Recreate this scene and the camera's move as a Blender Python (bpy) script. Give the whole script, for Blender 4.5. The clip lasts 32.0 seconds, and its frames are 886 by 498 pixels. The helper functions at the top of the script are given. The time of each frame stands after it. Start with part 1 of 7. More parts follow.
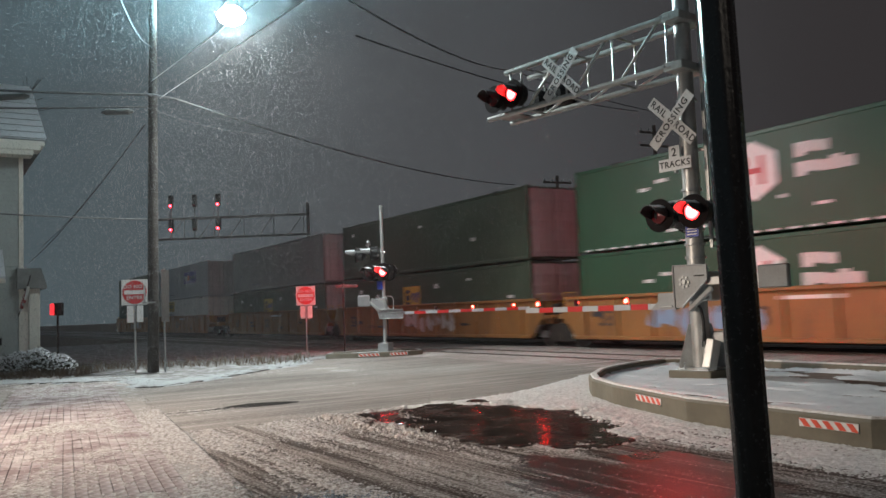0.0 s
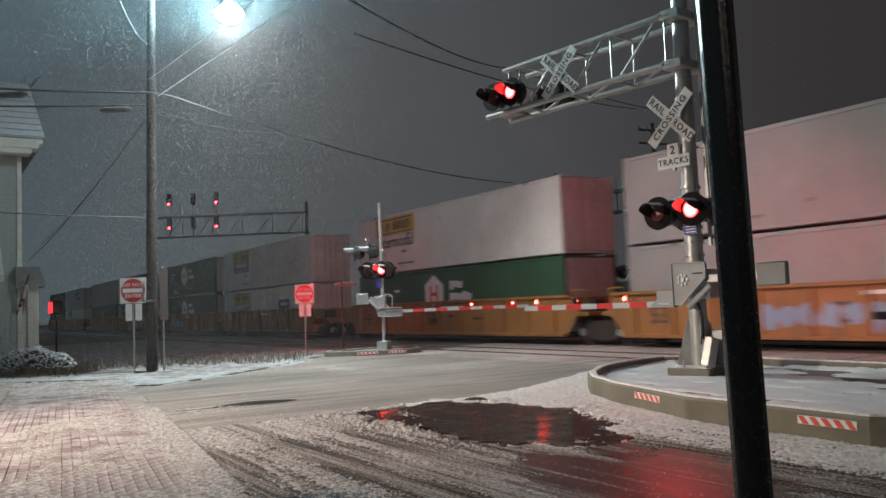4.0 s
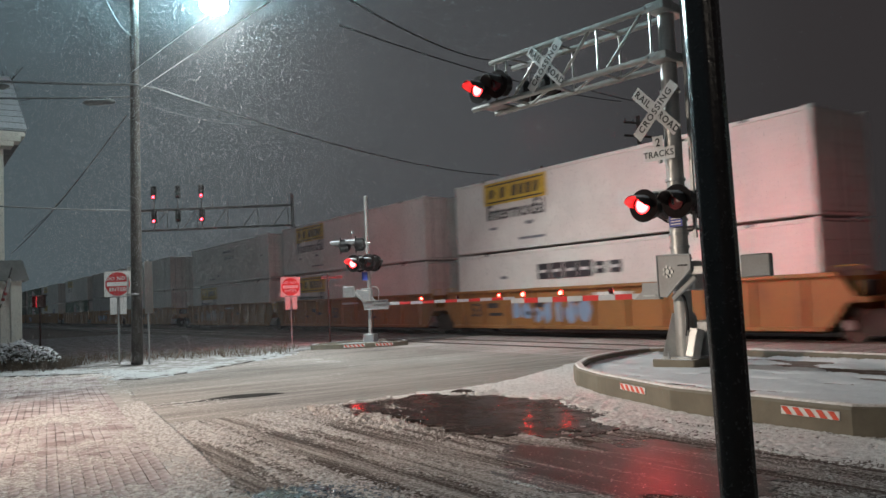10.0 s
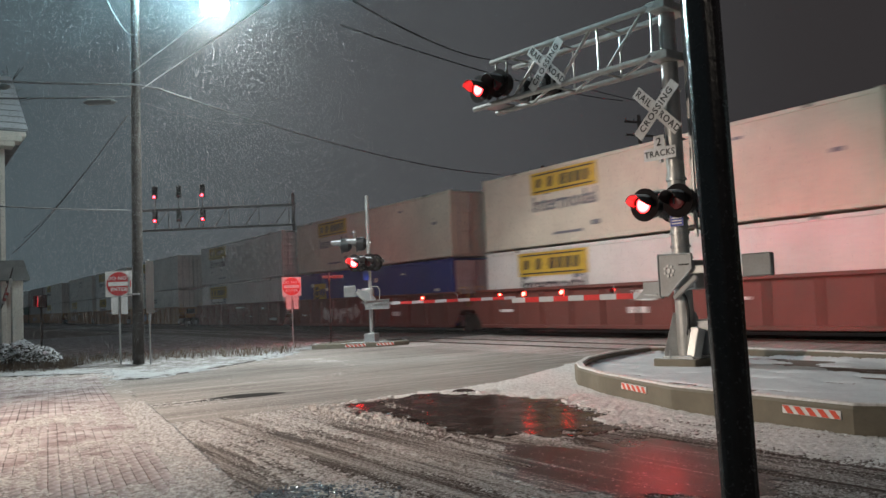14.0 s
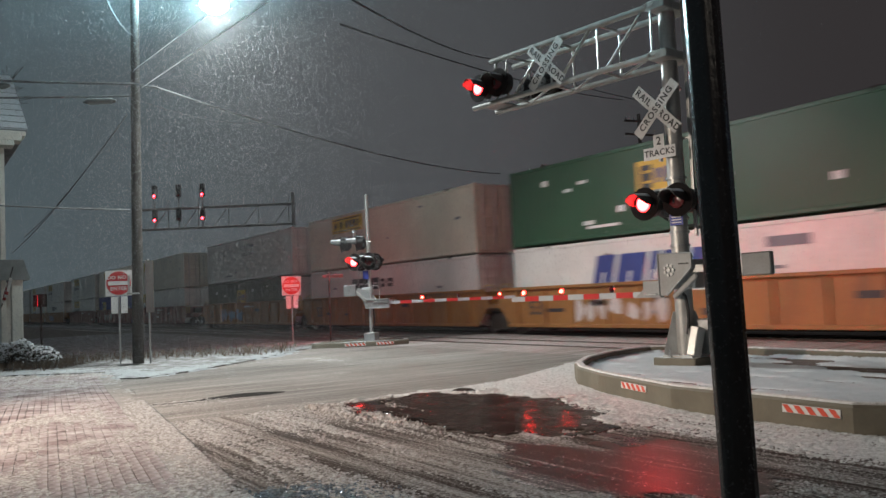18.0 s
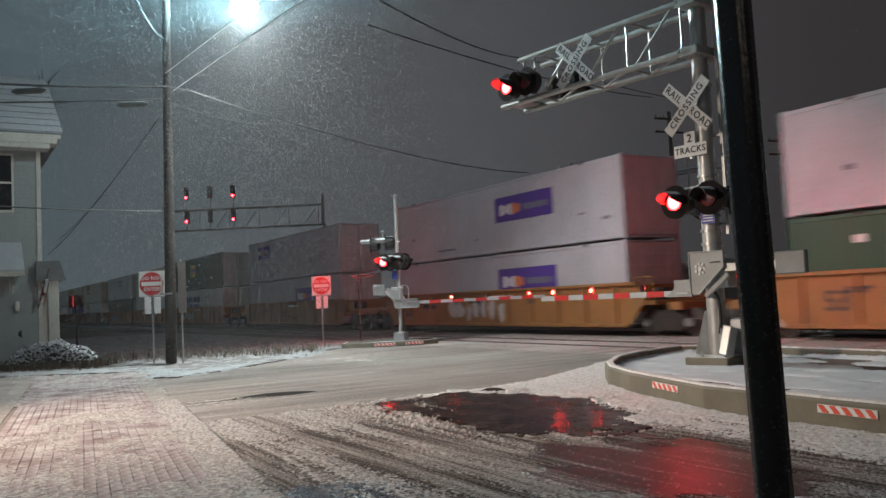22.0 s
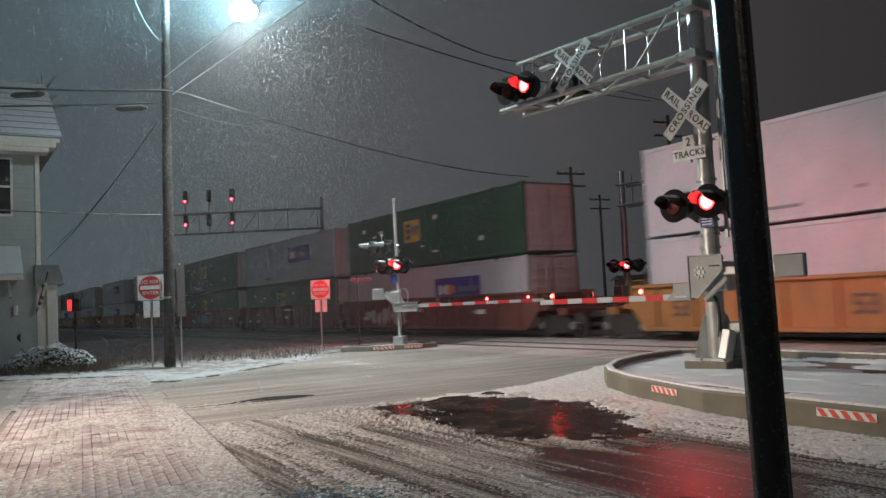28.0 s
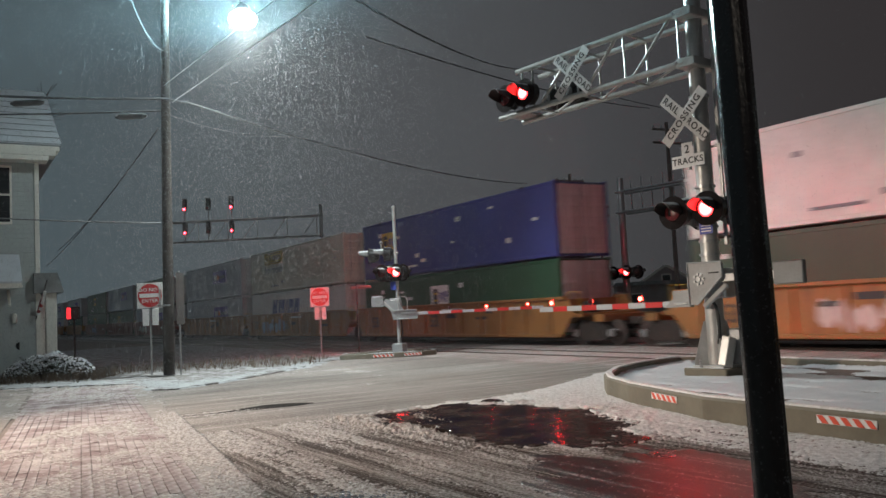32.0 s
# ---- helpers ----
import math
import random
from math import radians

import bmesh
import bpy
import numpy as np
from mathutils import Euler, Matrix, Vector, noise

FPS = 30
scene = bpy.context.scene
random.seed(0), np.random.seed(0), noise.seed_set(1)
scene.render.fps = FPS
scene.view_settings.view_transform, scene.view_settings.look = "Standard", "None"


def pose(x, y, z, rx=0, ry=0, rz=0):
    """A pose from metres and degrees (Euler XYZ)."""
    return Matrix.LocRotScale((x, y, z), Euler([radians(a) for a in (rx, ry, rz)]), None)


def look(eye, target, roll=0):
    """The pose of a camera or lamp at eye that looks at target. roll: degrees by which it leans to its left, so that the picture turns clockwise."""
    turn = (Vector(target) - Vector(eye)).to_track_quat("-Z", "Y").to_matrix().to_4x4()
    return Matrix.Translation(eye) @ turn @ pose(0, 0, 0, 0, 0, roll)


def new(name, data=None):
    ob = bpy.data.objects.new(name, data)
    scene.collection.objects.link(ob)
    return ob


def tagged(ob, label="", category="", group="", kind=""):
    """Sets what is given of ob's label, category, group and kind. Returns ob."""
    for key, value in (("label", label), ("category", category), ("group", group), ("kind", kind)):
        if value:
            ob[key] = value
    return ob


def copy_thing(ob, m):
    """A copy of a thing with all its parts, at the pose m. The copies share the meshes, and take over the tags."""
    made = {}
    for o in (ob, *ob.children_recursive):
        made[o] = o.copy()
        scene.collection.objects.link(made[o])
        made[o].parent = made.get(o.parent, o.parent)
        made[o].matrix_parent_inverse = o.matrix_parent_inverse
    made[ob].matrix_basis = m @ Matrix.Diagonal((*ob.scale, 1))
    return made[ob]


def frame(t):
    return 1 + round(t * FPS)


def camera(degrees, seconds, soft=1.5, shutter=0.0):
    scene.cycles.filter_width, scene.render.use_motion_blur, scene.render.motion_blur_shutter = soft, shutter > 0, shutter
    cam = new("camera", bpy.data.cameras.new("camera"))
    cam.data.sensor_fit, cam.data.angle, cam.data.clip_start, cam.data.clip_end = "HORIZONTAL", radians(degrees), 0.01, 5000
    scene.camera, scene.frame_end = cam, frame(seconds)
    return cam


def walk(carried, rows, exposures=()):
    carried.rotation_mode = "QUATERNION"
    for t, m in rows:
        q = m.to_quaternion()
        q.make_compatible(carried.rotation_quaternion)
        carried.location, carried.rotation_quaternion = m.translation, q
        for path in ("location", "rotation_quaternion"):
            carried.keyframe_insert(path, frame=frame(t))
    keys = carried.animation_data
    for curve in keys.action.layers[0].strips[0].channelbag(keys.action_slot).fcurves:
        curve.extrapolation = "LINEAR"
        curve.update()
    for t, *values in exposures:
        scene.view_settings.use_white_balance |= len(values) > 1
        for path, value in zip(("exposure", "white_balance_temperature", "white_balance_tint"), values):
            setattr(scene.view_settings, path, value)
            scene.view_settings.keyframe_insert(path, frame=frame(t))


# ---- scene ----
cam = camera(56.68, 32.0, soft=1.5, shutter=0.7)

# seconds, turn to the left, tilt upwards, lean: the camera is held at one spot
PATH = [
    (0, 0.00, 4.10, -2.25), (0.5, 0.00, 4.08, -2.26), (1, -0.01, 4.07, -2.29), (1.5, -0.03, 4.05, -2.31),
    (2, -0.05, 4.03, -2.30), (2.5, -0.06, 4.03, -2.30), (3, -0.07, 4.04, -2.31), (3.5, -0.08, 4.02, -2.30),
    (5.5, -0.13, 3.76, -2.36), (6, -0.14, 3.76, -2.36), (6.5, -0.60, 3.76, -2.36), (7, -1.02, 3.63, -2.43),
    (7.5, -1.02, 3.41, -2.48), (8, -1.03, 3.40, -2.48), (8.5, -1.03, 3.41, -2.49), (9, -1.03, 3.41, -2.49),
    (9.5, -1.03, 3.41, -2.48), (10, -1.02, 3.40, -2.49), (10.5, -1.03, 3.40, -2.49), (11, -1.03, 3.40, -2.50),
    (11.5, -0.99, 3.39, -2.52), (12, -0.94, 3.38, -2.53), (12.5, -0.93, 3.39, -2.52), (13, -0.94, 3.38, -2.53),
    (13.5, -0.94, 3.37, -2.54), (14, -0.95, 3.37, -2.55), (14.5, -0.95, 3.36, -2.53), (16.5, -0.95, 3.34, -2.51),
    (17, -0.96, 3.33, -2.53), (17.5, -0.96, 3.32, -2.55), (18, -0.96, 3.31, -2.57), (18.5, -0.97, 3.31, -2.57),
    (19, -0.68, 3.32, -2.63), (19.5, 0.15, 3.37, -2.76), (20, 0.78, 3.39, -2.77), (20.5, 1.06, 3.40, -2.74),
    (21, 1.06, 3.39, -2.73), (21.5, 1.06, 3.39, -2.72), (22, 1.06, 3.38, -2.72), (22.5, 1.05, 3.37, -2.75),
    (23, 1.05, 3.37, -2.76), (23.5, 1.05, 3.36, -2.76), (24, 1.05, 3.35, -2.77), (24.5, 1.05, 3.35, -2.76),
    (25, 1.04, 3.34, -2.73), (27.5, 0.98, 3.57, -2.74), (28, 0.98, 3.63, -2.74), (28.5, 0.98, 3.67, -2.75),
    (29, 0.98, 3.69, -2.75), (29.5, 0.93, 3.89, -2.83), (30, 0.92, 4.13, -2.85), (30.5, 0.92, 4.16, -2.81),
    (31, 0.92, 4.17, -2.78), (31.5, 0.92, 4.16, -2.79), (32, 0.91, 4.14, -2.85),
]
EYE_Z = 1.58
walk(cam, [(t, pose(0, 0, EYE_Z, 90 + tilt, 0, turn) @ pose(0, 0, 0, 0, 0, lean)) for t, turn, tilt, lean in PATH])

# ---- world and lights ----
TRACK = -57.41                      # heading of the tracks, degrees
D = Vector((math.cos(radians(TRACK)), math.sin(radians(TRACK)), 0))   # along the tracks, towards the near end
N = Vector((-D.y, D.x, 0))          # across the tracks, away from the viewer
SPEED = 14.45


def plan(a, b, z=0.0):
    """A place a metres along the tracks and b metres across them."""
    return D * a + N * b + Vector((0, 0, z))


world = bpy.data.worlds.new("night_sky")
scene.world = world
world.use_nodes = True
wn = world.node_tree
wbg = wn.nodes["Background"]
wtc = wn.nodes.new("ShaderNodeTexCoord")
wsep = wn.nodes.new("ShaderNodeSeparateXYZ")
wn.links.new(wtc.outputs["Generated"], wsep.inputs[0])
# part of the lamplit haze is put into the sky: teal left, darker over the tracks
wside = wn.nodes.new("ShaderNodeMath")
wside.operation = "MULTIPLY_ADD"
wside.inputs[1].default_value, wside.inputs[2].default_value = 0.5, 0.5
wn.links.new(wsep.outputs[0], wside.inputs[0])
wramp = wn.nodes.new("ShaderNodeValToRGB")
wramp.color_ramp.interpolation = "EASE"
wramp.color_ramp.elements.new(0.5)
for e_, p_, c_ in zip(wramp.color_ramp.elements, (0.22, 0.50, 0.74), ((0.056, 0.077, 0.087), (0.053, 0.056, 0.060), (0.029, 0.026, 0.027))):
    e_.position, e_.color = p_, (*c_, 1)
wn.links.new(wside.outputs[0], wramp.inputs[0])
wn.links.new(wramp.outputs[0], wbg.inputs[0])
wbg.inputs[1].default_value = 1.18


def lamp(name, kind, place, watts, colour, size=0.2, target=None, cone=None, blend=0.5):
    data = bpy.data.lights.new(name, kind)
    data.energy, data.color = watts, colour
    if kind == "AREA":
        data.size = size
    else:
        data.shadow_soft_size = size
    if kind == "SPOT":
        data.spot_size, data.spot_blend = radians(cone), blend
    ob = new(name, data)
    ob.matrix_world = look(place, target) if target is not None else Matrix.Translation(place)
    return ob


STREET = Vector((-6.05, 24.0, 10.75))
lamp("street_lamp_light", "SPOT", STREET + Vector((0, 0, -0.50)), 6500, (0.90, 0.965, 0.95), 0.25, STREET + Vector((2.0, -1.7, -5.5)), 138, 0.75)
# an added spot at the bowl lights falling snow towards the viewer, not the train
lamp("street_lamp_spill", "SPOT", STREET + Vector((0, 0, -0.55)), 10500, (0.46, 0.88, 1.0), 0.3, STREET + Vector((-0.1, -1.35, 1.35)), 179, 0.15)
# an unseen warm lamp left of the view, for the warm pool on the ground
WARM = Vector((-12.5, 8.5, 6.0))
lamp("shop_lamp_light", "SPOT", WARM, 8800, (1.0, 0.82, 0.68), 0.25, (-3.6, 12.0, 0.0), 68, 0.9)
# the rear flashers of the masts throw red on the passing train and on the signs
lamp("rear_flasher_light", "SPOT", Vector((4.95, 15.25, 3.1)), 900, (1.0, 0.045, 0.065), 0.14, Vector((10.8, 21.6, 0.9)), 80, 1.0)
lamp("front_flasher_light", "SPOT", Vector((3.75, 14.15, 3.1)), 115, (1.0, 0.04, 0.05), 0.14, Vector((0.9, 9.0, 0.0)), 84, 0.9)
lamp("far_flasher_light", "SPOT", Vector((-2.75, 29.3, 2.92)), 1500, (1.0, 0.025, 0.035), 0.1, Vector((-6.5, 34.5, 2.6)), 130, 0.9)
lamp("cantilever_flasher_light", "SPOT", Vector((2.4, 18.9, 5.5)), 620, (1.0, 0.07, 0.10), 0.14, Vector((8.0, 30.0, 3.0)), 130, 0.9)
# a weaker street lamp behind the viewer
lamp("rear_street_light", "POINT", Vector((6.5, -8.5, 7.0)), 85, (1.0, 0.88, 0.74), 0.2)

# ---- materials ----


def ramp(nodes, stops):
    r = nodes.new("ShaderNodeValToRGB")
    while len(r.color_ramp.elements) < len(stops):
        r.color_ramp.elements.new(0.5)
    for e, (p, c) in zip(r.color_ramp.elements, stops):
        e.position, e.color = p, (*c, 1) if len(c) == 3 else c
    return r


def grey(v):
    return (v, v, v)


def noise_node(nt, scale, detail=6, rough=0.6, vec=None, stretch=None, turn=0):
    t = nt.nodes.new("ShaderNodeTexNoise")
    t.inputs["Scale"].default_value, t.inputs["Detail"].default_value, t.inputs["Roughness"].default_value = scale, detail, rough
    co = nt.nodes.new("ShaderNodeTexCoord")
    src = co.outputs["Object"]
    if stretch:
        m = nt.nodes.new("ShaderNodeMapping")
        m.inputs["Rotation"].default_value = (0, 0, radians(turn))
        m2 = nt.nodes.new("ShaderNodeMapping")
        m2.inputs["Scale"].default_value = stretch
        nt.links.new(src, m.inputs[0])
        nt.links.new(m.outputs[0], m2.inputs[0])
        src = m2.outputs[0]
    nt.links.new(src, t.inputs["Vector"])
    return t


def math_node(nt, op, a, b=None, clamp=False):
    m = nt.nodes.new("ShaderNodeMath")
    m.operation, m.use_clamp = op, clamp
    for i, v in enumerate((a, b)):
        if v is None:
            continue
        if isinstance(v, (int, float)):
            m.inputs[i].default_value = v
        else:
            nt.links.new(v, m.inputs[i])
    return m.outputs[0]


def mix_node(nt, fac, a, b):
    m = nt.nodes.new("ShaderNodeMix")
    m.data_type = "RGBA"
    if isinstance(fac, (int, float)):
        m.inputs[0].default_value = fac
    else:
        nt.links.new(fac, m.inputs[0])
    for i, v in ((6, a), (7, b)):
        if isinstance(v, tuple):
            m.inputs[i].default_value = (*v, 1)
        else:
            nt.links.new(v, m.inputs[i])
    return m.outputs[2]


def material(name, colour, rough=0.6, metal=0.0, vary=0.25, scale=6.0, bump=0.15, dirt=None, dirt_amount=0.35, snow=0.0, spread=0.0, coat=0.0, lo_dirt=0.5, hi_dirt=0.78):
    """A painted, metal or stone surface: grain and stains at two scales, optional dirt and settled snow on upward faces."""
    m = bpy.data.materials.new(name)
    m.use_nodes = True
    nt = m.node_tree
    b = nt.nodes["Principled BSDF"]
    fine = noise_node(nt, scale * 6, 4)
    broad = noise_node(nt, scale * 0.35, 5)
    lo = tuple(c * (1 - vary) for c in colour)
    hi = tuple(min(1, c * (1 + vary * 0.6)) for c in colour)
    r = ramp(nt.nodes, [(0.3, lo), (0.7, hi)])
    nt.links.new(broad.outputs[0], r.inputs[0])
    col = r.outputs[0]
    if dirt:
        d = ramp(nt.nodes, [(lo_dirt, grey(0.0)), (hi_dirt, grey(dirt_amount))])
        s = noise_node(nt, scale * 1.3, 8, 0.7, stretch=(1, 1, 0.3))
        nt.links.new(s.outputs[0], d.inputs[0])
        col = mix_node(nt, d.outputs[0], col, dirt)
    g = ramp(nt.nodes, [(0.25, grey(0.86)), (0.75, grey(1.1))])
    nt.links.new(fine.outputs[0], g.inputs[0])
    mul = nt.nodes.new("ShaderNodeMix")
    mul.data_type, mul.blend_type = "RGBA", "MULTIPLY"
    mul.inputs[0].default_value = 0.8
    nt.links.new(col, mul.inputs[6])
    nt.links.new(g.outputs[0], mul.inputs[7])
    col = mul.outputs[2]
    if spread:
        info = nt.nodes.new("ShaderNodeObjectInfo")
        f = math_node(nt, "MULTIPLY_ADD", info.outputs["Random"], spread * 2)
        f.node.inputs[2].default_value = 1 - spread
        mm = nt.nodes.new("ShaderNodeVectorMath")
        mm.operation = "SCALE"
        nt.links.new(col, mm.inputs[0])
        nt.links.new(f, mm.inputs["Scale"])
        col = mm.outputs[0]
    rr = ramp(nt.nodes, [(0.3, grey(max(0.03, rough - 0.12))), (0.7, grey(min(1, rough + 0.12)))])
    nt.links.new(fine.outputs[0], rr.inputs[0])
    rough_out = rr.outputs[0]
    if snow:
        geo = nt.nodes.new("ShaderNodeNewGeometry")
        sep = nt.nodes.new("ShaderNodeSeparateXYZ")
        nt.links.new(geo.outputs["Normal"], sep.inputs[0])
        sn = noise_node(nt, 14, 5)
        up = math_node(nt, "ADD", sep.outputs[2], math_node(nt, "MULTIPLY", sn.outputs[0], 0.5))
        sr = ramp(nt.nodes, [(min(0.97, 1.12 - snow * 0.5), grey(0)), (min(0.99, 1.2 - snow * 0.5), grey(1))])
        half = math_node(nt, "MULTIPLY", up, 0.8)
        nt.links.new(half, sr.inputs[0])
        col = mix_node(nt, sr.outputs[0], col, (0.74, 0.77, 0.80))
        rough_out = math_node(nt, "MAXIMUM", rough_out, math_node(nt, "MULTIPLY", sr.outputs[0], 0.7))
    nt.links.new(col, b.inputs["Base Color"])
    nt.links.new(rough_out, b.inputs["Roughness"])
    b.inputs["Metallic"].default_value = metal
    b.inputs["Coat Weight"].default_value = coat
    bp = nt.nodes.new("ShaderNodeBump")
    bp.inputs["Strength"].default_value, bp.inputs["Distance"].default_value = bump, 0.01
    nt.links.new(fine.outputs[0], bp.inputs["Height"])
    nt.links.new(bp.outputs[0], b.inputs["Normal"])
    return m


def glow(name, colour, strength, rim=None, radius=0.15):
    """A lit lens or bulb: hot in the middle, its own colour towards the rim."""
    m = bpy.data.materials.new(name)
    m.use_nodes = True
    nt = m.node_tree
    b = nt.nodes["Principled BSDF"]
    b.inputs["Base Color"].default_value = (*[c * 0.5 for c in colour], 1)
    b.inputs["Emission Strength"].default_value = strength
    b.inputs["Emission Color"].default_value = (*colour, 1)
    if rim:
        co = nt.nodes.new("ShaderNodeTexCoord")
        ln = nt.nodes.new("ShaderNodeVectorMath")
        ln.operation = "LENGTH"
        flat = nt.nodes.new("ShaderNodeVectorMath")
        flat.operation = "MULTIPLY"
        flat.inputs[1].default_value = (1, 0, 1)
        nt.links.new(co.outputs["Object"], flat.inputs[0])
        nt.links.new(flat.outputs[0], ln.inputs[0])
        r = ramp(nt.nodes, [(0.50, colour), (0.98, rim)])
        nt.links.new(math_node(nt, "DIVIDE", ln.outputs["Value"], radius), r.inputs[0])
        nt.links.new(r.outputs[0], b.inputs["Emission Color"])
    return m


GALV = material("galvanised_steel", (0.42, 0.43, 0.43), 0.38, 0.75, 0.2, 5, 0.1, (0.18, 0.17, 0.15), 0.4, snow=0.5)
CAST = material("grey_cast_metal", (0.30, 0.31, 0.31), 0.55, 0.15, 0.2, 4, 0.15, (0.15, 0.14, 0.12), 0.4, snow=0.4)
HOOD = material("weathered_hood_enamel", (0.028, 0.024, 0.023), 0.5, 0.0, 0.3, 8, 0.1, snow=0.8)
ALU = material("pale_aluminium", (0.46, 0.465, 0.45), 0.40, 0.45, 0.22, 4, 0.12, (0.16, 0.14, 0.10), 0.5, snow=0.45)
BLACK = material("black_enamel", (0.012, 0.012, 0.013), 0.32, 0.0, 0.3, 8, 0.1, snow=0.35)
FLASHER_BLACK = material("matt_black_disc", (0.010, 0.007, 0.007), 0.8, 0.0, 0.3, 8, 0.1)
FLASHER_BLACK.node_tree.nodes["Principled BSDF"].inputs["Specular IOR Level"].default_value = 0.12
POST_BLACK = material("wet_black_paint", (0.034, 0.027, 0.026), 0.20, 0.0, 0.3, 9, 0.15, (0.02, 0.018, 0.015), 0.3)
SIGN_WHITE = material("white_sign_sheet", (0.68, 0.68, 0.67), 0.4, 0, 0.06, 3, 0.03, (0.4, 0.38, 0.34), 0.2)
SIGN_RED = material("red_sign_sheet", (0.50, 0.02, 0.025), 0.4, 0, 0.12, 3, 0.03)
SIGN_BLACK = material("black_lettering", (0.010, 0.010, 0.010), 0.5, 0, 0.1, 3, 0.02)
SIGN_BLUE = material("blue_plate", (0.03, 0.05, 0.30), 0.4, 0, 0.1, 3, 0.02)
STRIPE_WHITE = material("white_reflective_stripe", (0.42, 0.45, 0.47), 0.4, 0, 0.12, 6, 0.03, (0.25, 0.24, 0.22), 0.2)
STRIPE_RED = material("red_reflective_stripe", (0.55, 0.03, 0.03), 0.35, 0, 0.12, 6, 0.03, (0.2, 0.18, 0.15), 0.15)
STRIPE_ORANGE = material("red_orange_marker", (0.65, 0.09, 0.05), 0.4, 0, 0.12, 6, 0.03)
WOOD_POLE = material("creosoted_pole", (0.034, 0.026, 0.021), 0.85, 0, 0.4, 7, 0.6, (0.05, 0.045, 0.04), 0.4)
NEAR_POLE = material("weathered_grey_pole", (0.044, 0.039, 0.035), 0.9, 0, 0.35, 7, 0.6, (0.06, 0.05, 0.042), 0.5, snow=0.2)
SIGN_BACK = material("dull_sign_back", (0.085, 0.082, 0.078), 0.6, 0.3, 0.25, 5, 0.1)
CONCRETE = material("kerb_concrete", (0.155, 0.14, 0.105), 0.75, 0, 0.25, 4, 0.35, (0.09, 0.08, 0.06), 0.5, snow=0.4)
BAND = material("concrete_band", (0.27, 0.235, 0.21), 0.7, 0, 0.25, 6, 0.5, (0.52, 0.49, 0.46), 0.75)
BRICK = material("paving_brick", (0.20, 0.145, 0.142), 0.85, 0, 0.3, 1.6, 0.6, (0.52, 0.475, 0.47), 0.85, spread=0.08, lo_dirt=0.42, hi_dirt=0.64)
MORTAR = material("sand_joint", (0.19, 0.155, 0.135), 0.85, 0, 0.3, 8, 0.4)
SNOW = material("fresh_snow", (0.57, 0.60, 0.63), 0.75, 0, 0.08, 5, 0.9, (0.45, 0.45, 0.46), 0.3)
SLUSH = material("grey_slush", (0.225, 0.190, 0.172), 0.8, 0, 0.3, 14, 1.0, (0.60, 0.565, 0.545), 0.9, lo_dirt=0.42, hi_dirt=0.58)
HEAPED = material("churned_snow", (0.52, 0.50, 0.48), 0.8, 0, 0.25, 12, 1.0, (0.74, 0.73, 0.72), 0.9, lo_dirt=0.40, hi_dirt=0.58)
RAIL = material("rail_steel", (0.20, 0.17, 0.15), 0.35, 0.8, 0.3, 4, 0.2, snow=0.3)
BALLAST = material("snowy_ballast", (0.13, 0.115, 0.105), 0.9, 0, 0.4, 5, 1.0, (0.62, 0.62, 0.64), 0.75)
CLAPBOARD = material("pale_clapboard", (0.36, 0.395, 0.385), 0.6, 0, 0.1, 3, 0.1, (0.28, 0.30, 0.29), 0.3)
TRIM = material("white_trim_paint", (0.70, 0.68, 0.61), 0.5, 0, 0.1, 3, 0.1, (0.4, 0.38, 0.32), 0.3)
SHINGLE = material("grey_roof_shingle", (0.20, 0.21, 0.21), 0.85, 0, 0.3, 6, 0.5, snow=0.9)
DARK_GLASS = material("dark_window_glass", (0.02, 0.022, 0.025), 0.08, 0, 0.2, 3, 0.02)
WIRE = material("frosted_cable", (0.13, 0.135, 0.14), 0.8, 0, 0.35, 9, 0.3, (0.12, 0.12, 0.12), 0.6)
BARE_WIRE = material("dark_wire", (0.10, 0.10, 0.10), 0.6, 0, 0.2, 5, 0.1)
SPLICE = material("grey_splice_case", (0.16, 0.17, 0.17), 0.45, 0, 0.2, 5, 0.1, snow=0.5)
TRUCK = material("grimy_bogie_steel", (0.035, 0.028, 0.024), 0.75, 0.2, 0.4, 6, 0.3, (0.10, 0.06, 0.04), 0.4)
WHEEL = material("worn_wheel_steel", (0.14, 0.12, 0.11), 0.4, 0.7, 0.3, 6, 0.2)
RUBBER = material("black_cable_sheath", (0.02, 0.02, 0.02), 0.55, 0, 0.2, 6, 0.1)
FLAG = material("faded_flag_cloth", (0.30, 0.05, 0.05), 0.9, 0, 0.3, 5, 0.2)
DARK_HOUSE = material("dim_house_siding", (0.30, 0.27, 0.26), 0.8, 0, 0.2, 3, 0.2)
LIT_RED = glow("lit_red_lens", (1.0, 0.040, 0.040), 42, (1.0, 0.005, 0.006), 0.15)
DIM_RED = material("unlit_red_lens", (0.10, 0.010, 0.012), 0.12, 0, 0.3, 12, 0.3)
LIT_ARM = glow("lit_arm_lamp", (1.0, 0.022, 0.014), 90, (1.0, 0.0028, 0.0022), 0.055)
LIT_SIGNAL = glow("lit_signal_lens", (1.0, 0.05, 0.08), 16, (1.0, 0.006, 0.012), 0.19)
LIT_WHITE = glow("lit_street_lens", (0.80, 0.97, 1.0), 95)
LIT_GREEN = glow("far_yard_lens", (0.20, 1.0, 0.42), 2.2)


def painted(name, colour, dirt=(0.10, 0.075, 0.055), amount=0.35, rough=0.5):
    return material(name, colour, rough, 0, 0.14, 1.6, 0.08, dirt, amount)


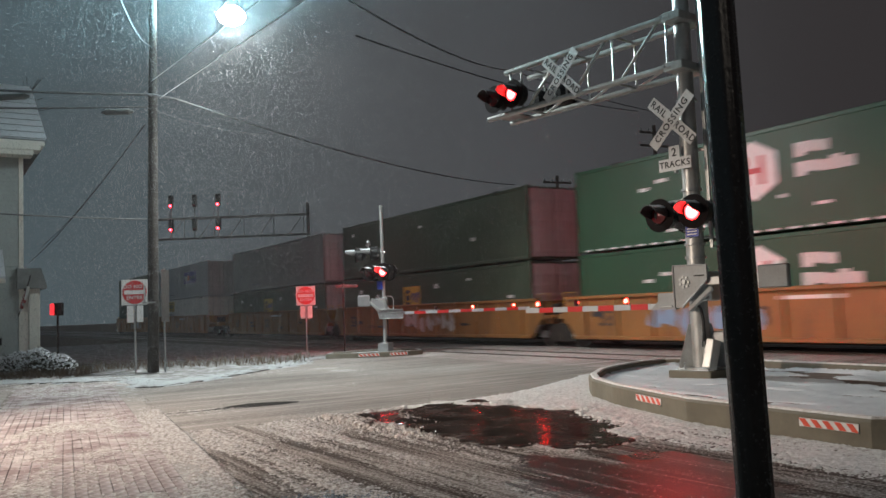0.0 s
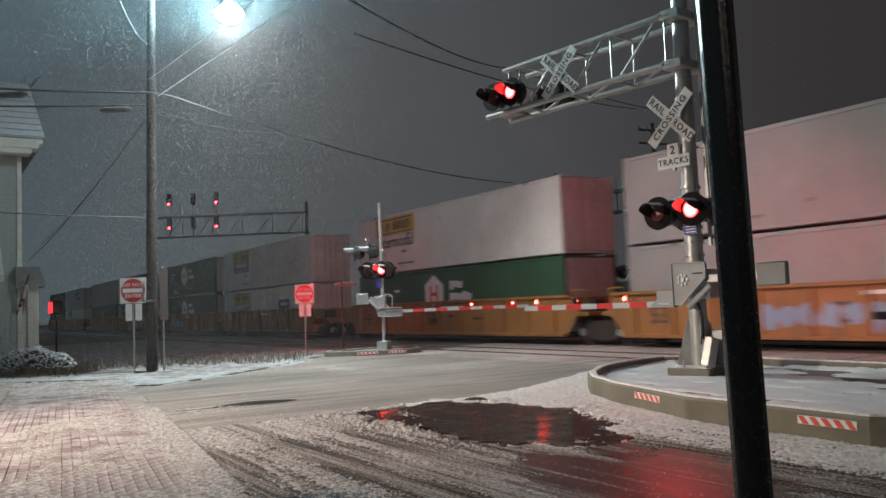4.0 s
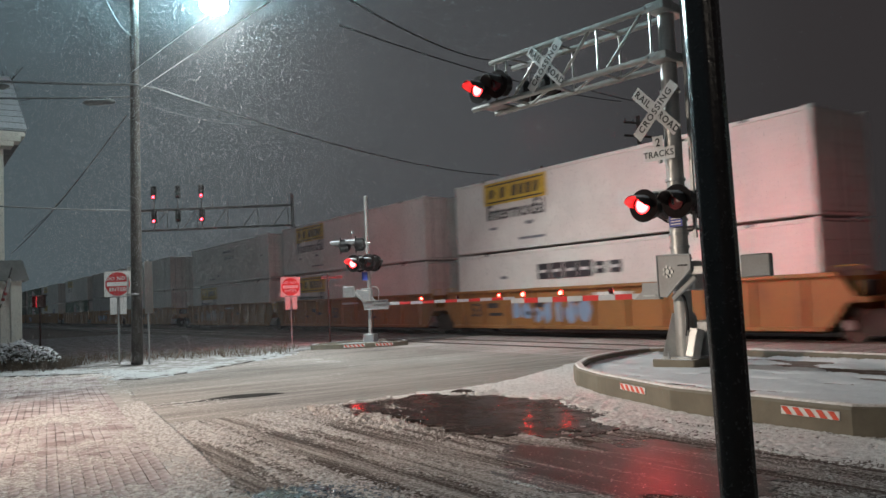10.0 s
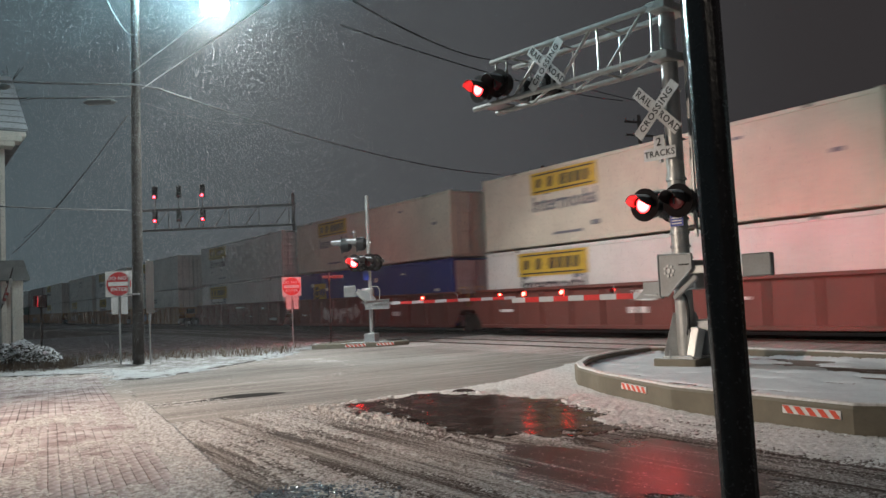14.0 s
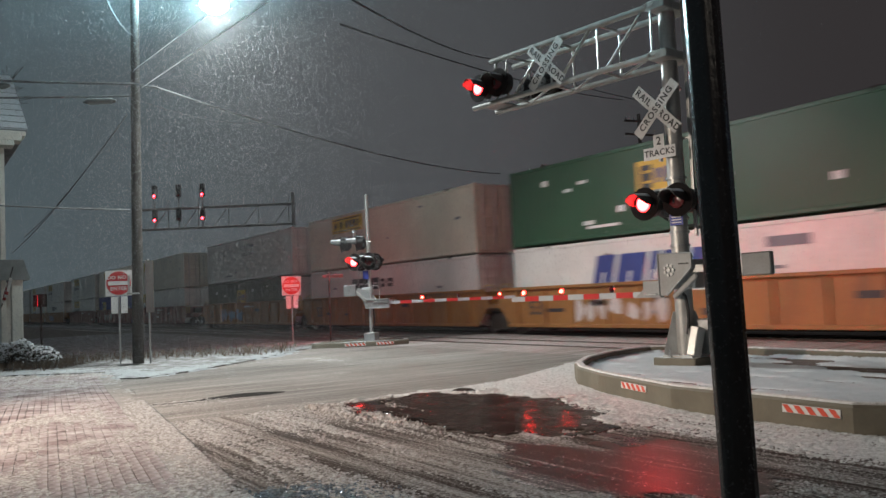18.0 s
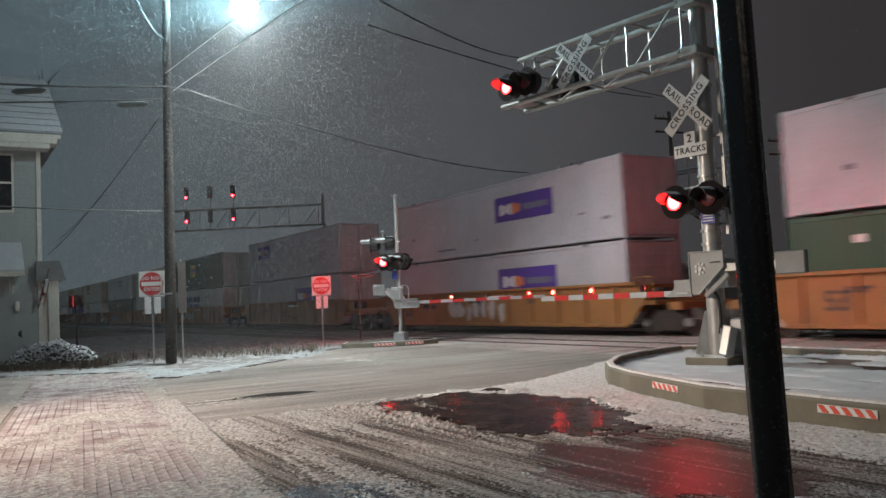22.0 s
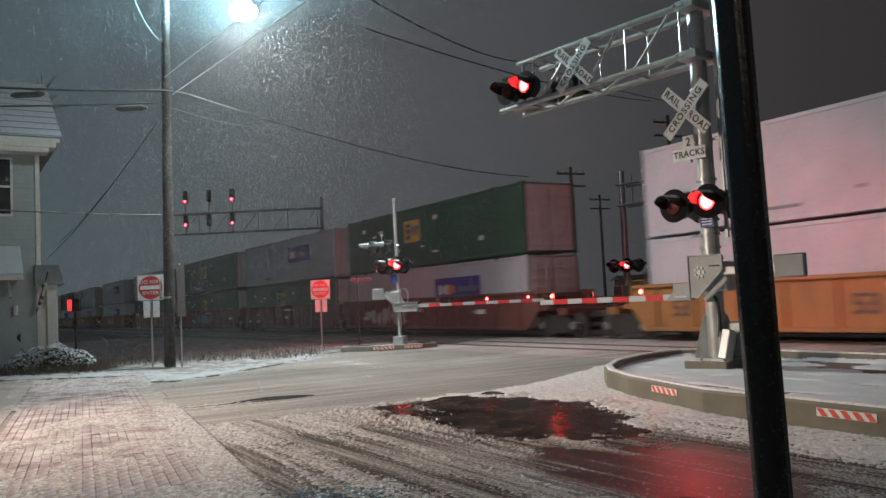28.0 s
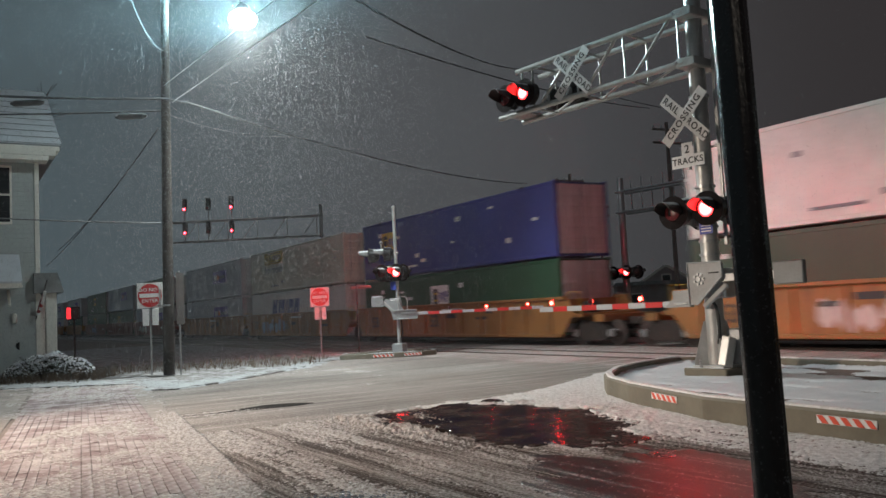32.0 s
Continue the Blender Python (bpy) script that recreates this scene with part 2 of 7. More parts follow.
PAINT = {
    "white": painted("white_container_paint", (0.66, 0.66, 0.62), (0.30, 0.26, 0.20), 0.22),
    "cream": painted("cream_container_paint", (0.60, 0.57, 0.46), (0.28, 0.23, 0.16), 0.30),
    "silver": painted("silver_container_paint", (0.42, 0.43, 0.46), (0.24, 0.22, 0.22), 0.25),
    "door": painted("pale_door_paint", (0.52, 0.51, 0.52), (0.20, 0.17, 0.16), 0.45),
    "grey": painted("grey_container_paint", (0.27, 0.27, 0.26), (0.14, 0.12, 0.10), 0.35),
    "green": painted("green_container_paint", (0.021, 0.074, 0.035), (0.036, 0.048, 0.028), 0.40),
    "olive": painted("dark_green_container_paint", (0.052, 0.072, 0.044), (0.06, 0.06, 0.042), 0.35),
    "blue": painted("blue_container_paint", (0.040, 0.048, 0.22), (0.04, 0.04, 0.12), 0.35),
}
YELLOW_CAR = painted("yellow_freight_paint", (0.28, 0.128, 0.036), (0.09, 0.052, 0.03), 0.8, 0.5)
BROWN_CAR = painted("brown_freight_paint", (0.15, 0.046, 0.034), (0.07, 0.04, 0.03), 0.5, 0.6)
LOGO_YELLOW = painted("yellow_panel", (0.58, 0.39, 0.045), amount=0.25)
LOGO_DARK = painted("dark_lettering_paint", (0.03, 0.03, 0.035), amount=0.1)
LOGO_GREY = painted("grey_lettering_paint", (0.16, 0.17, 0.19), amount=0.1)
LOGO_WHITE = painted("white_logo_paint", (0.72, 0.72, 0.70), amount=0.15)
LOGO_RED = painted("red_logo_paint", (0.50, 0.04, 0.05), amount=0.15)
LOGO_NAVY = painted("navy_logo_paint", (0.035, 0.055, 0.22), amount=0.1)
LOGO_PURPLE = painted("purple_panel", (0.075, 0.035, 0.26), amount=0.15)
LOGO_ORANGE = painted("orange_logo_paint", (0.80, 0.22, 0.03), amount=0.1)
GRAFFITI_WHITE = painted("pale_graffiti_paint", (0.50, 0.46, 0.44), amount=0.4)
GRAFFITI_BLUE = painted("pale_blue_graffiti_paint", (0.22, 0.32, 0.46), amount=0.4)


def street_material(name, streak_turn, wet, snow_low, snow_high, relief=0.9, sheen=0.22, bare=((0.040, 0.027, 0.021), (0.105, 0.075, 0.060)), tracks=0.0):
    """Wet asphalt with slush dragged along the traffic's way: dark where it is wet, white where snow lies."""
    m = bpy.data.materials.new(name)
    m.use_nodes = True
    nt = m.node_tree
    b = nt.nodes["Principled BSDF"]
    long_streak = noise_node(nt, 1.0, 8, 0.66, stretch=(0.12, 5.0, 1), turn=streak_turn)
    broad = noise_node(nt, 0.22, 4, 0.5)
    crumb = noise_node(nt, 30, 6, 0.72)
    grain = noise_node(nt, 130, 3, 0.6)
    thread = noise_node(nt, 1.0, 6, 0.6, stretch=(0.5, 17.0, 1), turn=streak_turn)
    v = math_node(nt, "ADD", math_node(nt, "MULTIPLY", long_streak.outputs[0], 0.45), math_node(nt, "MULTIPLY", broad.outputs[0], 0.30))
    v = math_node(nt, "ADD", v, math_node(nt, "MULTIPLY", crumb.outputs[0], 0.50))
    v = math_node(nt, "ADD", math_node(nt, "MULTIPLY", v, 0.78), math_node(nt, "MULTIPLY", thread.outputs[0], 0.24))
    cover = ramp(nt.nodes, [(snow_low, grey(0.0)), (snow_high, grey(1.0))])
    nt.links.new(v, cover.inputs[0])
    base = ramp(nt.nodes, [(0.3, bare[0]), (0.7, bare[1])])
    nt.links.new(grain.outputs[0], base.inputs[0])
    bed = base.outputs[0]
    if tracks:                      # darker bands where wheels have pressed the slush away
        wheel = noise_node(nt, 1.0, 5, 0.62, stretch=(0.07, 1.1, 1), turn=streak_turn)
        band = ramp(nt.nodes, [(0.44, grey(0.0)), (0.56, grey(tracks))])
        nt.links.new(wheel.outputs[0], band.inputs[0])
        bed = mix_node(nt, band.outputs[0], bed, (0.036, 0.027, 0.021))
    tone = ramp(nt.nodes, [(0.35, (0.30, 0.26, 0.235)), (0.65, (0.60, 0.565, 0.54))])
    nt.links.new(crumb.outputs[0], tone.inputs[0])
    nt.links.new(mix_node(nt, cover.outputs[0], bed, tone.outputs[0]), b.inputs["Base Color"])
    wr = ramp(nt.nodes, [(0.35, grey(wet)), (0.65, grey(wet + 0.22))])
    nt.links.new(broad.outputs[0], wr.inputs[0])
    nt.links.new(math_node(nt, "ADD", wr.outputs[0], math_node(nt, "MULTIPLY", cover.outputs[0], 0.40), True), b.inputs["Roughness"])
    h = math_node(nt, "ADD", math_node(nt, "MULTIPLY", cover.outputs[0], crumb.outputs[0]), math_node(nt, "MULTIPLY", grain.outputs[0], 0.12))
    bp = nt.nodes.new("ShaderNodeBump")
    bp.inputs["Strength"].default_value, bp.inputs["Distance"].default_value = relief, 0.02
    b.inputs["Specular IOR Level"].default_value = sheen
    nt.links.new(h, bp.inputs["Height"])
    nt.links.new(bp.outputs[0], b.inputs["Normal"])
    return m


SIDE_STREET = street_material("slushy_side_street", -TRACK, 0.66, 0.56, 0.68, 0.9, 0.06, ((0.026, 0.017, 0.013), (0.070, 0.049, 0.039)))
MAIN_ROAD = street_material("wet_main_road", -(TRACK + 90), 0.50, 0.50, 0.72, 0.5, 0.15, ((0.085, 0.068, 0.055), (0.185, 0.152, 0.128)), 0.75)
CROSSING = street_material("wet_crossing", -(TRACK + 90), 0.42, 0.50, 0.64, 0.7, 0.18, tracks=0.5)
VERGE = material("snowed_verge", (0.50, 0.51, 0.52), 0.8, 0, 0.2, 2, 0.9, (0.09, 0.075, 0.06), 0.9, lo_dirt=0.38, hi_dirt=0.56)
FIELD = material("dim_snowy_field", (0.125, 0.088, 0.074), 0.9, 0, 0.4, 3, 0.8, (0.40, 0.38, 0.37), 0.6, lo_dirt=0.52, hi_dirt=0.70)


def water_material():
    m = bpy.data.materials.new("meltwater")
    m.use_nodes = True
    nt = m.node_tree
    b = nt.nodes["Principled BSDF"]
    broad = noise_node(nt, 1.7, 6, 0.65)
    fine = noise_node(nt, 22, 5, 0.7)
    c = ramp(nt.nodes, [(0.35, (0.013, 0.009, 0.008)), (0.65, (0.055, 0.040, 0.035))])
    nt.links.new(broad.outputs[0], c.inputs[0])
    nt.links.new(c.outputs[0], b.inputs["Base Color"])
    r = ramp(nt.nodes, [(0.42, grey(0.07)), (0.62, grey(0.34))])
    nt.links.new(broad.outputs[0], r.inputs[0])
    nt.links.new(r.outputs[0], b.inputs["Roughness"])
    bp = nt.nodes.new("ShaderNodeBump")
    b.inputs["IOR"].default_value = 1.12
    b.inputs["Specular IOR Level"].default_value = 0.28
    bp.inputs["Strength"].default_value, bp.inputs["Distance"].default_value = 0.30, 0.004
    nt.links.new(fine.outputs[0], bp.inputs["Height"])
    nt.links.new(bp.outputs[0], b.inputs["Normal"])
    return m


WATER = water_material()


def flake_material(name, cover):
    m = bpy.data.materials.new(name)
    m.use_nodes = True
    nt = m.node_tree
    nt.nodes.remove(nt.nodes["Principled BSDF"])
    d = nt.nodes.new("ShaderNodeBsdfDiffuse")
    t = nt.nodes.new("ShaderNodeBsdfTranslucent")
    mixs = nt.nodes.new("ShaderNodeMixShader")
    for n in (d, t):
        n.inputs[0].default_value = (0.9, 0.92, 0.94, 1)
    nt.links.new(d.outputs[0], mixs.inputs[1])
    nt.links.new(t.outputs[0], mixs.inputs[2])
    clear = nt.nodes.new("ShaderNodeBsdfTransparent")
    loose = nt.nodes.new("ShaderNodeMixShader")
    loose.inputs[0].default_value = cover
    nt.links.new(clear.outputs[0], loose.inputs[1])
    nt.links.new(mixs.outputs[0], loose.inputs[2])
    nt.links.new(loose.outputs[0], nt.nodes["Material Output"].inputs[0])
    return m


FLAKE = flake_material("blurred_snowflake", 0.20)
FLAKE_SHARP = flake_material("snowflake", 0.30)


def frost_material():
    """Rime and snow on a thin wire: light passes through it."""
    m = bpy.data.materials.new("rime_on_wire")
    m.use_nodes = True
    nt = m.node_tree
    nt.nodes.remove(nt.nodes["Principled BSDF"])
    d, t, mixs = nt.nodes.new("ShaderNodeBsdfDiffuse"), nt.nodes.new("ShaderNodeBsdfTranslucent"), nt.nodes.new("ShaderNodeMixShader")
    grain = noise_node(nt, 40, 3)
    r = ramp(nt.nodes, [(0.3, (0.35, 0.37, 0.38)), (0.7, (0.62, 0.64, 0.65))])
    nt.links.new(grain.outputs[0], r.inputs[0])
    for k, n in enumerate((d, t)):
        nt.links.new(r.outputs[0], n.inputs[0])
        nt.links.new(n.outputs[0], mixs.inputs[k + 1])
    mixs.inputs[0].default_value = 0.6
    nt.links.new(mixs.outputs[0], nt.nodes["Material Output"].inputs[0])
    return m


RIME = frost_material()

# ---- mesh helpers ----


class Shape:
    """Collects simple solids into one mesh."""

    def __init__(self):
        self.v, self.f, self.mi = [], [], []

    def add(self, verts, faces, mi=0):
        k = len(self.v)
        self.v += [tuple(p) for p in verts]
        self.f += [tuple(i + k for i in f) for f in faces]
        self.mi += [mi] * len(faces)
        return self

    def box(self, centre, size, bevel=0.0, turn=None, mi=0):
        sx, sy, sz = (s / 2 for s in size)
        c = Vector(centre)
        r = turn.to_3x3() if turn is not None else Matrix.Identity(3)
        if bevel <= 0:
            vs = [c + r @ Vector((x * sx, y * sy, z * sz)) for z in (-1, 1) for y in (-1, 1) for x in (-1, 1)]
            return self.add(vs, [(0, 2, 3, 1), (4, 5, 7, 6), (0, 1, 5, 4), (2, 6, 7, 3), (0, 4, 6, 2), (1, 3, 7, 5)], mi)
        b = min(bevel, sx * 0.9, sy * 0.9, sz * 0.9)
        ids, vs = {}, []
        for X in (-1, 1):
            for Y in (-1, 1):
                for Z in (-1, 1):
                    for ax in range(3):
                        p = [X * (sx - b), Y * (sy - b), Z * (sz - b)]
                        p[ax] = (X, Y, Z)[ax] * (sx, sy, sz)[ax]
                        ids[X, Y, Z, ax] = len(vs)
                        vs.append(Vector(p))
        fs = []
        for ax in range(3):
            o = [i for i in range(3) if i != ax]
            for s in (-1, 1):
                q = []
                for u, w in ((-1, -1), (1, -1), (1, 1), (-1, 1)):
                    k = [0, 0, 0]
                    k[ax], k[o[0]], k[o[1]] = s, u, w
                    q.append(ids[(*k, ax)])
                fs.append(q)
            for u in (-1, 1):
                for w in (-1, 1):
                    k0, k1 = [0, 0, 0], [0, 0, 0]
                    k0[ax], k0[o[0]], k0[o[1]] = -1, u, w
                    k1[ax], k1[o[0]], k1[o[1]] = 1, u, w
                    fs.append([ids[(*k0, o[0])], ids[(*k1, o[0])], ids[(*k1, o[1])], ids[(*k0, o[1])]])
        for X in (-1, 1):
            for Y in (-1, 1):
                for Z in (-1, 1):
                    fs.append([ids[X, Y, Z, a] for a in range(3)])
        out = []
        for q in fs:
            nrm = (vs[q[1]] - vs[q[0]]).cross(vs[q[2]] - vs[q[0]])
            mid = sum((vs[i] for i in q), Vector()) / len(q)
            out.append(q if nrm.dot(mid) > 0 else q[::-1])
        return self.add([c + r @ p for p in vs], out, mi)

    def tube(self, p0, p1, r0, r1=None, n=12, caps=True, mi=0):
        p0, p1 = Vector(p0), Vector(p1)
        r1 = r0 if r1 is None else r1
        w = (p1 - p0).normalized()
        u = w.orthogonal().normalized()
        t = w.cross(u)
        vs = []
        for p, r in ((p0, r0), (p1, r1)):
            for i in range(n):
                a = 2 * math.pi * i / n
                vs.append(p + (u * math.cos(a) + t * math.sin(a)) * r)
        fs = [(i, (i + 1) % n, n + (i + 1) % n, n + i) for i in range(n)]
        if caps:
            fs += [tuple(range(n))[::-1], tuple(range(n, 2 * n))]
        return self.add(vs, fs, mi)

    def chain(self, pts, r, n=8):
        pts = [Vector(p) for p in pts]
        vs, m = [], len(pts)
        w0 = (pts[1] - pts[0]).normalized()
        u = w0.orthogonal().normalized()
        for k, p in enumerate(pts):
            w = (pts[min(k + 1, m - 1)] - pts[max(k - 1, 0)]).normalized()
            u = (u - w * u.dot(w)).normalized()
            t = w.cross(u)
            vs += [p + (u * math.cos(2 * math.pi * i / n) + t * math.sin(2 * math.pi * i / n)) * r for i in range(n)]
        fs = [(k * n + i, k * n + (i + 1) % n, (k + 1) * n + (i + 1) % n, (k + 1) * n + i) for k in range(m - 1) for i in range(n)]
        return self.add(vs, fs + [tuple(range(n))[::-1], tuple(range((m - 1) * n, m * n))])

    def prism(self, outline, z0, z1, mi=0):
        n = len(outline)
        area = sum(outline[i][0] * outline[(i + 1) % n][1] - outline[(i + 1) % n][0] * outline[i][1] for i in range(n))
        if area < 0:
            outline = outline[::-1]
        vs = [(x, y, z0) for x, y in outline] + [(x, y, z1) for x, y in outline]
        fs = [(i, (i + 1) % n, n + (i + 1) % n, n + i) for i in range(n)] + [tuple(range(n))[::-1], tuple(range(n, 2 * n))]
        return self.add(vs, fs, mi)

    def slab(self, outline, y0, y1, mi=0):
        """An outline in x and z, thick along y."""
        k = len(self.v)
        self.prism(outline, -y1, -y0, mi)
        self.v[k:] = [(x, -z, y) for x, y, z in self.v[k:]]
        return self

    def lathe(self, profile, n=16, mi=0, m=None):
        """Turns pairs of radius and height round z."""
        vs = [(r * math.cos(2 * math.pi * i / n), r * math.sin(2 * math.pi * i / n), z) for r, z in profile for i in range(n)]
        fs = [(j * n + i, j * n + (i + 1) % n, (j + 1) * n + (i + 1) % n, (j + 1) * n + i) for j in range(len(profile) - 1) for i in range(n)]
        if m is not None:
            vs = [m @ Vector(p) for p in vs]
        return self.add(vs, fs, mi)

    def mesh(self, name, mats, smooth=False):
        me = bpy.data.meshes.new(name)
        me.from_pydata(self.v, [], self.f)
        for m in mats if isinstance(mats, (list, tuple)) else [mats]:
            me.materials.append(m)
        if any(self.mi):
            me.polygons.foreach_set("material_index", self.mi)
        if smooth:
            me.polygons.foreach_set("use_smooth", [True] * len(me.polygons))
            me.set_sharp_from_angle(angle=radians(40))
        me.update()
        return me


def part(name, shape, mats, parent, label="", at=None, smooth=True):
    ob = new(name, shape.mesh(name, mats, smooth) if isinstance(shape, Shape) else shape)
    ob.parent = parent
    if at is not None:
        ob.matrix_basis = at
    if label:
        tagged(ob, label)
    return ob


def thing(name, at, label, category, group="", kind=""):
    ob = new(name)
    ob.empty_display_size = 0.3
    ob.matrix_world = at
    return tagged(ob, label, category, group, kind)


def solid(name, shape, mats, label, category="", kind="", at=None, smooth=False, group=""):
    ob = new(name, shape.mesh(name, mats, smooth))
    if at is not None:
        ob.matrix_world = at
    return tagged(ob, label, category, group, kind)


WORDS = {}


def word(text, height, depth=0.004, spacing=1.0):
    """A mesh of raised lettering, centred, standing in x and z and facing -y."""
    key = (text, height, depth, spacing)
    if key not in WORDS:
        cu = bpy.data.curves.new("lettering", "FONT")
        cu.body, cu.size, cu.extrude, cu.align_x, cu.align_y = text, height * 1.42, depth / 2, "CENTER", "CENTER"
        cu.space_character, cu.offset = spacing, height * 0.022
        cu.resolution_u = 3
        ob = bpy.data.objects.new("lettering", cu)
        scene.collection.objects.link(ob)
        bpy.context.view_layer.update()
        me = bpy.data.meshes.new_from_object(ob.evaluated_get(bpy.context.evaluated_depsgraph_get()))
        bpy.data.objects.remove(ob)
        me.transform(pose(0, 0, 0, 90))
        WORDS[key] = me
    return WORDS[key]


def letters(name, text, height, mat, parent, at, spacing=1.0, label=""):
    me = word(text, height, 0.004, spacing).copy()
    me.materials.clear()
    me.materials.append(mat)
    return part(name, me, None, parent, label, at)


MOVES = []          # keyed things: (object, rows), played in motions()
FLASH = 1.317       # seconds of one full flash


def flash_rows(base, lit_first, swing=-150, steps=2):
    """Imitates flashing with an added drum that swings a lit face out and an unlit face in, and back. lit_first:
    seconds at which it first lights.
    """
    half, rows, k = FLASH / 2, [], -2
    while lit_first + k * half < 31.9:
        f = math.floor((lit_first + k * half) * 30)
        was, now = (swing, 0) if k % 2 == 0 else (0, swing)
        if f >= 1:
            if not rows:
                rows.append((0.0, base @ pose(0, 0, 0, 0, 0, was)))
            for i in range(steps + 1):
                rows.append(((f + i) / 30, base @ pose(0, 0, 0, 0, 0, was + (now - was) * i / steps)))
        k += 1
    rows.append((32.0, rows[-1][1]))
    return rows

# ---- ground ----
g = Shape()
g.add([(-400, -60, -0.06), (400, -60, -0.06), (400, 500, -0.06), (-400, 500, -0.06)], [(0, 1, 2, 3)])
tagged(new("ground", g.mesh("ground", FIELD)), "dim snow-dusted field reaching the horizon", "ground", kind="structure")


def sheet(name, outline, z, mat, label, category, step=None, rough=0.0, base=-0.05):
    """A flat piece of ground with thickness; its top is uneven where rough is given."""
    s = Shape()
    s.prism([(p[0], p[1]) for p in outline], base, z)
    return solid(name, s, mat, label, category, "structure")


EDGE_A = -11.75                     # where the main road's slush ridge runs
main = [plan(EDGE_A, -14), plan(EDGE_A, 10.5), plan(EDGE_A, 13.9), plan(-40, 13.9), plan(-40, -14)]
side = [plan(EDGE_A + 0.003, -14), plan(EDGE_A + 0.003, 13.9), plan(24, 13.9), plan(24, -14)]
sheet("road", main, 0.0, MAIN_ROAD, "wet dark asphalt road with thin slush", "road")
sheet("road_side_street", side, -0.001, SIDE_STREET, "slushy asphalt street with tyre tracks in dirty snow", "road")
sheet("road_crossing", [plan(-27, 13.903), plan(-4, 13.903), plan(-4, 24.5), plan(-27, 24.5)], 0.0, CROSSING, "wet level-crossing deck between and beside the rails", "crossing")
sheet("road_beyond", [plan(-25, 24.503), plan(-8, 24.503), plan(-8, 70), plan(-25, 70)], 0.0, MAIN_ROAD, "wet asphalt road beyond the tracks", "road")
sheet("ballast", [plan(-3.997, 13.903), plan(60, 13.903), plan(60, 24.5), plan(-3.997, 24.5)], -0.01, BALLAST, "snowy track ballast beside the crossing", "ballast")
sheet("ballast_far", [plan(-27.003, 13.903), plan(-27.003, 24.5), plan(-260, 24.5), plan(-260, 13.903)], -0.01, BALLAST, "snowy track ballast along the far tracks", "ballast")

for track_b in (16.55, 20.77):
    for side_b in (-0.755, 0.755):
        s = Shape()
        for a0, a1 in ((-260, -27), (-27, -4), (-4, 60)):
            c = plan((a0 + a1) / 2, track_b + side_b, 0.015)
            s.box(c, (a1 - a0, 0.075, 0.05), 0.012, pose(0, 0, 0, 0, 0, TRACK))
            s.box(c + Vector((0, 0, -0.03)), (a1 - a0, 0.14, 0.02), 0.0, pose(0, 0, 0, 0, 0, TRACK))
        solid("rail", s, RAIL, "worn steel rail with snow along its foot", "rail", "structure", group="rails of the two tracks")

# ridges of snow between the rails
random.seed(4)
s = Shape()
for b0 in (14.5, 15.1, 16.15, 16.95, 18.0, 18.7, 19.4):
    for k in range(150):
        a = -3.5 + k * 0.28 + random.uniform(-0.1, 0.1)
        w = random.uniform(0.18, 0.5)
        if random.random() < 0.75:
            s.box(plan(a, b0 + random.uniform(-0.10, 0.10), 0.005), (w * 1.7, random.uniform(0.08, 0.2), random.uniform(0.02, 0.06)), 0.012, pose(0, 0, 0, random.uniform(-5, 5), random.uniform(-5, 5), TRACK + random.uniform(-14, 14)))
solid("snow_ridges", s, SNOW, "strips of snow lying between the rails", "snow", "stuff")

# verge and lawn beyond the crosswalk
verge = [(-8.6, 21.5), (-8.0, 20.6), (-7.3, 19.3), (-6.7, 19.2), (-6.0, 20.6), (-5.2, 23.4), (-4.6, 26.2), (-4.45, 27.9), plan(-27.1, 13.8), plan(-60, 13.8), (-60, 30), (-22, 22.6), (-12, 21.9)]
sheet("verge", verge, 0.028, VERGE, "snow-covered verge with a low kerb beside the road", "verge", base=-0.04)

# brick crosswalk with concrete bands
CW0, CWD = Vector((-2.11, 7.03, 0)), Vector((-0.42, 0.908, 0)).normalized()
CWP = Vector((-CWD.y, CWD.x, 0))    # towards the crosswalk's far side
CW_TURN = math.degrees(math.atan2(CWD.y, CWD.x))


def along(u, v, z=0.0):
    return CW0 + CWD * u + CWP * v + Vector((0, 0, z))


bed = Shape().prism([tuple(along(-4, 0))[:2], tuple(along(15.6, 0))[:2], tuple(along(15.6, 2.2))[:2], tuple(along(-4, 2.2))[:2]], -0.05, 0.006)
crosswalk = solid("pavement_crosswalk", bed, MORTAR, "brick-paved crosswalk dusted with snow", "crosswalk", "structure")
for v0, v1 in ((-0.32, -0.004), (2.204, 2.52)):
    s = Shape()
    for k in range(13):
        s.prism([tuple(along(-4 + k * 1.5, v0))[:2], tuple(along(-2.51 + k * 1.5, v0))[:2], tuple(along(-2.51 + k * 1.5, v1))[:2], tuple(along(-4 + k * 1.5, v1))[:2]], -0.04, 0.014)
    solid("pavement_band", s, BAND, "snow-dusted concrete band edging the brick crosswalk", "paving", "structure")

# slush ridges, crumbs and ruts
random.seed(11)


def lump(s, p, r, flat=0.5, seed_turn=0.0):
    n = 6
    vs, fs = [(p[0], p[1], p[2] + r * flat)], []
    for ring, (rr, zz) in enumerate(((0.62, 0.75), (1.0, 0.0))):
        for i in range(n):
            a = 2 * math.pi * i / n + seed_turn + ring * 0.5
            q = r * rr * random.uniform(0.75, 1.2)
            vs.append((p[0] + q * math.cos(a), p[1] + q * math.sin(a), p[2] + r * flat * zz))
    fs += [(0, 1 + i, 1 + (i + 1) % n) for i in range(n)]
    fs += [(1 + i, 1 + n + i, 1 + n + (i + 1) % n, 1 + (i + 1) % n) for i in range(n)]
    s.add(vs, fs)


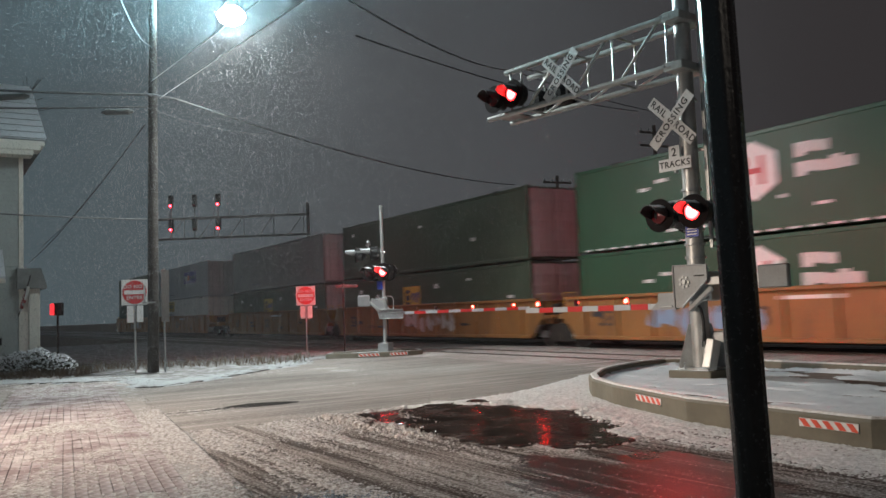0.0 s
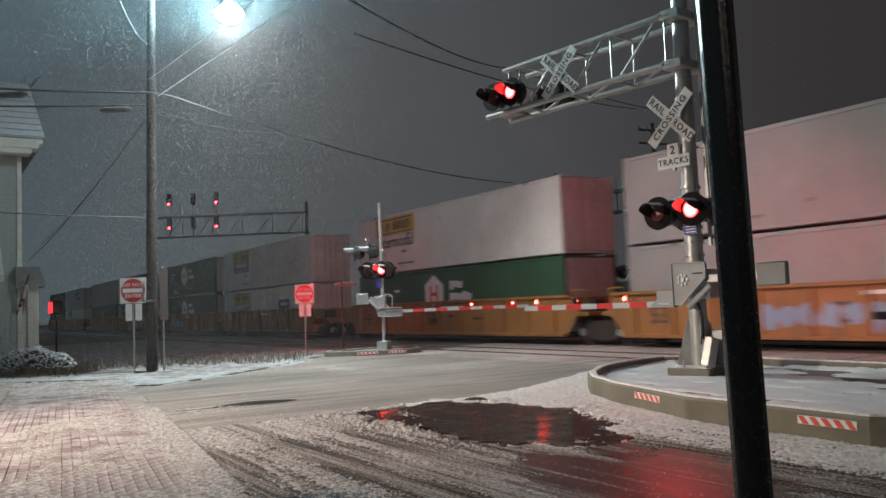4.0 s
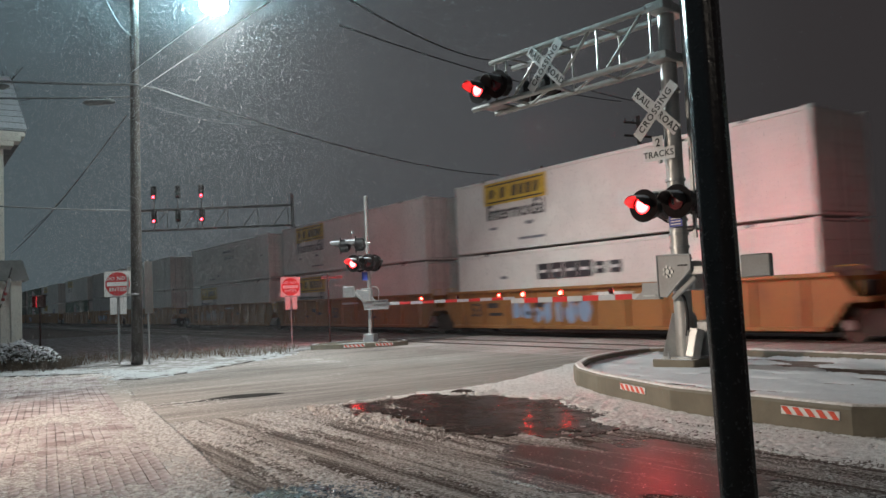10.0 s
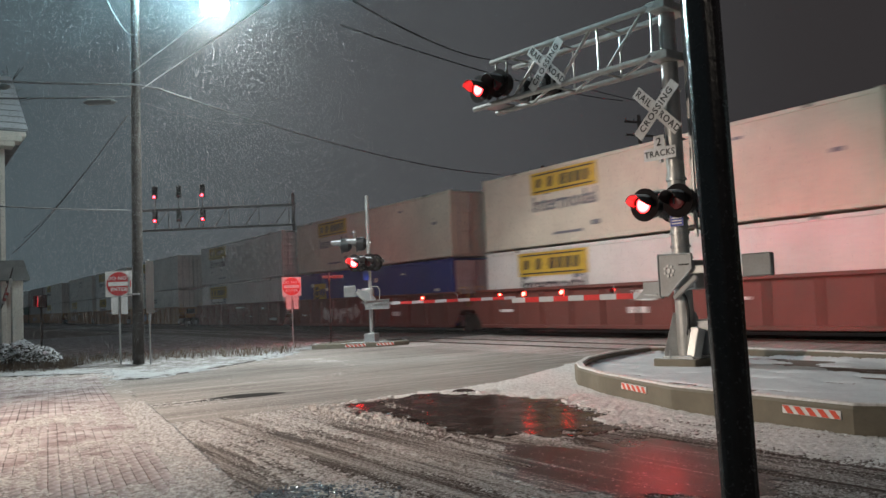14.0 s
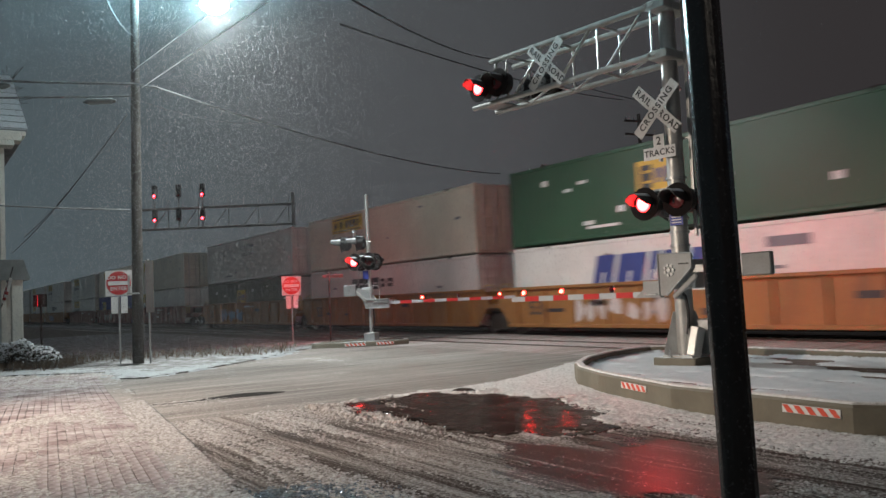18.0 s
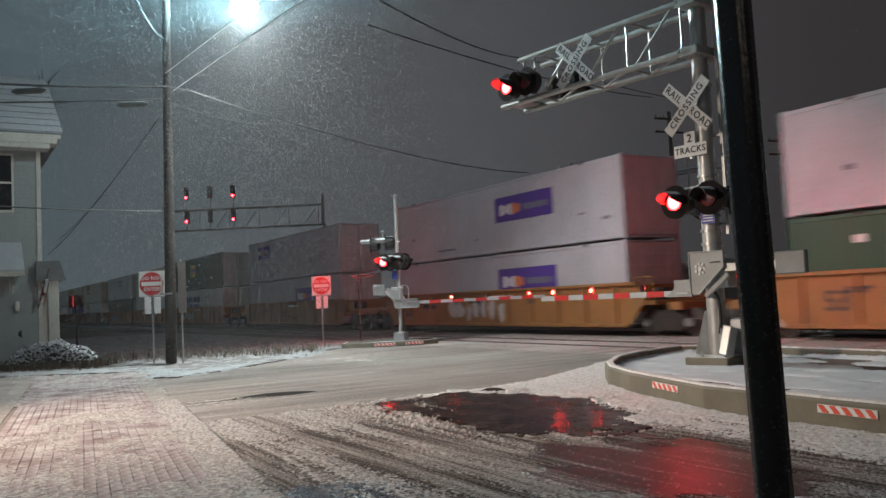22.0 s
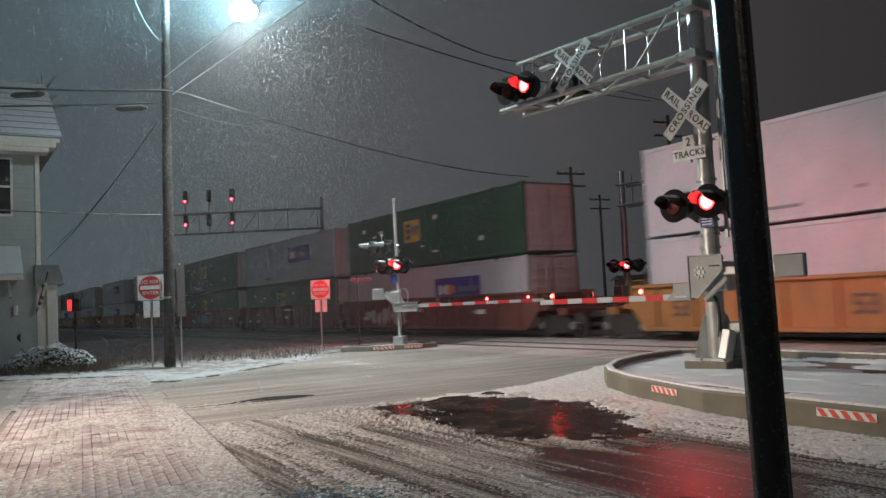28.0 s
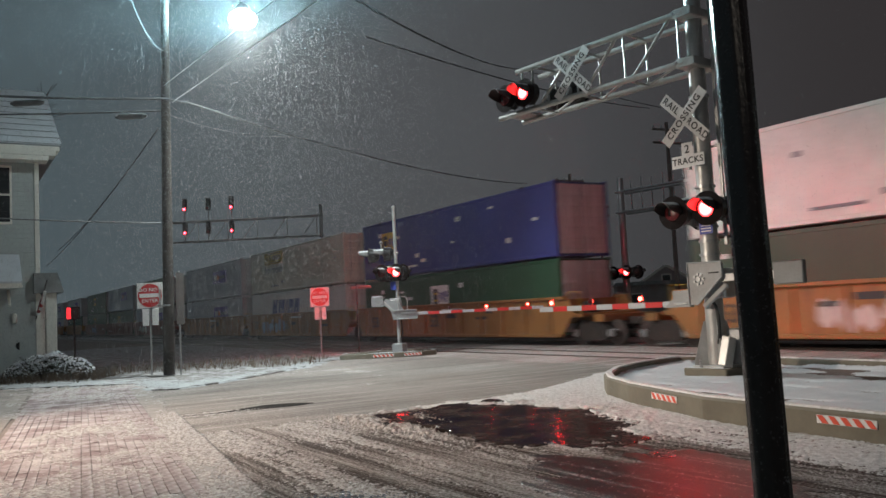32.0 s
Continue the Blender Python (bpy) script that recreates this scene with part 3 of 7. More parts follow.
_table = np.random.default_rng(8).random((256, 256))


def field(x, y, octaves=4):
    """Smooth value noise from 0 to 1, summed over octaves."""
    total, amp, norm = np.zeros_like(x), 1.0, 0.0
    for o in range(octaves):
        xi, yi = np.floor(x).astype(int), np.floor(y).astype(int)
        fx, fy = x - xi, y - yi
        fx, fy = fx * fx * (3 - 2 * fx), fy * fy * (3 - 2 * fy)
        g = lambda i, j: _table[(xi + i + o * 37) % 256, (yi + j + o * 59) % 256]
        total += amp * ((g(0, 0) * (1 - fx) + g(1, 0) * fx) * (1 - fy) + (g(0, 1) * (1 - fx) + g(1, 1) * fx) * fy)
        norm += amp
        amp *= 0.55
        x, y = x * 2.03, y * 2.03
    return total / norm


def bell(x, y, cx, cy, r):
    return np.exp(-((x - cx) ** 2 + (y - cy) ** 2) / (r * r))


def inside(X, Y, outline):
    """How far each place lies inside a closed outline, in metres; negative outside it."""
    far, odd = np.full(X.shape, 1e9), np.zeros(X.shape, dtype=bool)
    for i, (x0, y0) in enumerate(outline):
        x1, y1 = outline[(i + 1) % len(outline)]
        dx, dy = x1 - x0, y1 - y0
        k = np.clip(((X - x0) * dx + (Y - y0) * dy) / (dx * dx + dy * dy), 0, 1)
        far = np.minimum(far, np.hypot(X - x0 - k * dx, Y - y0 - k * dy))
        if y0 != y1:
            odd ^= ((Y < y0) != (Y < y1)) & (X < x0 + (Y - y0) * dx / dy)
    return np.where(odd, far, -far)


POOL = [(-1.65, 12.43), (-1.05, 12.8), (-0.49, 13.45), (0.34, 13.35), (1.18, 12.75), (1.91, 11.9), (2.25, 10.86), (2.3, 10.26), (2.0, 9.25), (1.5, 8.85), (1.0, 8.95), (0.45, 9.25), (0.02, 9.75), (-0.47, 10.6), (-1.06, 11.55)]
WET_NEAR = [(1.55, 9.45), (2.03, 9.15), (2.5, 8.75), (2.85, 8.0), (2.9, 6.6), (2.3, 6.0), (1.1, 6.0), (0.6, 6.9), (0.3, 8.1), (0.7, 8.5), (1.36, 8.4)]


def pool_level(Y):
    """Height of the standing water on the street's slight grade."""
    return 0.006 + 0.0167 * (Y - 9.2)


def snow_layer(x0, x1, y0, y1, step, label, thrown_up=False):
    """Slush lying on the street: a rough skin that rises out of the asphalt where snow has stayed."""
    nx, ny = int((x1 - x0) / step) + 1, int((y1 - y0) / step) + 1
    X, Y = np.meshgrid(np.linspace(x0, x1, nx), np.linspace(y0, y1, ny))
    a, b = X * D.x + Y * D.y, X * N.x + Y * N.y
    u = (X - CW0.x) * CWD.x + (Y - CW0.y) * CWD.y
    v = (X - CW0.x) * CWP.x + (Y - CW0.y) * CWP.y
    brick = (v > -0.45) & (v < 2.65)
    edge_line = EDGE_A + 0.28 - 2.1 * np.clip((b - 8.6) / 4.3, 0, 1)
    main = (a < edge_line - 0.28) & ~brick
    wob = 0.35 * field(X * 0.35, Y * 0.35, 2)
    bend = b + wob + 0.035 * (a - EDGE_A) ** 2 * 0.12
    rut = 0.5 * field(a * 0.14 + 9, bend * 9.0, 3) + 0.5 * field(a * 0.09 + 70, bend * 2.4, 2)
    rut = np.where(main, field((a + wob) * 3.2 + 30, b * 0.12, 3), rut)
    rut = np.where(brick, 0.5 * field(u * 0.5 + 5, v * 5.0 + 3, 3) + 0.5 * field(u * 1.1, v * 1.1 + 40, 3), rut)
    crumb = field(X * 21, Y * 21, 3)
    fine = field(X * 52, Y * 52, 2)
    broad = field(X * 0.6 + 20, Y * 0.6, 3)
    level = 1.05 * (rut - 0.5) + 0.35 * (broad - 0.5) + 0.45 * (crumb - 0.5) + 0.62 * (fine - 0.5)
    level /= level.std()
    need = np.full_like(X, 0.72)
    wet = inside(X, Y, POOL) - 0.10 + 1.3 * (field(X * 2.0 + 9, Y * 2.0, 5) - 0.5)
    foot = np.abs((X - 3.02) * 0.905 + (Y - 10.6) * 0.425 + 0.30)
    need += np.where(wet > 0, 0.35 + 2.9 * np.clip(wet / 0.8, 0, 1), -0.6 * np.exp(-(wet / 0.12) ** 2))
    near = inside(X, Y, WET_NEAR) + 0.7 * (field(X * 1.4 + 9, Y * 1.4, 4) - 0.5)
    need += 1.7 * np.clip(near / 0.35, 0, 1)
    need -= 0.55 * bell(X, Y, -2.0, 11.2, 1.1)
    need += 0.75 * bell(X, Y, -0.5, 8.2, 2.2)
    need -= 2.1 * np.exp(-(foot / 0.42) ** 2) * (b < 12)
    fan = np.clip((b - 5.2) / 3.5, 0, 1)
    ridge = np.abs(a - edge_line)
    need -= 2.2 * np.exp(-(ridge / (0.12 + 0.35 * fan)) ** 2) * (b > 5.1)
    need -= 1.9 * np.clip((b - 6.6) / 1.4, 0, 1) * np.clip((a - edge_line) / 0.3, 0, 1) * (wet < 0) * (a < -7.0)
    need += np.where(main, 0.9 + 0.6 * (Y > 14.4), 0.0)
    need += np.where(brick, -0.12 - 0.5 * np.exp(-((u - 6.5) / 1.2) ** 2) - 0.75 * (v < 0) * (u < 6), 0.0)
    need += np.where((b > 13.2) | (X > 6.5), 4.0, 0.0)
    heap = ((b > 6.4) & (a > edge_line - 0.5) & (wet < 0.03) & (a < -7.0)) | ((foot < 0.8) & (b < 12) & (Y < 13.2))
    level = np.where(heap == thrown_up, level, -9.0)
    ground = np.where(brick, 0.018, 0.0) + np.clip(pool_level(Y), 0, 0.06) * np.exp(-(np.minimum(wet, 0) / 0.35) ** 2) * ~brick * (wet > -1.2)
    Z = np.clip((level - need) * np.where(brick, 0.003, 0.006), -0.03, 0.03) + ground
    Z = np.where(level > need, Z + 0.007 * fine, np.minimum(Z, np.where(brick, 0.012, -0.004)))
    ids = np.arange(nx * ny).reshape(ny, nx)
    q = np.stack([ids[:-1, :-1], ids[:-1, 1:], ids[1:, 1:], ids[1:, :-1]], -1).reshape(-1, 4)
    up = (level > need).ravel()
    q = q[up[q].any(1)]
    used = np.unique(q)
    back = np.zeros(nx * ny, dtype=np.int32)
    back[used] = np.arange(len(used))
    co = np.stack([X.ravel(), Y.ravel(), Z.ravel()], 1)[used]
    me = bpy.data.meshes.new("snow_layer")
    me.vertices.add(len(used))
    me.vertices.foreach_set("co", co.astype(np.float32).ravel())
    me.loops.add(len(q) * 4)
    me.loops.foreach_set("vertex_index", back[q].astype(np.int32).ravel())
    me.polygons.add(len(q))
    me.polygons.foreach_set("loop_start", np.arange(0, len(q) * 4, 4, dtype=np.int32))
    me.materials.append(HEAPED if thrown_up else SLUSH)
    me.update(calc_edges=True)
    me.polygons.foreach_set("use_smooth", np.ones(len(q), dtype=bool))
    return tagged(new("snow_layer", me), label, "slush", kind="stuff")


snow_layer(-6.2, 6.0, 5.4, 14.4, 0.019, "trampled slush with tyre ruts on the street and crosswalk")
snow_layer(-2.0, 5.0, 5.4, 14.4, 0.021, "churned white snow thrown up along the kerbed island", True)
snow_layer(-2.0, 3.9, 14.4, 19.4, 0.03, "churned snow thrown up between the road and the kerbed island", True)
snow_layer(-12.2, -2.0, 14.4, 23.5, 0.06, "thin slush on the far crosswalk and road")

s = Shape()
for k in range(900):                # ridge along the main road's edge, towards the island
    t = random.random()
    p = Vector((-1.7, 12.4, 0)).lerp(Vector((2.6, 15.6, 0)), t)
    w = 0.12 + 0.9 * t
    p += D * random.gauss(0.25 * w, 0.35 * w) + N * random.uniform(-0.1, 0.1)
    lump(s, (p.x, p.y, -0.004), random.uniform(0.012, 0.042), random.uniform(0.3, 0.6), random.random())
for k in range(700):                # along the island's foot
    t = random.random()
    p = Vector((2.35, 13.6, 0)).lerp(Vector((4.2, 8.2, 0)), t)
    p += Vector((-0.95, -0.33, 0)) * abs(random.gauss(0, 0.20)) + Vector((0.33, -0.95, 0)) * random.uniform(-0.1, 0.1)
    lump(s, (p.x, p.y, -0.004), random.uniform(0.012, 0.042), random.uniform(0.3, 0.6), random.random())
for k in range(7000):               # fine crumbs strewn over the side street and the bricks
    p = Vector((random.uniform(-4.2, 3.6), 5.8 + 7.4 * random.random() ** 1.3, 0))
    if field(np.array([p.x * D.x * 0.2 + p.y * D.y * 0.2]), np.array([(p.x * N.x + p.y * N.y) * 5.0]), 2)[0] > 0.47 and inside(np.array([p.x]), np.array([p.y]), POOL)[0] < 0.05:
        lump(s, (p.x, p.y, 0.014 if (p - CW0).dot(CWP) > -0.4 else -0.002), random.uniform(0.005, 0.016), random.uniform(0.4, 0.8), random.random())
for k in range(1500):               # crumbs dragged along the side street's ruts
    row = random.choice((1.0, 2.1, 2.6, 3.3, 4.2, 5.0, 5.4, 6.3, 7.0))
    p = plan(-11.2 + abs(random.gauss(0, 3.2)), row + random.gauss(0, 0.16) - 4.6 + 0.9)
    lump(s, (p.x, p.y, -0.003), random.uniform(0.008, 0.026), random.uniform(0.3, 0.6), random.random())
solid("slush_crumbs", s, SLUSH, "crumbs and ridges of frozen slush on the street", "slush", "stuff", smooth=True)


def blob_outline(pts, jitter, seed, sub=5):
    """A wavy closed outline through a few corner points."""
    random.seed(seed)
    out, n = [], len(pts)
    for i in range(n):
        p0, p1, p2, p3 = (Vector(pts[(i + k - 1) % n]) for k in range(4))
        for j in range(sub):
            t = j / sub
            q = 0.5 * ((2 * p1) + (p2 - p0) * t + (2 * p0 - 5 * p1 + 4 * p2 - p3) * t * t + (3 * p1 - p0 - 3 * p2 + p3) * t ** 3)
            out.append((q.x + random.uniform(-jitter, jitter), q.y + random.uniform(-jitter, jitter)))
    return out


def water_sheet(name, outline, ragged, scale, lift, mat, label, step=0.035):
    """Meltwater with a ragged shore: a level skin that dips under the street beyond its shore."""
    xs, ys = [p[0] for p in outline], [p[1] for p in outline]
    nx, ny = int((max(xs) - min(xs) + 1) / step), int((max(ys) - min(ys) + 1) / step)
    X, Y = np.meshgrid(np.linspace(min(xs) - 0.5, max(xs) + 0.5, nx), np.linspace(min(ys) - 0.5, max(ys) + 0.5, ny))
    deep = inside(X, Y, outline) - (0.10 if lift else 0.0) + ragged * (field(X * scale + 9, Y * scale, 5) - 0.5)
    if not lift:
        a_, b_ = X * D.x + Y * D.y, X * N.x + Y * N.y
        deep += 1.1 * (field(a_ * 0.16 + 3, b_ * 4.0, 3) - 0.55)
    top = np.maximum(0.004, pool_level(Y)) if lift else np.full_like(X, 0.004)
    Z = np.where(deep > 0, top, np.minimum(top, top + deep * 0.9))
    keep = (deep > -0.12).ravel()
    s = Shape()
    ids = np.arange(nx * ny).reshape(ny, nx)
    q = np.stack([ids[:-1, :-1], ids[:-1, 1:], ids[1:, 1:], ids[1:, :-1]], -1).reshape(-1, 4)
    q = q[keep[q].all(1)]
    used = np.unique(q)
    back = np.zeros(nx * ny, dtype=np.int64)
    back[used] = np.arange(len(used))
    s.add(np.stack([X.ravel(), Y.ravel(), Z.ravel()], 1)[used].tolist(), [tuple(f) for f in back[q].tolist()])
    return solid(name, s, mat, label, "puddle", "structure", smooth=True)


water_sheet("puddle", POOL, 1.3, 2.0, True, WATER, "dark puddle of meltwater mirroring red lights")
water_sheet("puddle_thin", WET_NEAR, 0.7, 1.4, False, street_material("wet_patch", -TRACK, 0.24, 0.64, 0.72, 0.35, 0.22, ((0.014, 0.010, 0.008), (0.034, 0.024, 0.020))), "thin sheet of water over dark asphalt")
crack = blob_outline([(-4.9, 13.75), (-4.2, 14.05), (-3.75, 14.75), (-3.35, 15.0), (-2.7, 14.9), (-3.1, 14.5), (-3.8, 14.15)], 0.03, 6)
BARE = material("bare_asphalt", (0.020, 0.017, 0.015), 0.85, 0, 0.3, 9, 0.5)
BARE.node_tree.nodes["Principled BSDF"].inputs["Specular IOR Level"].default_value = 0.08
s = Shape().prism(crack, -0.02, 0.006)
solid("asphalt_patch", s, BARE, "dark bare patch in the worn asphalt", "asphalt patch", "structure")
drain = blob_outline([(-1.6, 6.95), (-1.32, 7.2), (-0.94, 7.3), (-0.5, 7.0), (-0.4, 6.5), (-0.9, 6.2), (-1.5, 6.4)], 0.05, 7)
ICE = material("wet_crushed_ice", (0.20, 0.23, 0.27), 0.14, 0, 0.5, 14, 0.6)
s = Shape().prism(drain, -0.02, 0.003)
icy = solid("puddle_slush", s, material("wet_frozen_slush", (0.05, 0.055, 0.065), 0.2, 0, 0.5, 14, 1.0), "small glittering puddle of icy slush", "puddle", "structure")
random.seed(19)
s = Shape()
for k in range(2600):
    x, y = random.uniform(-1.7, -0.3), random.uniform(6.1, 7.4)
    d = float(inside(np.array([x]), np.array([y]), drain)[0])
    if d + random.gauss(0.0, 0.09) > 0.0:
        lump(s, (x, y, 0.002), random.uniform(0.005, 0.016), random.uniform(0.5, 1.0), random.random())
solid("ice_crumbs", s, ICE, "glittering crumbs of ice in a shallow puddle", "ice", "stuff", smooth=False)


def verge_snow(step):
    """Fresh snow drifted over the verge's edge onto the road."""
    X, Y = np.meshgrid(np.arange(-13.0, -3.6, step), np.arange(17.5, 30.0, step))
    edge = inside(X, Y, [(p[0], p[1]) for p in verge])
    ragged = 0.9 * (field(X * 0.9, Y * 0.9, 4) - 0.5) + 0.35 * (field(X * 5, Y * 5, 3) - 0.5)
    depth = np.minimum(edge + 0.05 + ragged, 1.1 - 0.06 * (X + 8) - edge + 1.8 * ragged + 0.6 * (field(X * 9, Y * 9, 3) - 0.5)) + 1.2 * (field(X * 3.5 + 7, Y * 3.5, 4) - 0.56)
    Z = np.where(depth > 0, 0.012 + 0.030 * np.clip(depth / 0.3, 0, 1) + 0.03 * (field(X * 7, Y * 7, 3) - 0.5), -0.01)
    ny, nx = X.shape
    ids = np.arange(nx * ny).reshape(ny, nx)
    q = np.stack([ids[:-1, :-1], ids[:-1, 1:], ids[1:, 1:], ids[1:, :-1]], -1).reshape(-1, 4)
    q = q[(depth > 0).ravel()[q].any(1)]
    used = np.unique(q)
    back = np.zeros(nx * ny, dtype=np.int64)
    back[used] = np.arange(len(used))
    s = Shape().add(np.stack([X.ravel(), Y.ravel(), Z.ravel()], 1)[used].tolist(), [tuple(f) for f in back[q].tolist()])
    solid("verge_snow", s, material("thin_verge_snow", (0.38, 0.40, 0.41), 0.75, 0, 0.2, 5, 0.9, (0.22, 0.19, 0.17), 0.6), "drifted snow along the verge and the road's edge", "snow", "stuff", smooth=True)


verge_snow(0.06)

# ---- kerbed island under the near mast ----
island_out = [(4.72, 8.05), (4.20, 8.32), (3.02, 10.60), (2.52, 12.70), (2.40, 13.9), (2.50, 14.75), (2.84, 15.8), (3.42, 16.75), (4.1, 17.5), (4.62, 17.85), (5.2, 17.75), (6.4, 16.2), (8.2, 13.0), (9.8, 10.4), (8.6, 9.6)]
isl = thing("kerbed_island", Matrix.Translation((4.5, 13, 0)), "kerbed concrete traffic island filled with snow", "island", kind="structure")
cen = Vector((5.6, 12.9, 0))


def inset(outline, d):
    n, out = len(outline), []
    for i in range(n):
        p0, p1, p2 = (Vector((*outline[(i + k - 1) % n][:2], 0)) for k in range(3))
        e0, e1 = (p1 - p0).normalized(), (p2 - p1).normalized()
        nn = (Vector((-e0.y, e0.x, 0)) + Vector((-e1.y, e1.x, 0))).normalized()
        if nn.dot(cen - p1) < 0:
            nn = -nn
        out.append((p1.x + nn.x * d, p1.y + nn.y * d))
    return out


def ring(outline, width, z0, z1, chamfer, origin):
    s = Shape()
    a, b, c, e = outline, inset(outline, chamfer), inset(outline, width - chamfer), inset(outline, width)
    n = len(outline)
    rows = [[(p[0], p[1], z0) for p in a], [(p[0], p[1], z1 - chamfer) for p in a], [(p[0], p[1], z1) for p in b], [(p[0], p[1], z1) for p in c], [(p[0], p[1], z1 - chamfer) for p in e], [(p[0], p[1], z0) for p in e]]
    vs = [Vector(p) - Vector(origin) for r in rows for p in r]
    fs = [(j * n + i, j * n + (i + 1) % n, (j + 1) * n + (i + 1) % n, (j + 1) * n + i) for j in range(5) for i in range(n)]
    return s.add(vs, fs)


part("kerb", ring(island_out, 0.18, -0.04, 0.30, 0.03, (4.5, 13, 0)), CONCRETE, isl, "stained concrete kerb with snow on its top", smooth=False)
part("snow_rim", ring(inset(island_out, 0.035), 0.12, 0.27, 0.322, 0.015, (4.5, 13, 0)), HEAPED, isl, "strip of snow along the kerb's top", smooth=False)
part("fill", Shape().prism([(p[0] - 4.5, p[1] - 13) for p in inset(island_out, 0.17)], -0.03, 0.15), FIELD, isl, "frozen brown fill of the island")


def island_snow(outline, origin, step, z, thin, parent):
    """Snow on an island: trodden and uneven, thin enough to bare the fill in places."""
    xs, ys = [p[0] for p in outline], [p[1] for p in outline]
    nx, ny = int((max(xs) - min(xs)) / step), int((max(ys) - min(ys)) / step)
    X, Y = np.meshgrid(np.linspace(min(xs), max(xs), nx), np.linspace(min(ys), max(ys), ny))
    edge = inside(X, Y, outline)
    a_ = X * D.x + Y * D.y
    b_ = X * N.x + Y * N.y
    Z = z + 0.05 * (field(X * 1.3, Y * 1.3, 4) - 0.5) + 0.03 * (field(X * 6, Y * 6, 4) - 0.5) + 0.05 * np.exp(-(edge / 0.12) ** 2)
    bare = field(a_ * 0.7 + 4, b_ * 2.6 + 8, 4)
    Z -= thin * np.clip((bare - 0.62) * 9, 0, 1)
    ids = np.arange(nx * ny).reshape(ny, nx)
    q = np.stack([ids[:-1, :-1], ids[:-1, 1:], ids[1:, 1:], ids[1:, :-1]], -1).reshape(-1, 4)
    q = q[(edge > 0.0).ravel()[q].all(1)]
    used = np.unique(q)
    back = np.zeros(nx * ny, dtype=np.int64)
    back[used] = np.arange(len(used))
    co = np.stack([X.ravel() - origin[0], Y.ravel() - origin[1], Z.ravel()], 1)[used]
    s = Shape().add(co.tolist(), [tuple(f) for f in back[q].tolist()])
    return part("snow_fill", s, SNOW, parent, "uneven trodden snow over the island's fill")


island_snow(inset(island_out, 0.16), (4.5, 13), 0.05, 0.175, 0.07, isl)


def marker(p0, p1, z0, z1, arrow=False):
    """A red and white striped plate on the kerb's face."""
    p0, p1 = Vector(p0), Vector(p1)
    w = (p1 - p0).length
    m = Matrix.Translation(p0) @ pose(0, 0, 0, 0, 0, math.degrees(math.atan2(p1.y - p0.y, p1.x - p0.x)))
    pl = thing("hazard_marker", m, "red and white striped reflective plate on the kerb", "marker", "hazard markers on the kerb")
    part("plate", Shape().box((w / 2, -0.008, (z0 + z1) / 2), (w, 0.01, z1 - z0), 0.002), SIGN_WHITE, pl)
    h, k = z1 - z0, 5
    for i in range(k):
        x = w * i / k
        part("stripe", Shape().slab([(x + 0.004, z1 - 0.004), (x + w / k * 0.55, z1 - 0.004), (min(x + w / k * 1.05, w - 0.004), z0 + 0.004), (x + w / k * 0.5, z0 + 0.004)], -0.0165, -0.0135), STRIPE_ORANGE, pl)
    return pl


e0, e1 = Vector((3.02, 10.60, 0)), Vector((2.52, 12.70, 0))
e2 = Vector((4.20, 8.32, 0))
marker(e1.lerp(e0, 0.36), e1.lerp(e0, 0.70), 0.15, 0.24)
marker(e0.lerp(e2, 0.67), e0.lerp(e2, 0.95), 0.15, 0.24)

# far island
far_out = [(-4.15, 28.2), (-3.0, 28.0), (-1.4, 28.25), (-0.85, 28.75), (-1.0, 29.6), (-1.7, 30.3), (-3.0, 30.2), (-4.1, 29.2)]
cen = Vector((-2.4, 29.2, 0))
isl2 = thing("kerbed_island", Matrix.Translation((-2.4, 29.2, 0)), "small kerbed island round the far gate mast", "island", kind="structure")
part("kerb", ring(far_out, 0.16, -0.04, 0.17, 0.03, (-2.4, 29.2, 0)), CONCRETE, isl2, smooth=False)
part("snow_fill", Shape().prism([(p[0] + 2.4, p[1] - 29.2) for p in inset(far_out, 0.15)], -0.03, 0.10), SNOW, isl2)
marker((-3.0, 28.0, 0), (-2.3, 28.11, 0), 0.04, 0.13)
marker((-1.95, 28.16, 0), (-1.35, 28.26, 0), 0.04, 0.13)

# ---- crossing signals ----


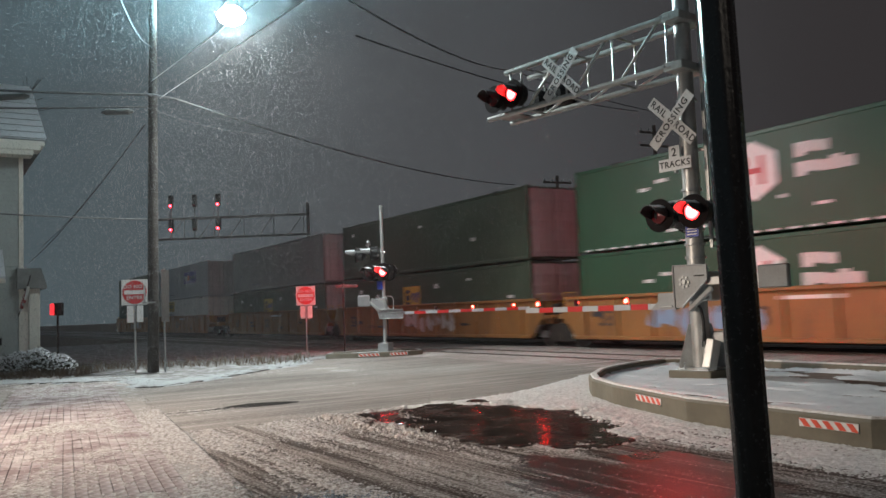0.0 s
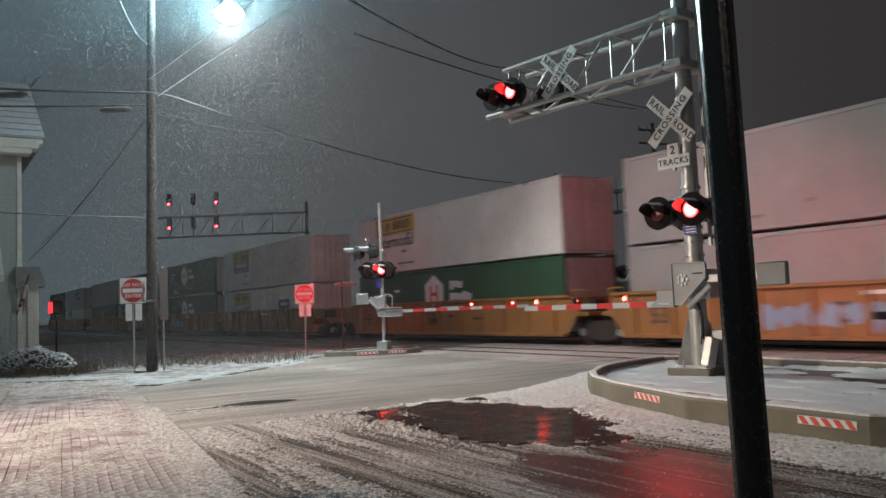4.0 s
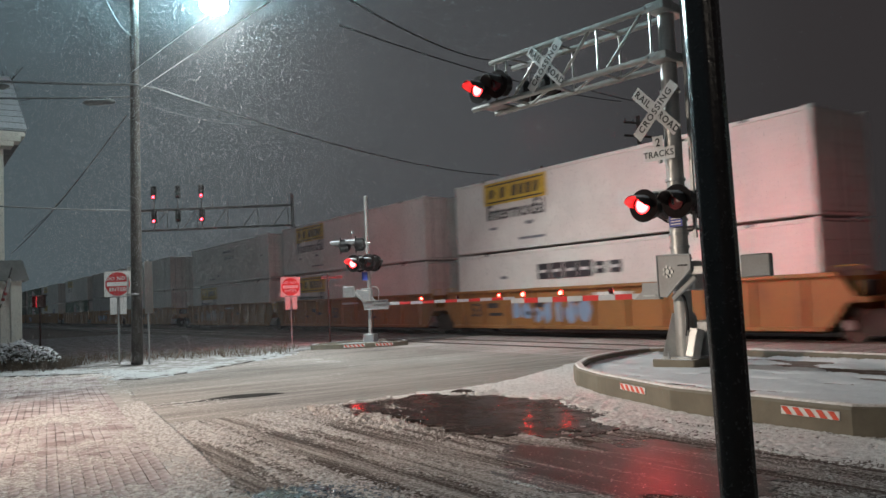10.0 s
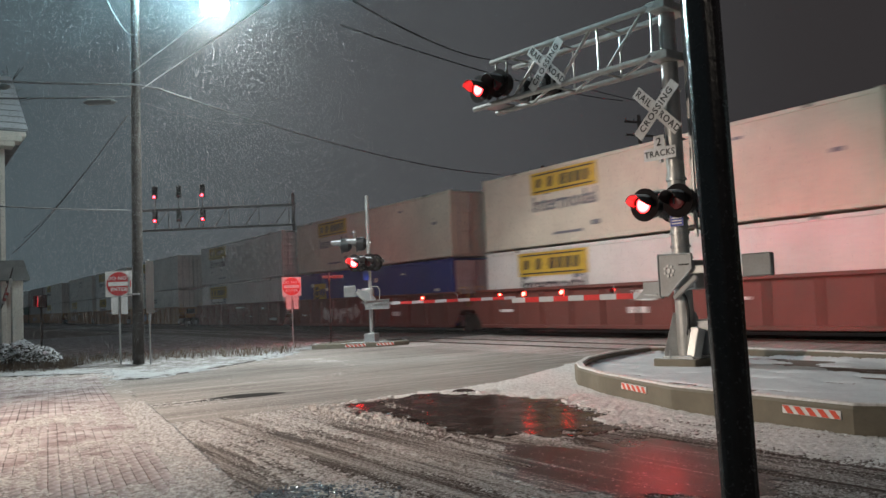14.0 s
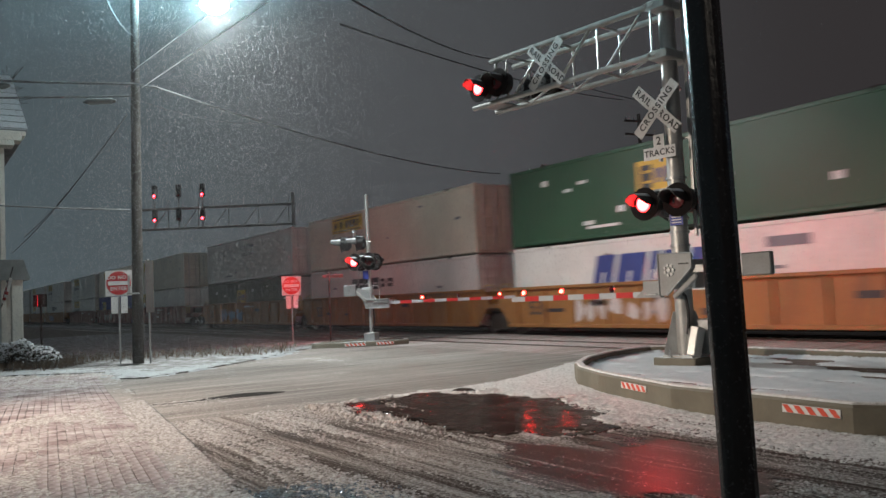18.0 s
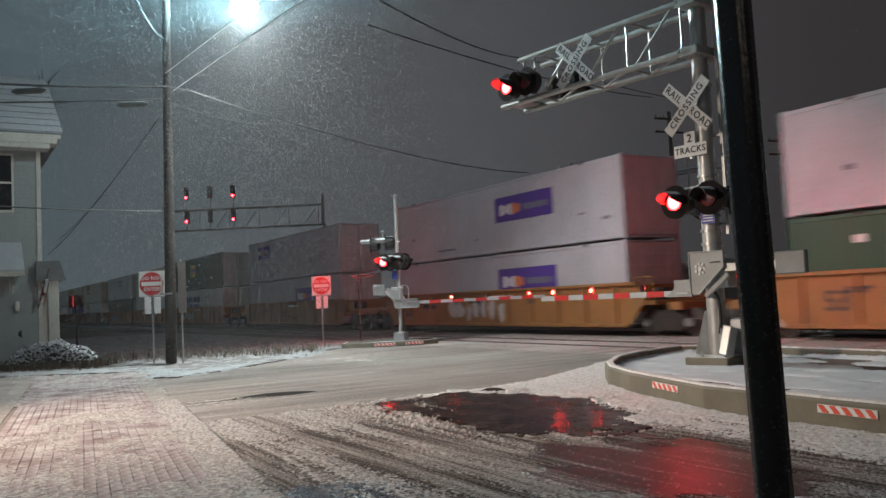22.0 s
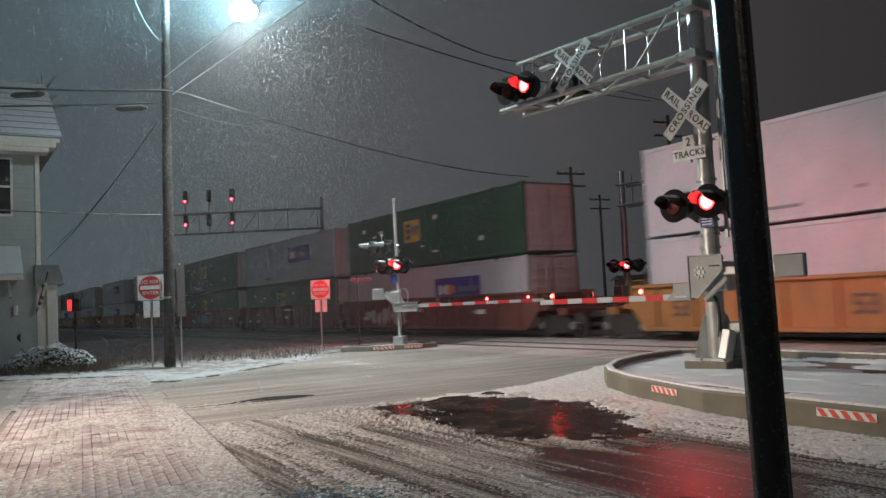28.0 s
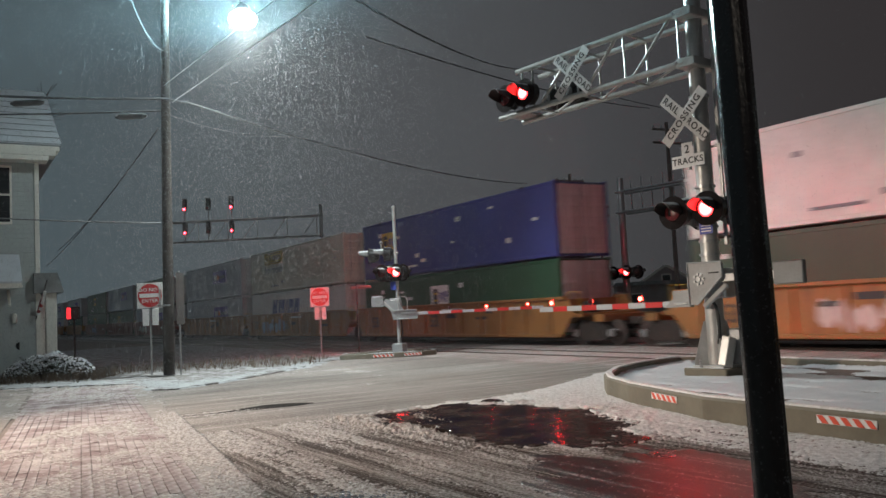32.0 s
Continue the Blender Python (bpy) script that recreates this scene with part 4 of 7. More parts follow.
def flasher(parent, at, first, lens_r=0.15, disc=0.305, name="signal_light", label="round black flasher with a hooded red lens"):
    """A hooded flasher on a black disc; front towards -y. first: when it first lights."""
    s = Shape()
    s.lathe([(lens_r + 0.012, -0.008), (lens_r + 0.012, 0.006), (disc, 0.004), (disc, -0.008), (lens_r + 0.012, -0.008)], 28, m=pose(0, 0, 0, 90))
    body = part(name, s, FLASHER_BLACK, parent, label, at, smooth=False)
    h = Shape()
    n = 14
    vs = []
    for ring_y, rr, drop in ((-0.005, lens_r + 0.045, -0.35), (-0.20, lens_r + 0.035, -0.10), (-0.36, lens_r + 0.025, 0.42)):
        for i in range(n + 1):
            a = math.pi * (1.0 - i / n) * (1 - drop * 0.5) + math.pi / 2 * (drop * 0.5)
            for k in (0, 0.012):
                vs.append((math.cos(a) * (rr - k), ring_y, math.sin(a) * (rr - k)))
    w = 2 * (n + 1)
    fs = []
    for j in range(2):
        for i in range(n):
            a, b = j * w + 2 * i, j * w + 2 * i + 2
            fs += [(a, b, b + w, a + w), (a + 1, a + 1 + w, b + 1 + w, b + 1)]
    for i in range(n):
        a = 2 * w + 2 * i
        fs.append((a, a + 2, a + 3, a + 1))
    h.add(vs, fs)
    part("hood", h, HOOD, body, "snow-capped black hood")
    hs = Shape().lathe([(lens_r + 0.09, 0.004), (lens_r + 0.09, 0.24), (lens_r * 0.8, 0.36), (0.0, 0.37)], 20, m=pose(0, 0, 0, -90))
    part("housing", hs, BLACK, body)
    k = lens_r / 0.15
    ln = Shape()
    cap = [(0.0, 0.178 * k), (lens_r * 0.6, 0.170 * k), (lens_r, 0.152 * k)]
    ln.lathe(cap, 24, 0, pose(0, 0, 0, 90))
    ln.lathe(cap, 24, 1, pose(0, 0, 0, 0, 0, 150) @ pose(0, 0, 0, 90))
    skirt = [(lens_r, 0.152 * k), (lens_r + 0.017, 0.098 * k)]
    ln.lathe(skirt, 24, 2, pose(0, 0, 0, 90))
    ln.lathe(skirt, 24, 2, pose(0, 0, 0, 0, 0, 150) @ pose(0, 0, 0, 90))
    ln.box((0.0, 0.0, 0.0), (0.29 * k, 0.29 * k, 0.12 * k), 0.01, mi=2)
    base = pose(0, 0.118 * k, 0)
    lens = part("lens", ln, [DIM_RED if first is None else LIT_RED, DIM_RED, BLACK], body, "red signal lens", base)
    if first is not None:
        MOVES.append((lens, flash_rows(base, first)))
    return body


RIGHT_ON = 0.495 - FLASH / 2  # the right-hand lamps light first
LEFT_ON = 0.495


def blade(parent, at, texts, spin, name):
    s = Shape().box((0, 0, 0), (1.22, 0.006, 0.225), 0.003)
    m = at @ pose(0, 0, 0, 0, spin, 0)
    b = part(name, s, SIGN_WHITE, parent, "white sign blade with black letters", m)
    for text, x in texts:
        letters("lettering", text, 0.125, SIGN_BLACK, b, pose(x, -0.006, 0), 1.18)
    return b


def crossbuck(parent, at):
    blade(parent, at @ pose(0, 0.012, 0), (("RAIL", -0.37), ("ROAD", 0.36)), 45, "crossbuck_blade")
    blade(parent, at, (("CROSSING", 0.0),), -45, "crossbuck_blade")
    part("bracket", Shape().box((0, 0.05, 0), (0.06, 0.08, 0.30), 0.005), GALV, parent, at=at)


MAST = Vector((4.57, 14.87, 0.17))
PSI = -50.0
mast = thing("cantilever_signal_mast", Matrix.Translation(MAST) @ pose(0, 0, 0, 0, 0, PSI), "tall galvanised crossing signal mast with a cantilever truss", "crossing signal")
part("foundation", Shape().box((0, 0, 0.06), (0.86, 0.86, 0.16), 0.02), CONCRETE, mast, "snow-edged concrete footing")
part("base_plate", Shape().box((0, 0, 0.155), (0.62, 0.62, 0.035), 0.006), ALU, mast)
part("mast_pole", Shape().tube((0, 0, 0.15), (0, 0, 7.45), 0.165, 0.145, 28), ALU, mast)
for k in range(4):
    m = pose(0, 0, 0, 0, 0, 45 + 90 * k)
    s = Shape().slab([(0.15, 0.17), (0.40, 0.17), (0.40, 0.24), (0.20, 0.95), (0.15, 0.95)], -0.012, 0.012)
    part("gusset", s, ALU, mast, at=m)
for k in range(4):
    a = radians(90 * k + 45)
    part("anchor_bolt", Shape().tube((0.36 * math.cos(a + .4), 0.36 * math.sin(a + .4), 0.14), (0.36 * math.cos(a + .4), 0.36 * math.sin(a + .4), 0.27), 0.022, n=8), GALV, mast)
part("junction_box", Shape().box((0.36, -0.25, 0.42), (0.16, 0.24, 0.52), 0.015, pose(0, 0, 0, -14, 6, 0)), ALU, mast, "pale hinged junction box")
part("junction_box", Shape().box((0.40, 0.10, 0.50), (0.30, 0.30, 0.62), 0.02), GALV, mast)
part("conduit", Shape().chain([(0.15, -0.16, 0.55), (0.21, -0.21, 0.75), (0.22, -0.22, 1.0), (0.17, -0.2, 1.22), (0.05, -0.2, 1.36)], 0.028, 8), RUBBER, mast, "black flexible conduit")
for z in (2.12, 2.36, 2.62, 3.35, 5.0):
    part("clamp_band", Shape().tube((0, 0, z), (0, 0, z + 0.045), 0.185, n=24), GALV, mast)
for x in (0.30, 0.62):
    part("ladder_rail", Shape().box((x, 0.10, 4.9), (0.035, 0.05, 5.2), 0.006), GALV, mast)
for k in range(16):
    part("ladder_rung", Shape().tube((0.30, 0.10, 2.5 + k * 0.30), (0.62, 0.10, 2.5 + k * 0.30), 0.012, n=6), GALV, mast)
for z in (2.5, 4.1, 5.6, 7.0):
    part("ladder_bracket", Shape().box((0.22, 0.10, z), (0.20, 0.04, 0.04), 0.004), GALV, mast)

TZ0, TZ1, TL = 5.62, 6.54, 4.88
TRUSS_X = (-0.10, -1.33, -2.54, -3.80)
for y in (-0.36, 0.36):
    part("bottom_chord", Shape().tube((0.0, y, TZ0), (-TL, y, TZ0), 0.062, n=14), ALU, mast)
    part("top_chord", Shape().tube((0.0, y, TZ1), (-TL + 0.60, y, TZ1), 0.062, n=14), ALU, mast)
    for k, x in enumerate(TRUSS_X):
        part("truss_post", Shape().tube((x, y, TZ0), (x, y, TZ1), 0.022, n=8), ALU, mast)
        if y < 0 and k < 3:
            part("truss_diagonal", Shape().tube((x - 0.14, y, TZ1), (TRUSS_X[k + 1] + 0.16, y, TZ0), 0.032, n=8), ALU, mast)
for x in TRUSS_X:
    part("truss_tie", Shape().tube((x, -0.36, TZ0), (x, 0.36, TZ0), 0.024, n=8), ALU, mast)
    part("truss_tie", Shape().tube((x, -0.36, TZ1), (x, 0.36, TZ1), 0.024, n=8), ALU, mast)
for x0, x1 in zip(TRUSS_X, TRUSS_X[1:]):
    part("truss_brace", Shape().tube((x0, -0.36, TZ0), (x1, 0.36, TZ0), 0.026, n=8), ALU, mast)
part("catwalk", Shape().box((-4.55, 0, TZ0 + 0.05), (0.6, 0.66, 0.035), 0.004), GALV, mast, "steel grating at the tip")
for z in (TZ0, TZ1):
    part("truss_collar", Shape().box((0.03, 0, z), (0.40, 0.82, 0.17), 0.02), ALU, mast)
    part("collar_bolt", Shape().tube((-0.12, -0.45, z), (-0.12, -0.50, z), 0.03, n=6), GALV, mast)
crossbuck(mast, pose(-0.16, -0.27, 4.66))
crossbuck(mast, pose(-2.62, -0.44, 6.08))
tp = part("tracks_sign", Shape().box((0, 0, 0), (0.68, 0.006, 0.225), 0.003), SIGN_WHITE, mast, "white plate lettered with black TRACKS", pose(-0.16, -0.24, 3.86))
letters("lettering", "TRACKS", 0.115, SIGN_BLACK, tp, pose(0, -0.006, 0), 1.1)
tp = part("number_sign", Shape().box((0, 0, 0), (0.23, 0.006, 0.25), 0.02), SIGN_WHITE, mast, "small white plate with a black 2", pose(-0.16, -0.243, 4.07))
letters("lettering", "2", 0.15, SIGN_BLACK, tp, pose(0, -0.006, 0))
part("sign_bracket", Shape().box((-0.16, -0.20, 3.9), (0.05, 0.08, 0.4), 0.004), GALV, mast)
part("blue_plate", Shape().box((0.10, -0.22, 2.60), (0.27, 0.006, 0.20), 0.004), SIGN_BLUE, mast, "blue emergency notice plate")
for k in range(3):
    part("notice_line", Shape().box((0.10, -0.2255, 2.65 - 0.05 * k), (0.20, 0.003, 0.018)), SIGN_WHITE, mast)
for x, first in ((-0.40, LEFT_ON), (0.30, RIGHT_ON)):
    flasher(mast, pose(x, -0.46, 2.93), first)
    flasher(mast, pose(x + 0.02, 0.40, 2.93, 0, 0, 180), RIGHT_ON if x < 0 else LEFT_ON)
    flasher(mast, pose(-4.42 if x < 0 else -3.84, -0.62, 5.95), first)
    flasher(mast, pose(-3.95 if x < 0 else -3.30, 0.55, 5.95, 0, 0, 180), RIGHT_ON if x < 0 else LEFT_ON)
part("crossarm", Shape().tube((-0.45, -0.24, 3.16), (0.36, -0.24, 3.16), 0.04, n=10).tube((0, 0, 3.16), (0, -0.30, 3.16), 0.05, n=10), ALU, mast, "snow-topped lamp crossarm")
part("crossarm", Shape().tube((-4.5, -0.42, 6.22), (-3.75, -0.42, 6.22), 0.035, n=10).tube((-4.12, -0.36, 5.62), (-4.12, -0.36, 6.54), 0.03, n=10), ALU, mast)

for x in (0.27, 0.43):
    rail = part("ladder_rail", Shape().box((x, 0.10, 4.75), (0.035, 0.05, 4.9), 0.006), ALU, mast, "perforated ladder rail")
    for k in range(16):
        part("hole", Shape().tube((x, 0.072, 2.5 + k * 0.30), (x, 0.078, 2.5 + k * 0.30), 0.010, n=6), BLACK, rail)
for k in range(16):
    part("rung", Shape().tube((0.27, 0.10, 2.5 + k * 0.30), (0.43, 0.10, 2.5 + k * 0.30), 0.011, n=6), GALV, mast)


def gate(at, length, label, mech_side, light_x, flip=1):
    """Mechanism and striped arm; the arm runs along -x."""
    gt = thing("crossing_gate", at, label, "crossing gate", "gates across the road")
    arm = Shape()
    n = int(round(length / 0.405))
    w = length / n
    part("arm_core", Shape().box((-length / 2 - 0.30, 0, 0), (length, 0.045, 0.085), 0.006), GALV, gt, "aluminium arm tube")
    for k in range(n):
        part("arm_stripe", Shape().box((-0.30 - (k + 0.5) * w, -0.0265, 0), (w - 0.012, 0.008, 0.105), 0.002).box((-0.30 - (k + 0.5) * w, 0.0265, 0), (w - 0.012, 0.008, 0.105), 0.002), STRIPE_RED if k % 2 else STRIPE_WHITE, gt)
    for x, first in light_x:
        lb = part("arm_light", Shape().box((0, 0, 0.035), (0.07, 0.06, 0.05), 0.01), BLACK, gt, "small red arm lamp", pose(-0.3 - x, 0, 0.05))
        part("guard", Shape().tube((0.05, 0, 0.0), (0.05, 0, 0.15), 0.008, n=6), GALV, lb)
        b = Shape()
        b.lathe([(0.0, 0.055), (0.04, 0.035), (0.055, 0.0)], 12, 0, pose(0, 0, 0, 90))
        b.lathe([(0.055, 0.0), (0.04, -0.035), (0.0, -0.055)], 12, 1, pose(0, 0, 0, 90))
        base = pose(0, 0, 0.075, 0, 0, 0 if flip > 0 else 180)
        bulb = part("lens", b, [LIT_ARM, DIM_RED], lb, "red arm lens", base)
        if first is not None:
            MOVES.append((bulb, flash_rows(base, first, 180, 3)))
    return gt


gate_at = Matrix.Translation(MAST) @ pose(0, 0, 0, 0, 0, PSI) @ pose(-0.12, -0.36, 1.28)
near_gate = gate(gate_at, 3.55, "red and white striped gate arm lowered beside the cantilever mast", 1, ((0.90, RIGHT_ON), (2.15, LEFT_ON), (3.20, None)))
mech = part("mechanism", Shape().slab([(-0.06, 0.72), (0.62, 0.70), (0.62, 0.44), (0.10, -0.03), (-0.06, -0.03)], -0.10, -0.07), CAST, near_gate, "cast aluminium gate bracket")
part("bracket_rim", Shape().chain([(-0.06, -0.11, -0.03), (-0.06, -0.11, 0.72), (0.62, -0.11, 0.70), (0.62, -0.11, 0.44), (0.10, -0.11, -0.03)], 0.016, 6), CAST, mech)
part("arm_clamp", Shape().slab([(-0.60, -0.06), (-0.42, 0.10), (-0.42, 0.24), (-0.06, 0.24), (-0.06, -0.06)], -0.09, 0.03), CAST, mech)
part("clamp_bolt", Shape().box((-0.25, -0.10, 0.0), (0.28, 0.03, 0.04), 0.008), GALV, mech)
part("crank_arm", Shape().box((0.42, -0.02, 0.12), (0.62, 0.07, 0.10), 0.02, pose(0, 0, 0, 0, -38, 0)), CAST, mech)
part("slot", Shape().box((0.46, -0.104, 0.52), (0.20, 0.012, 0.025)), BLACK, mech)
part("mechanism_case", Shape().box((0.34, 0.22, 0.33), (0.46, 0.34, 0.52), 0.03), GALV, near_gate)
st = Shape()
for k in range(7):
    a = 2 * math.pi * k / 7
    st.tube((0.16 + 0.09 * math.cos(a), -0.10, 0.42 + 0.09 * math.sin(a)), (0.16 + 0.09 * math.cos(a), -0.125, 0.42 + 0.09 * math.sin(a)), 0.026, n=8)
st.tube((0.16, -0.10, 0.42), (0.16, -0.13, 0.42), 0.04, n=14)
part("hub_bolts", st, GALV, near_gate)
part("counterweight_arm", Shape().box((1.10, -0.03, 0.42), (1.15, 0.05, 0.14), 0.01), ALU, near_gate)
part("counterweight", Shape().box((1.78, 0.0, 0.44), (0.52, 0.12, 0.38), 0.02), SPLICE, near_gate, "flat steel counterweight")
part("snow_cap", Shape().box((0.32, -0.03, 0.635), (0.56, 0.1, 0.03), 0.012), SNOW, near_gate)

# far gate on its own mast
FAR = Vector((-2.15, 28.97, 0.10))
fm = thing("gate_mast", Matrix.Translation(FAR) @ pose(0, 0, 0, 0, 0, -20), "slim galvanised gate mast with flashers and a bell", "crossing signal")
part("footing", Shape().box((0, 0, 0.16), (0.42, 0.42, 0.36), 0.03), GALV, fm, "steel junction base")
part("mast_pole", Shape().tube((0, 0, 0.3), (0, 0, 5.16), 0.065, n=16), ALU, fm)
part("cap", Shape().lathe([(0.075, 5.14), (0.075, 5.18), (0.0, 5.22)], 14), ALU, fm)
for x, first in ((-0.30, LEFT_ON), (0.26, RIGHT_ON)):
    flasher(fm, pose(x - 0.12, -0.30, 2.82, 0, 0, -8), first)
for x in (-0.42, 0.14):
    flasher(fm, pose(x, 0.24, 2.82, 0, 0, 172), RIGHT_ON if x < 0 else LEFT_ON)
part("crossarm", Shape().tube((-0.45, -0.12, 3.02), (0.2, -0.12, 3.02), 0.035, n=8), ALU, fm)
flasher(fm, pose(-0.98, -0.12, 3.48, 0, 0, -70), None, name="bell_light", label="unlit hooded lamp turned towards the side street")
flasher(fm, pose(-0.42, -0.05, 3.50, 0, 0, -70), None, name="bell_light", label="unlit hooded lamp turned towards the side street")
part("crossarm", Shape().tube((-1.0, -0.02, 3.52), (0.12, -0.02, 3.52), 0.04, n=8).tube((-0.55, 0, 3.5), (-0.55, 0, 3.95), 0.025, n=8), ALU, fm, "snow-topped lamp crossarm")
part("finial", Shape().lathe([(0.0, 3.88), (0.08, 3.90), (0.05, 3.97), (0.0, 4.0)], 10, m=pose(-0.55, 0, 0)), GALV, fm)
part("blue_plate", Shape().box((-0.10, -0.10, 2.36), (0.22, 0.006, 0.30), 0.004), SIGN_BLUE, fm)
part("cable", Shape().chain([(0.05, -0.05, 0.4), (0.16, -0.05, 0.7), (0.14, -0.05, 1.1), (0.06, -0.03, 1.3)], 0.018, 6), RUBBER, fm)
far_gate = gate(Matrix.Translation(FAR + Vector((0.05, -0.15, 1.36))) @ pose(0, 0, 0, 0, 0, 178), 4.45, "red and white striped gate arm lowered from the far mast", 1, ((1.18, LEFT_ON), (2.46, RIGHT_ON), (3.90, None)), flip=-1)
far_gate.matrix_world = Matrix.Translation(FAR + Vector((0.35, -0.14, 1.36))) @ pose(0, 0, 0, 0, 0, 180 + 0)
part("mechanism", Shape().slab([(-0.35, -0.16), (-0.35, 0.04), (0.1, 0.08), (0.25, 0.35), (0.75, 0.55), (0.85, 0.35), (0.6, 0.2), (0.5, -0.16)], -0.05, 0.25), CAST, far_gate, "cast gate mechanism")
cl = part("clamp_channel", Shape().box((0.08, 0.27, -0.02), (0.82, 0.03, 0.30), 0.008), CAST, far_gate, "cast clamp channel holding the arm")
for z in (-0.175, 0.135):
    part("channel_flange", Shape().box((0.08, 0.30, z), (0.84, 0.09, 0.022), 0.006), ALU, cl)
for x in (-0.30, -0.12, 0.08, 0.28, 0.44):
    part("clamp_bolt", Shape().tube((x, 0.285, -0.05), (x, 0.325, -0.05), 0.028, n=6), GALV, cl)
part("splice_bar", Shape().box((-0.02, 0.31, 0.03), (0.50, 0.03, 0.06), 0.01), GALV, cl)
part("crank_link", Shape().box((0.62, 0.30, 0.24), (0.50, 0.05, 0.10), 0.02, pose(0, 0, 0, 0, -44, 0)), ALU, far_gate)
part("guard_hoop", Shape().chain([(0.30, 0.32, 0.14), (0.32, 0.34, 0.48), (0.24, 0.34, 0.60), (0.06, 0.34, 0.60), (-0.02, 0.34, 0.48), (0.0, 0.32, 0.14)], 0.018, 6), ALU, far_gate, "bent steel guard hoop")
part("snow_cap", Shape().box((1.05, 0.0, 0.655), (0.40, 0.10, 0.03), 0.012), SNOW, far_gate)
part("snow_cap", Shape().box((0.42, 0.0, 0.54), (0.40, 0.36, 0.04), 0.016), SNOW, far_gate)
part("mechanism_case", Shape().box((0.42, 0.0, 0.32), (0.42, 0.42, 0.40), 0.04), GALV, far_gate)
part("counterweight", Shape().box((1.05, 0.0, 0.46), (0.42, 0.1, 0.36), 0.02), GALV, far_gate)

# ---- signs ----


def no_entry(place, turn, label):
    sg = thing("road_sign", Matrix.Translation(place) @ pose(0, 0, 0, 0, 0, turn), label, "road sign", "no-entry signs")
    part("post", Shape().box((0, 0.03, 1.25), (0.05, 0.03, 2.5), 0.005), GALV, sg)
    pl = part("plate", Shape().box((0, 0, 2.38), (0.76, 0.006, 0.76), 0.003), SIGN_WHITE, sg, "white square sign plate")
    part("disc", Shape().lathe([(0.0, 0.004), (0.35, 0.004), (0.35, 0.0)], 40, m=pose(0, -0.003, 2.38, 90)), SIGN_RED, sg, "red disc")
    part("bar", Shape().box((0, -0.009, 2.38), (0.60, 0.004, 0.12), 0.001), SIGN_WHITE, sg)
    letters("lettering", "DO NOT", 0.105, SIGN_WHITE, sg, pose(0, -0.009, 2.545), 1.1)
    letters("lettering", "ENTER", 0.105, SIGN_WHITE, sg, pose(0, -0.009, 2.215), 1.1)
    for x in (-0.13, 0.15):
        part("tab", Shape().box((x, 0.0, 1.73), (0.19, 0.006, 0.50), 0.003), SIGN_WHITE, sg, "narrow white plate below the sign")
    return sg


no_entry((-9.28, 24.6, 0.03), 8, "square white and red DO NOT ENTER sign on a steel post")
no_entry((-5.53, 32.7, -0.10), 10, "square DO NOT ENTER sign glowing red in the flashers' light")

sp = thing("sign_post", Matrix.Translation((-8.12, 23.8, 0.05)) @ pose(0, 0, 0, 0, 0, 80), "perforated steel post with a sign seen edge-on", "sign post")
part("post", Shape().box((0, 0, 1.5), (0.05, 0.04, 3.0), 0.005), GALV, sp)
part("plate", Shape().box((0.0, -0.03, 2.2), (0.46, 0.006, 1.5), 0.003), SIGN_BACK, sp)

sp = thing("street_sign", Matrix.Translation((-4.1, 33.2, -0.06)) @ pose(0, 0, 0, 0, 0, 15), "street-name sign on a thin post beside the tracks", "street sign")
part("post", Shape().tube((0, 0, 0), (0, 0, 2.75), 0.03, n=8), WOOD_POLE, sp)
for z, turn in ((2.66, 0), (2.52, 78)):
    bd = part("blade", Shape().box((0.16, 0, 0), (0.86, 0.02, 0.10), 0.003), SIGN_BACK, sp, "narrow street-name blade with snow on its edge", pose(0, 0, z, 0, 0, turn))
    part("snow_edge", Shape().box((0.16, 0, 0.058), (0.84, 0.03, 0.016), 0.005), SNOW, bd)
part("finial", Shape().lathe([(0.0, 2.84), (0.05, 2.80), (0.03, 2.74)], 8), SIGN_BACK, sp)

# ---- utility pole, street lamp and wires ----
POLE = Vector((-8.55, 24.04, 0.05))
up = thing("utility_pole", Matrix.Translation(POLE), "dark wooden utility pole carrying wires and a street lamp", "utility pole")
part("pole", Shape().tube((0, 0, 0), (0.15, 0, 12.4), 0.165, 0.115, 18), NEAR_POLE, up)
part("lamp_arm", Shape().chain([(0.1, 0, 11.25), (0.9, 0, 11.55), (1.8, 0, 11.5), (2.35, 0, 11.2), (2.5, -0.04, 10.95)], 0.016, 8), RUBBER, up, "curved steel lamp arm")
hd = part("lamp_head", Shape().lathe([(0.0, 0.26), (0.16, 0.22), (0.24, 0.10), (0.26, 0.02), (0.24, 0.0)], 20), GALV, up, "street lamp head", Matrix.Translation(STREET - POLE))
# the bowl is made larger than the lamp's own to draw its glare
part("lens", Shape().lathe([(0.25, 0.01), (0.38, -0.10), (0.42, -0.22), (0.36, -0.36), (0.20, -0.46), (0.0, -0.49)], 24), LIT_WHITE, hd, "oversized white lamp bowl standing for the glare").visible_shadow = False
part("marker_rod", Shape().box((-0.19, -0.1, 2.25), (0.05, 0.04, 0.55), 0.005), SIGN_WHITE, up, "white reflector strip on the pole")
part("bracket", Shape().box((-0.05, -0.15, 2.02), (0.36, 0.05, 0.05), 0.005), GALV, up)
part("crosspiece", Shape().box((0.1, 0, 11.6), (2.2, 0.1, 0.12), 0.01), NEAR_POLE, up)


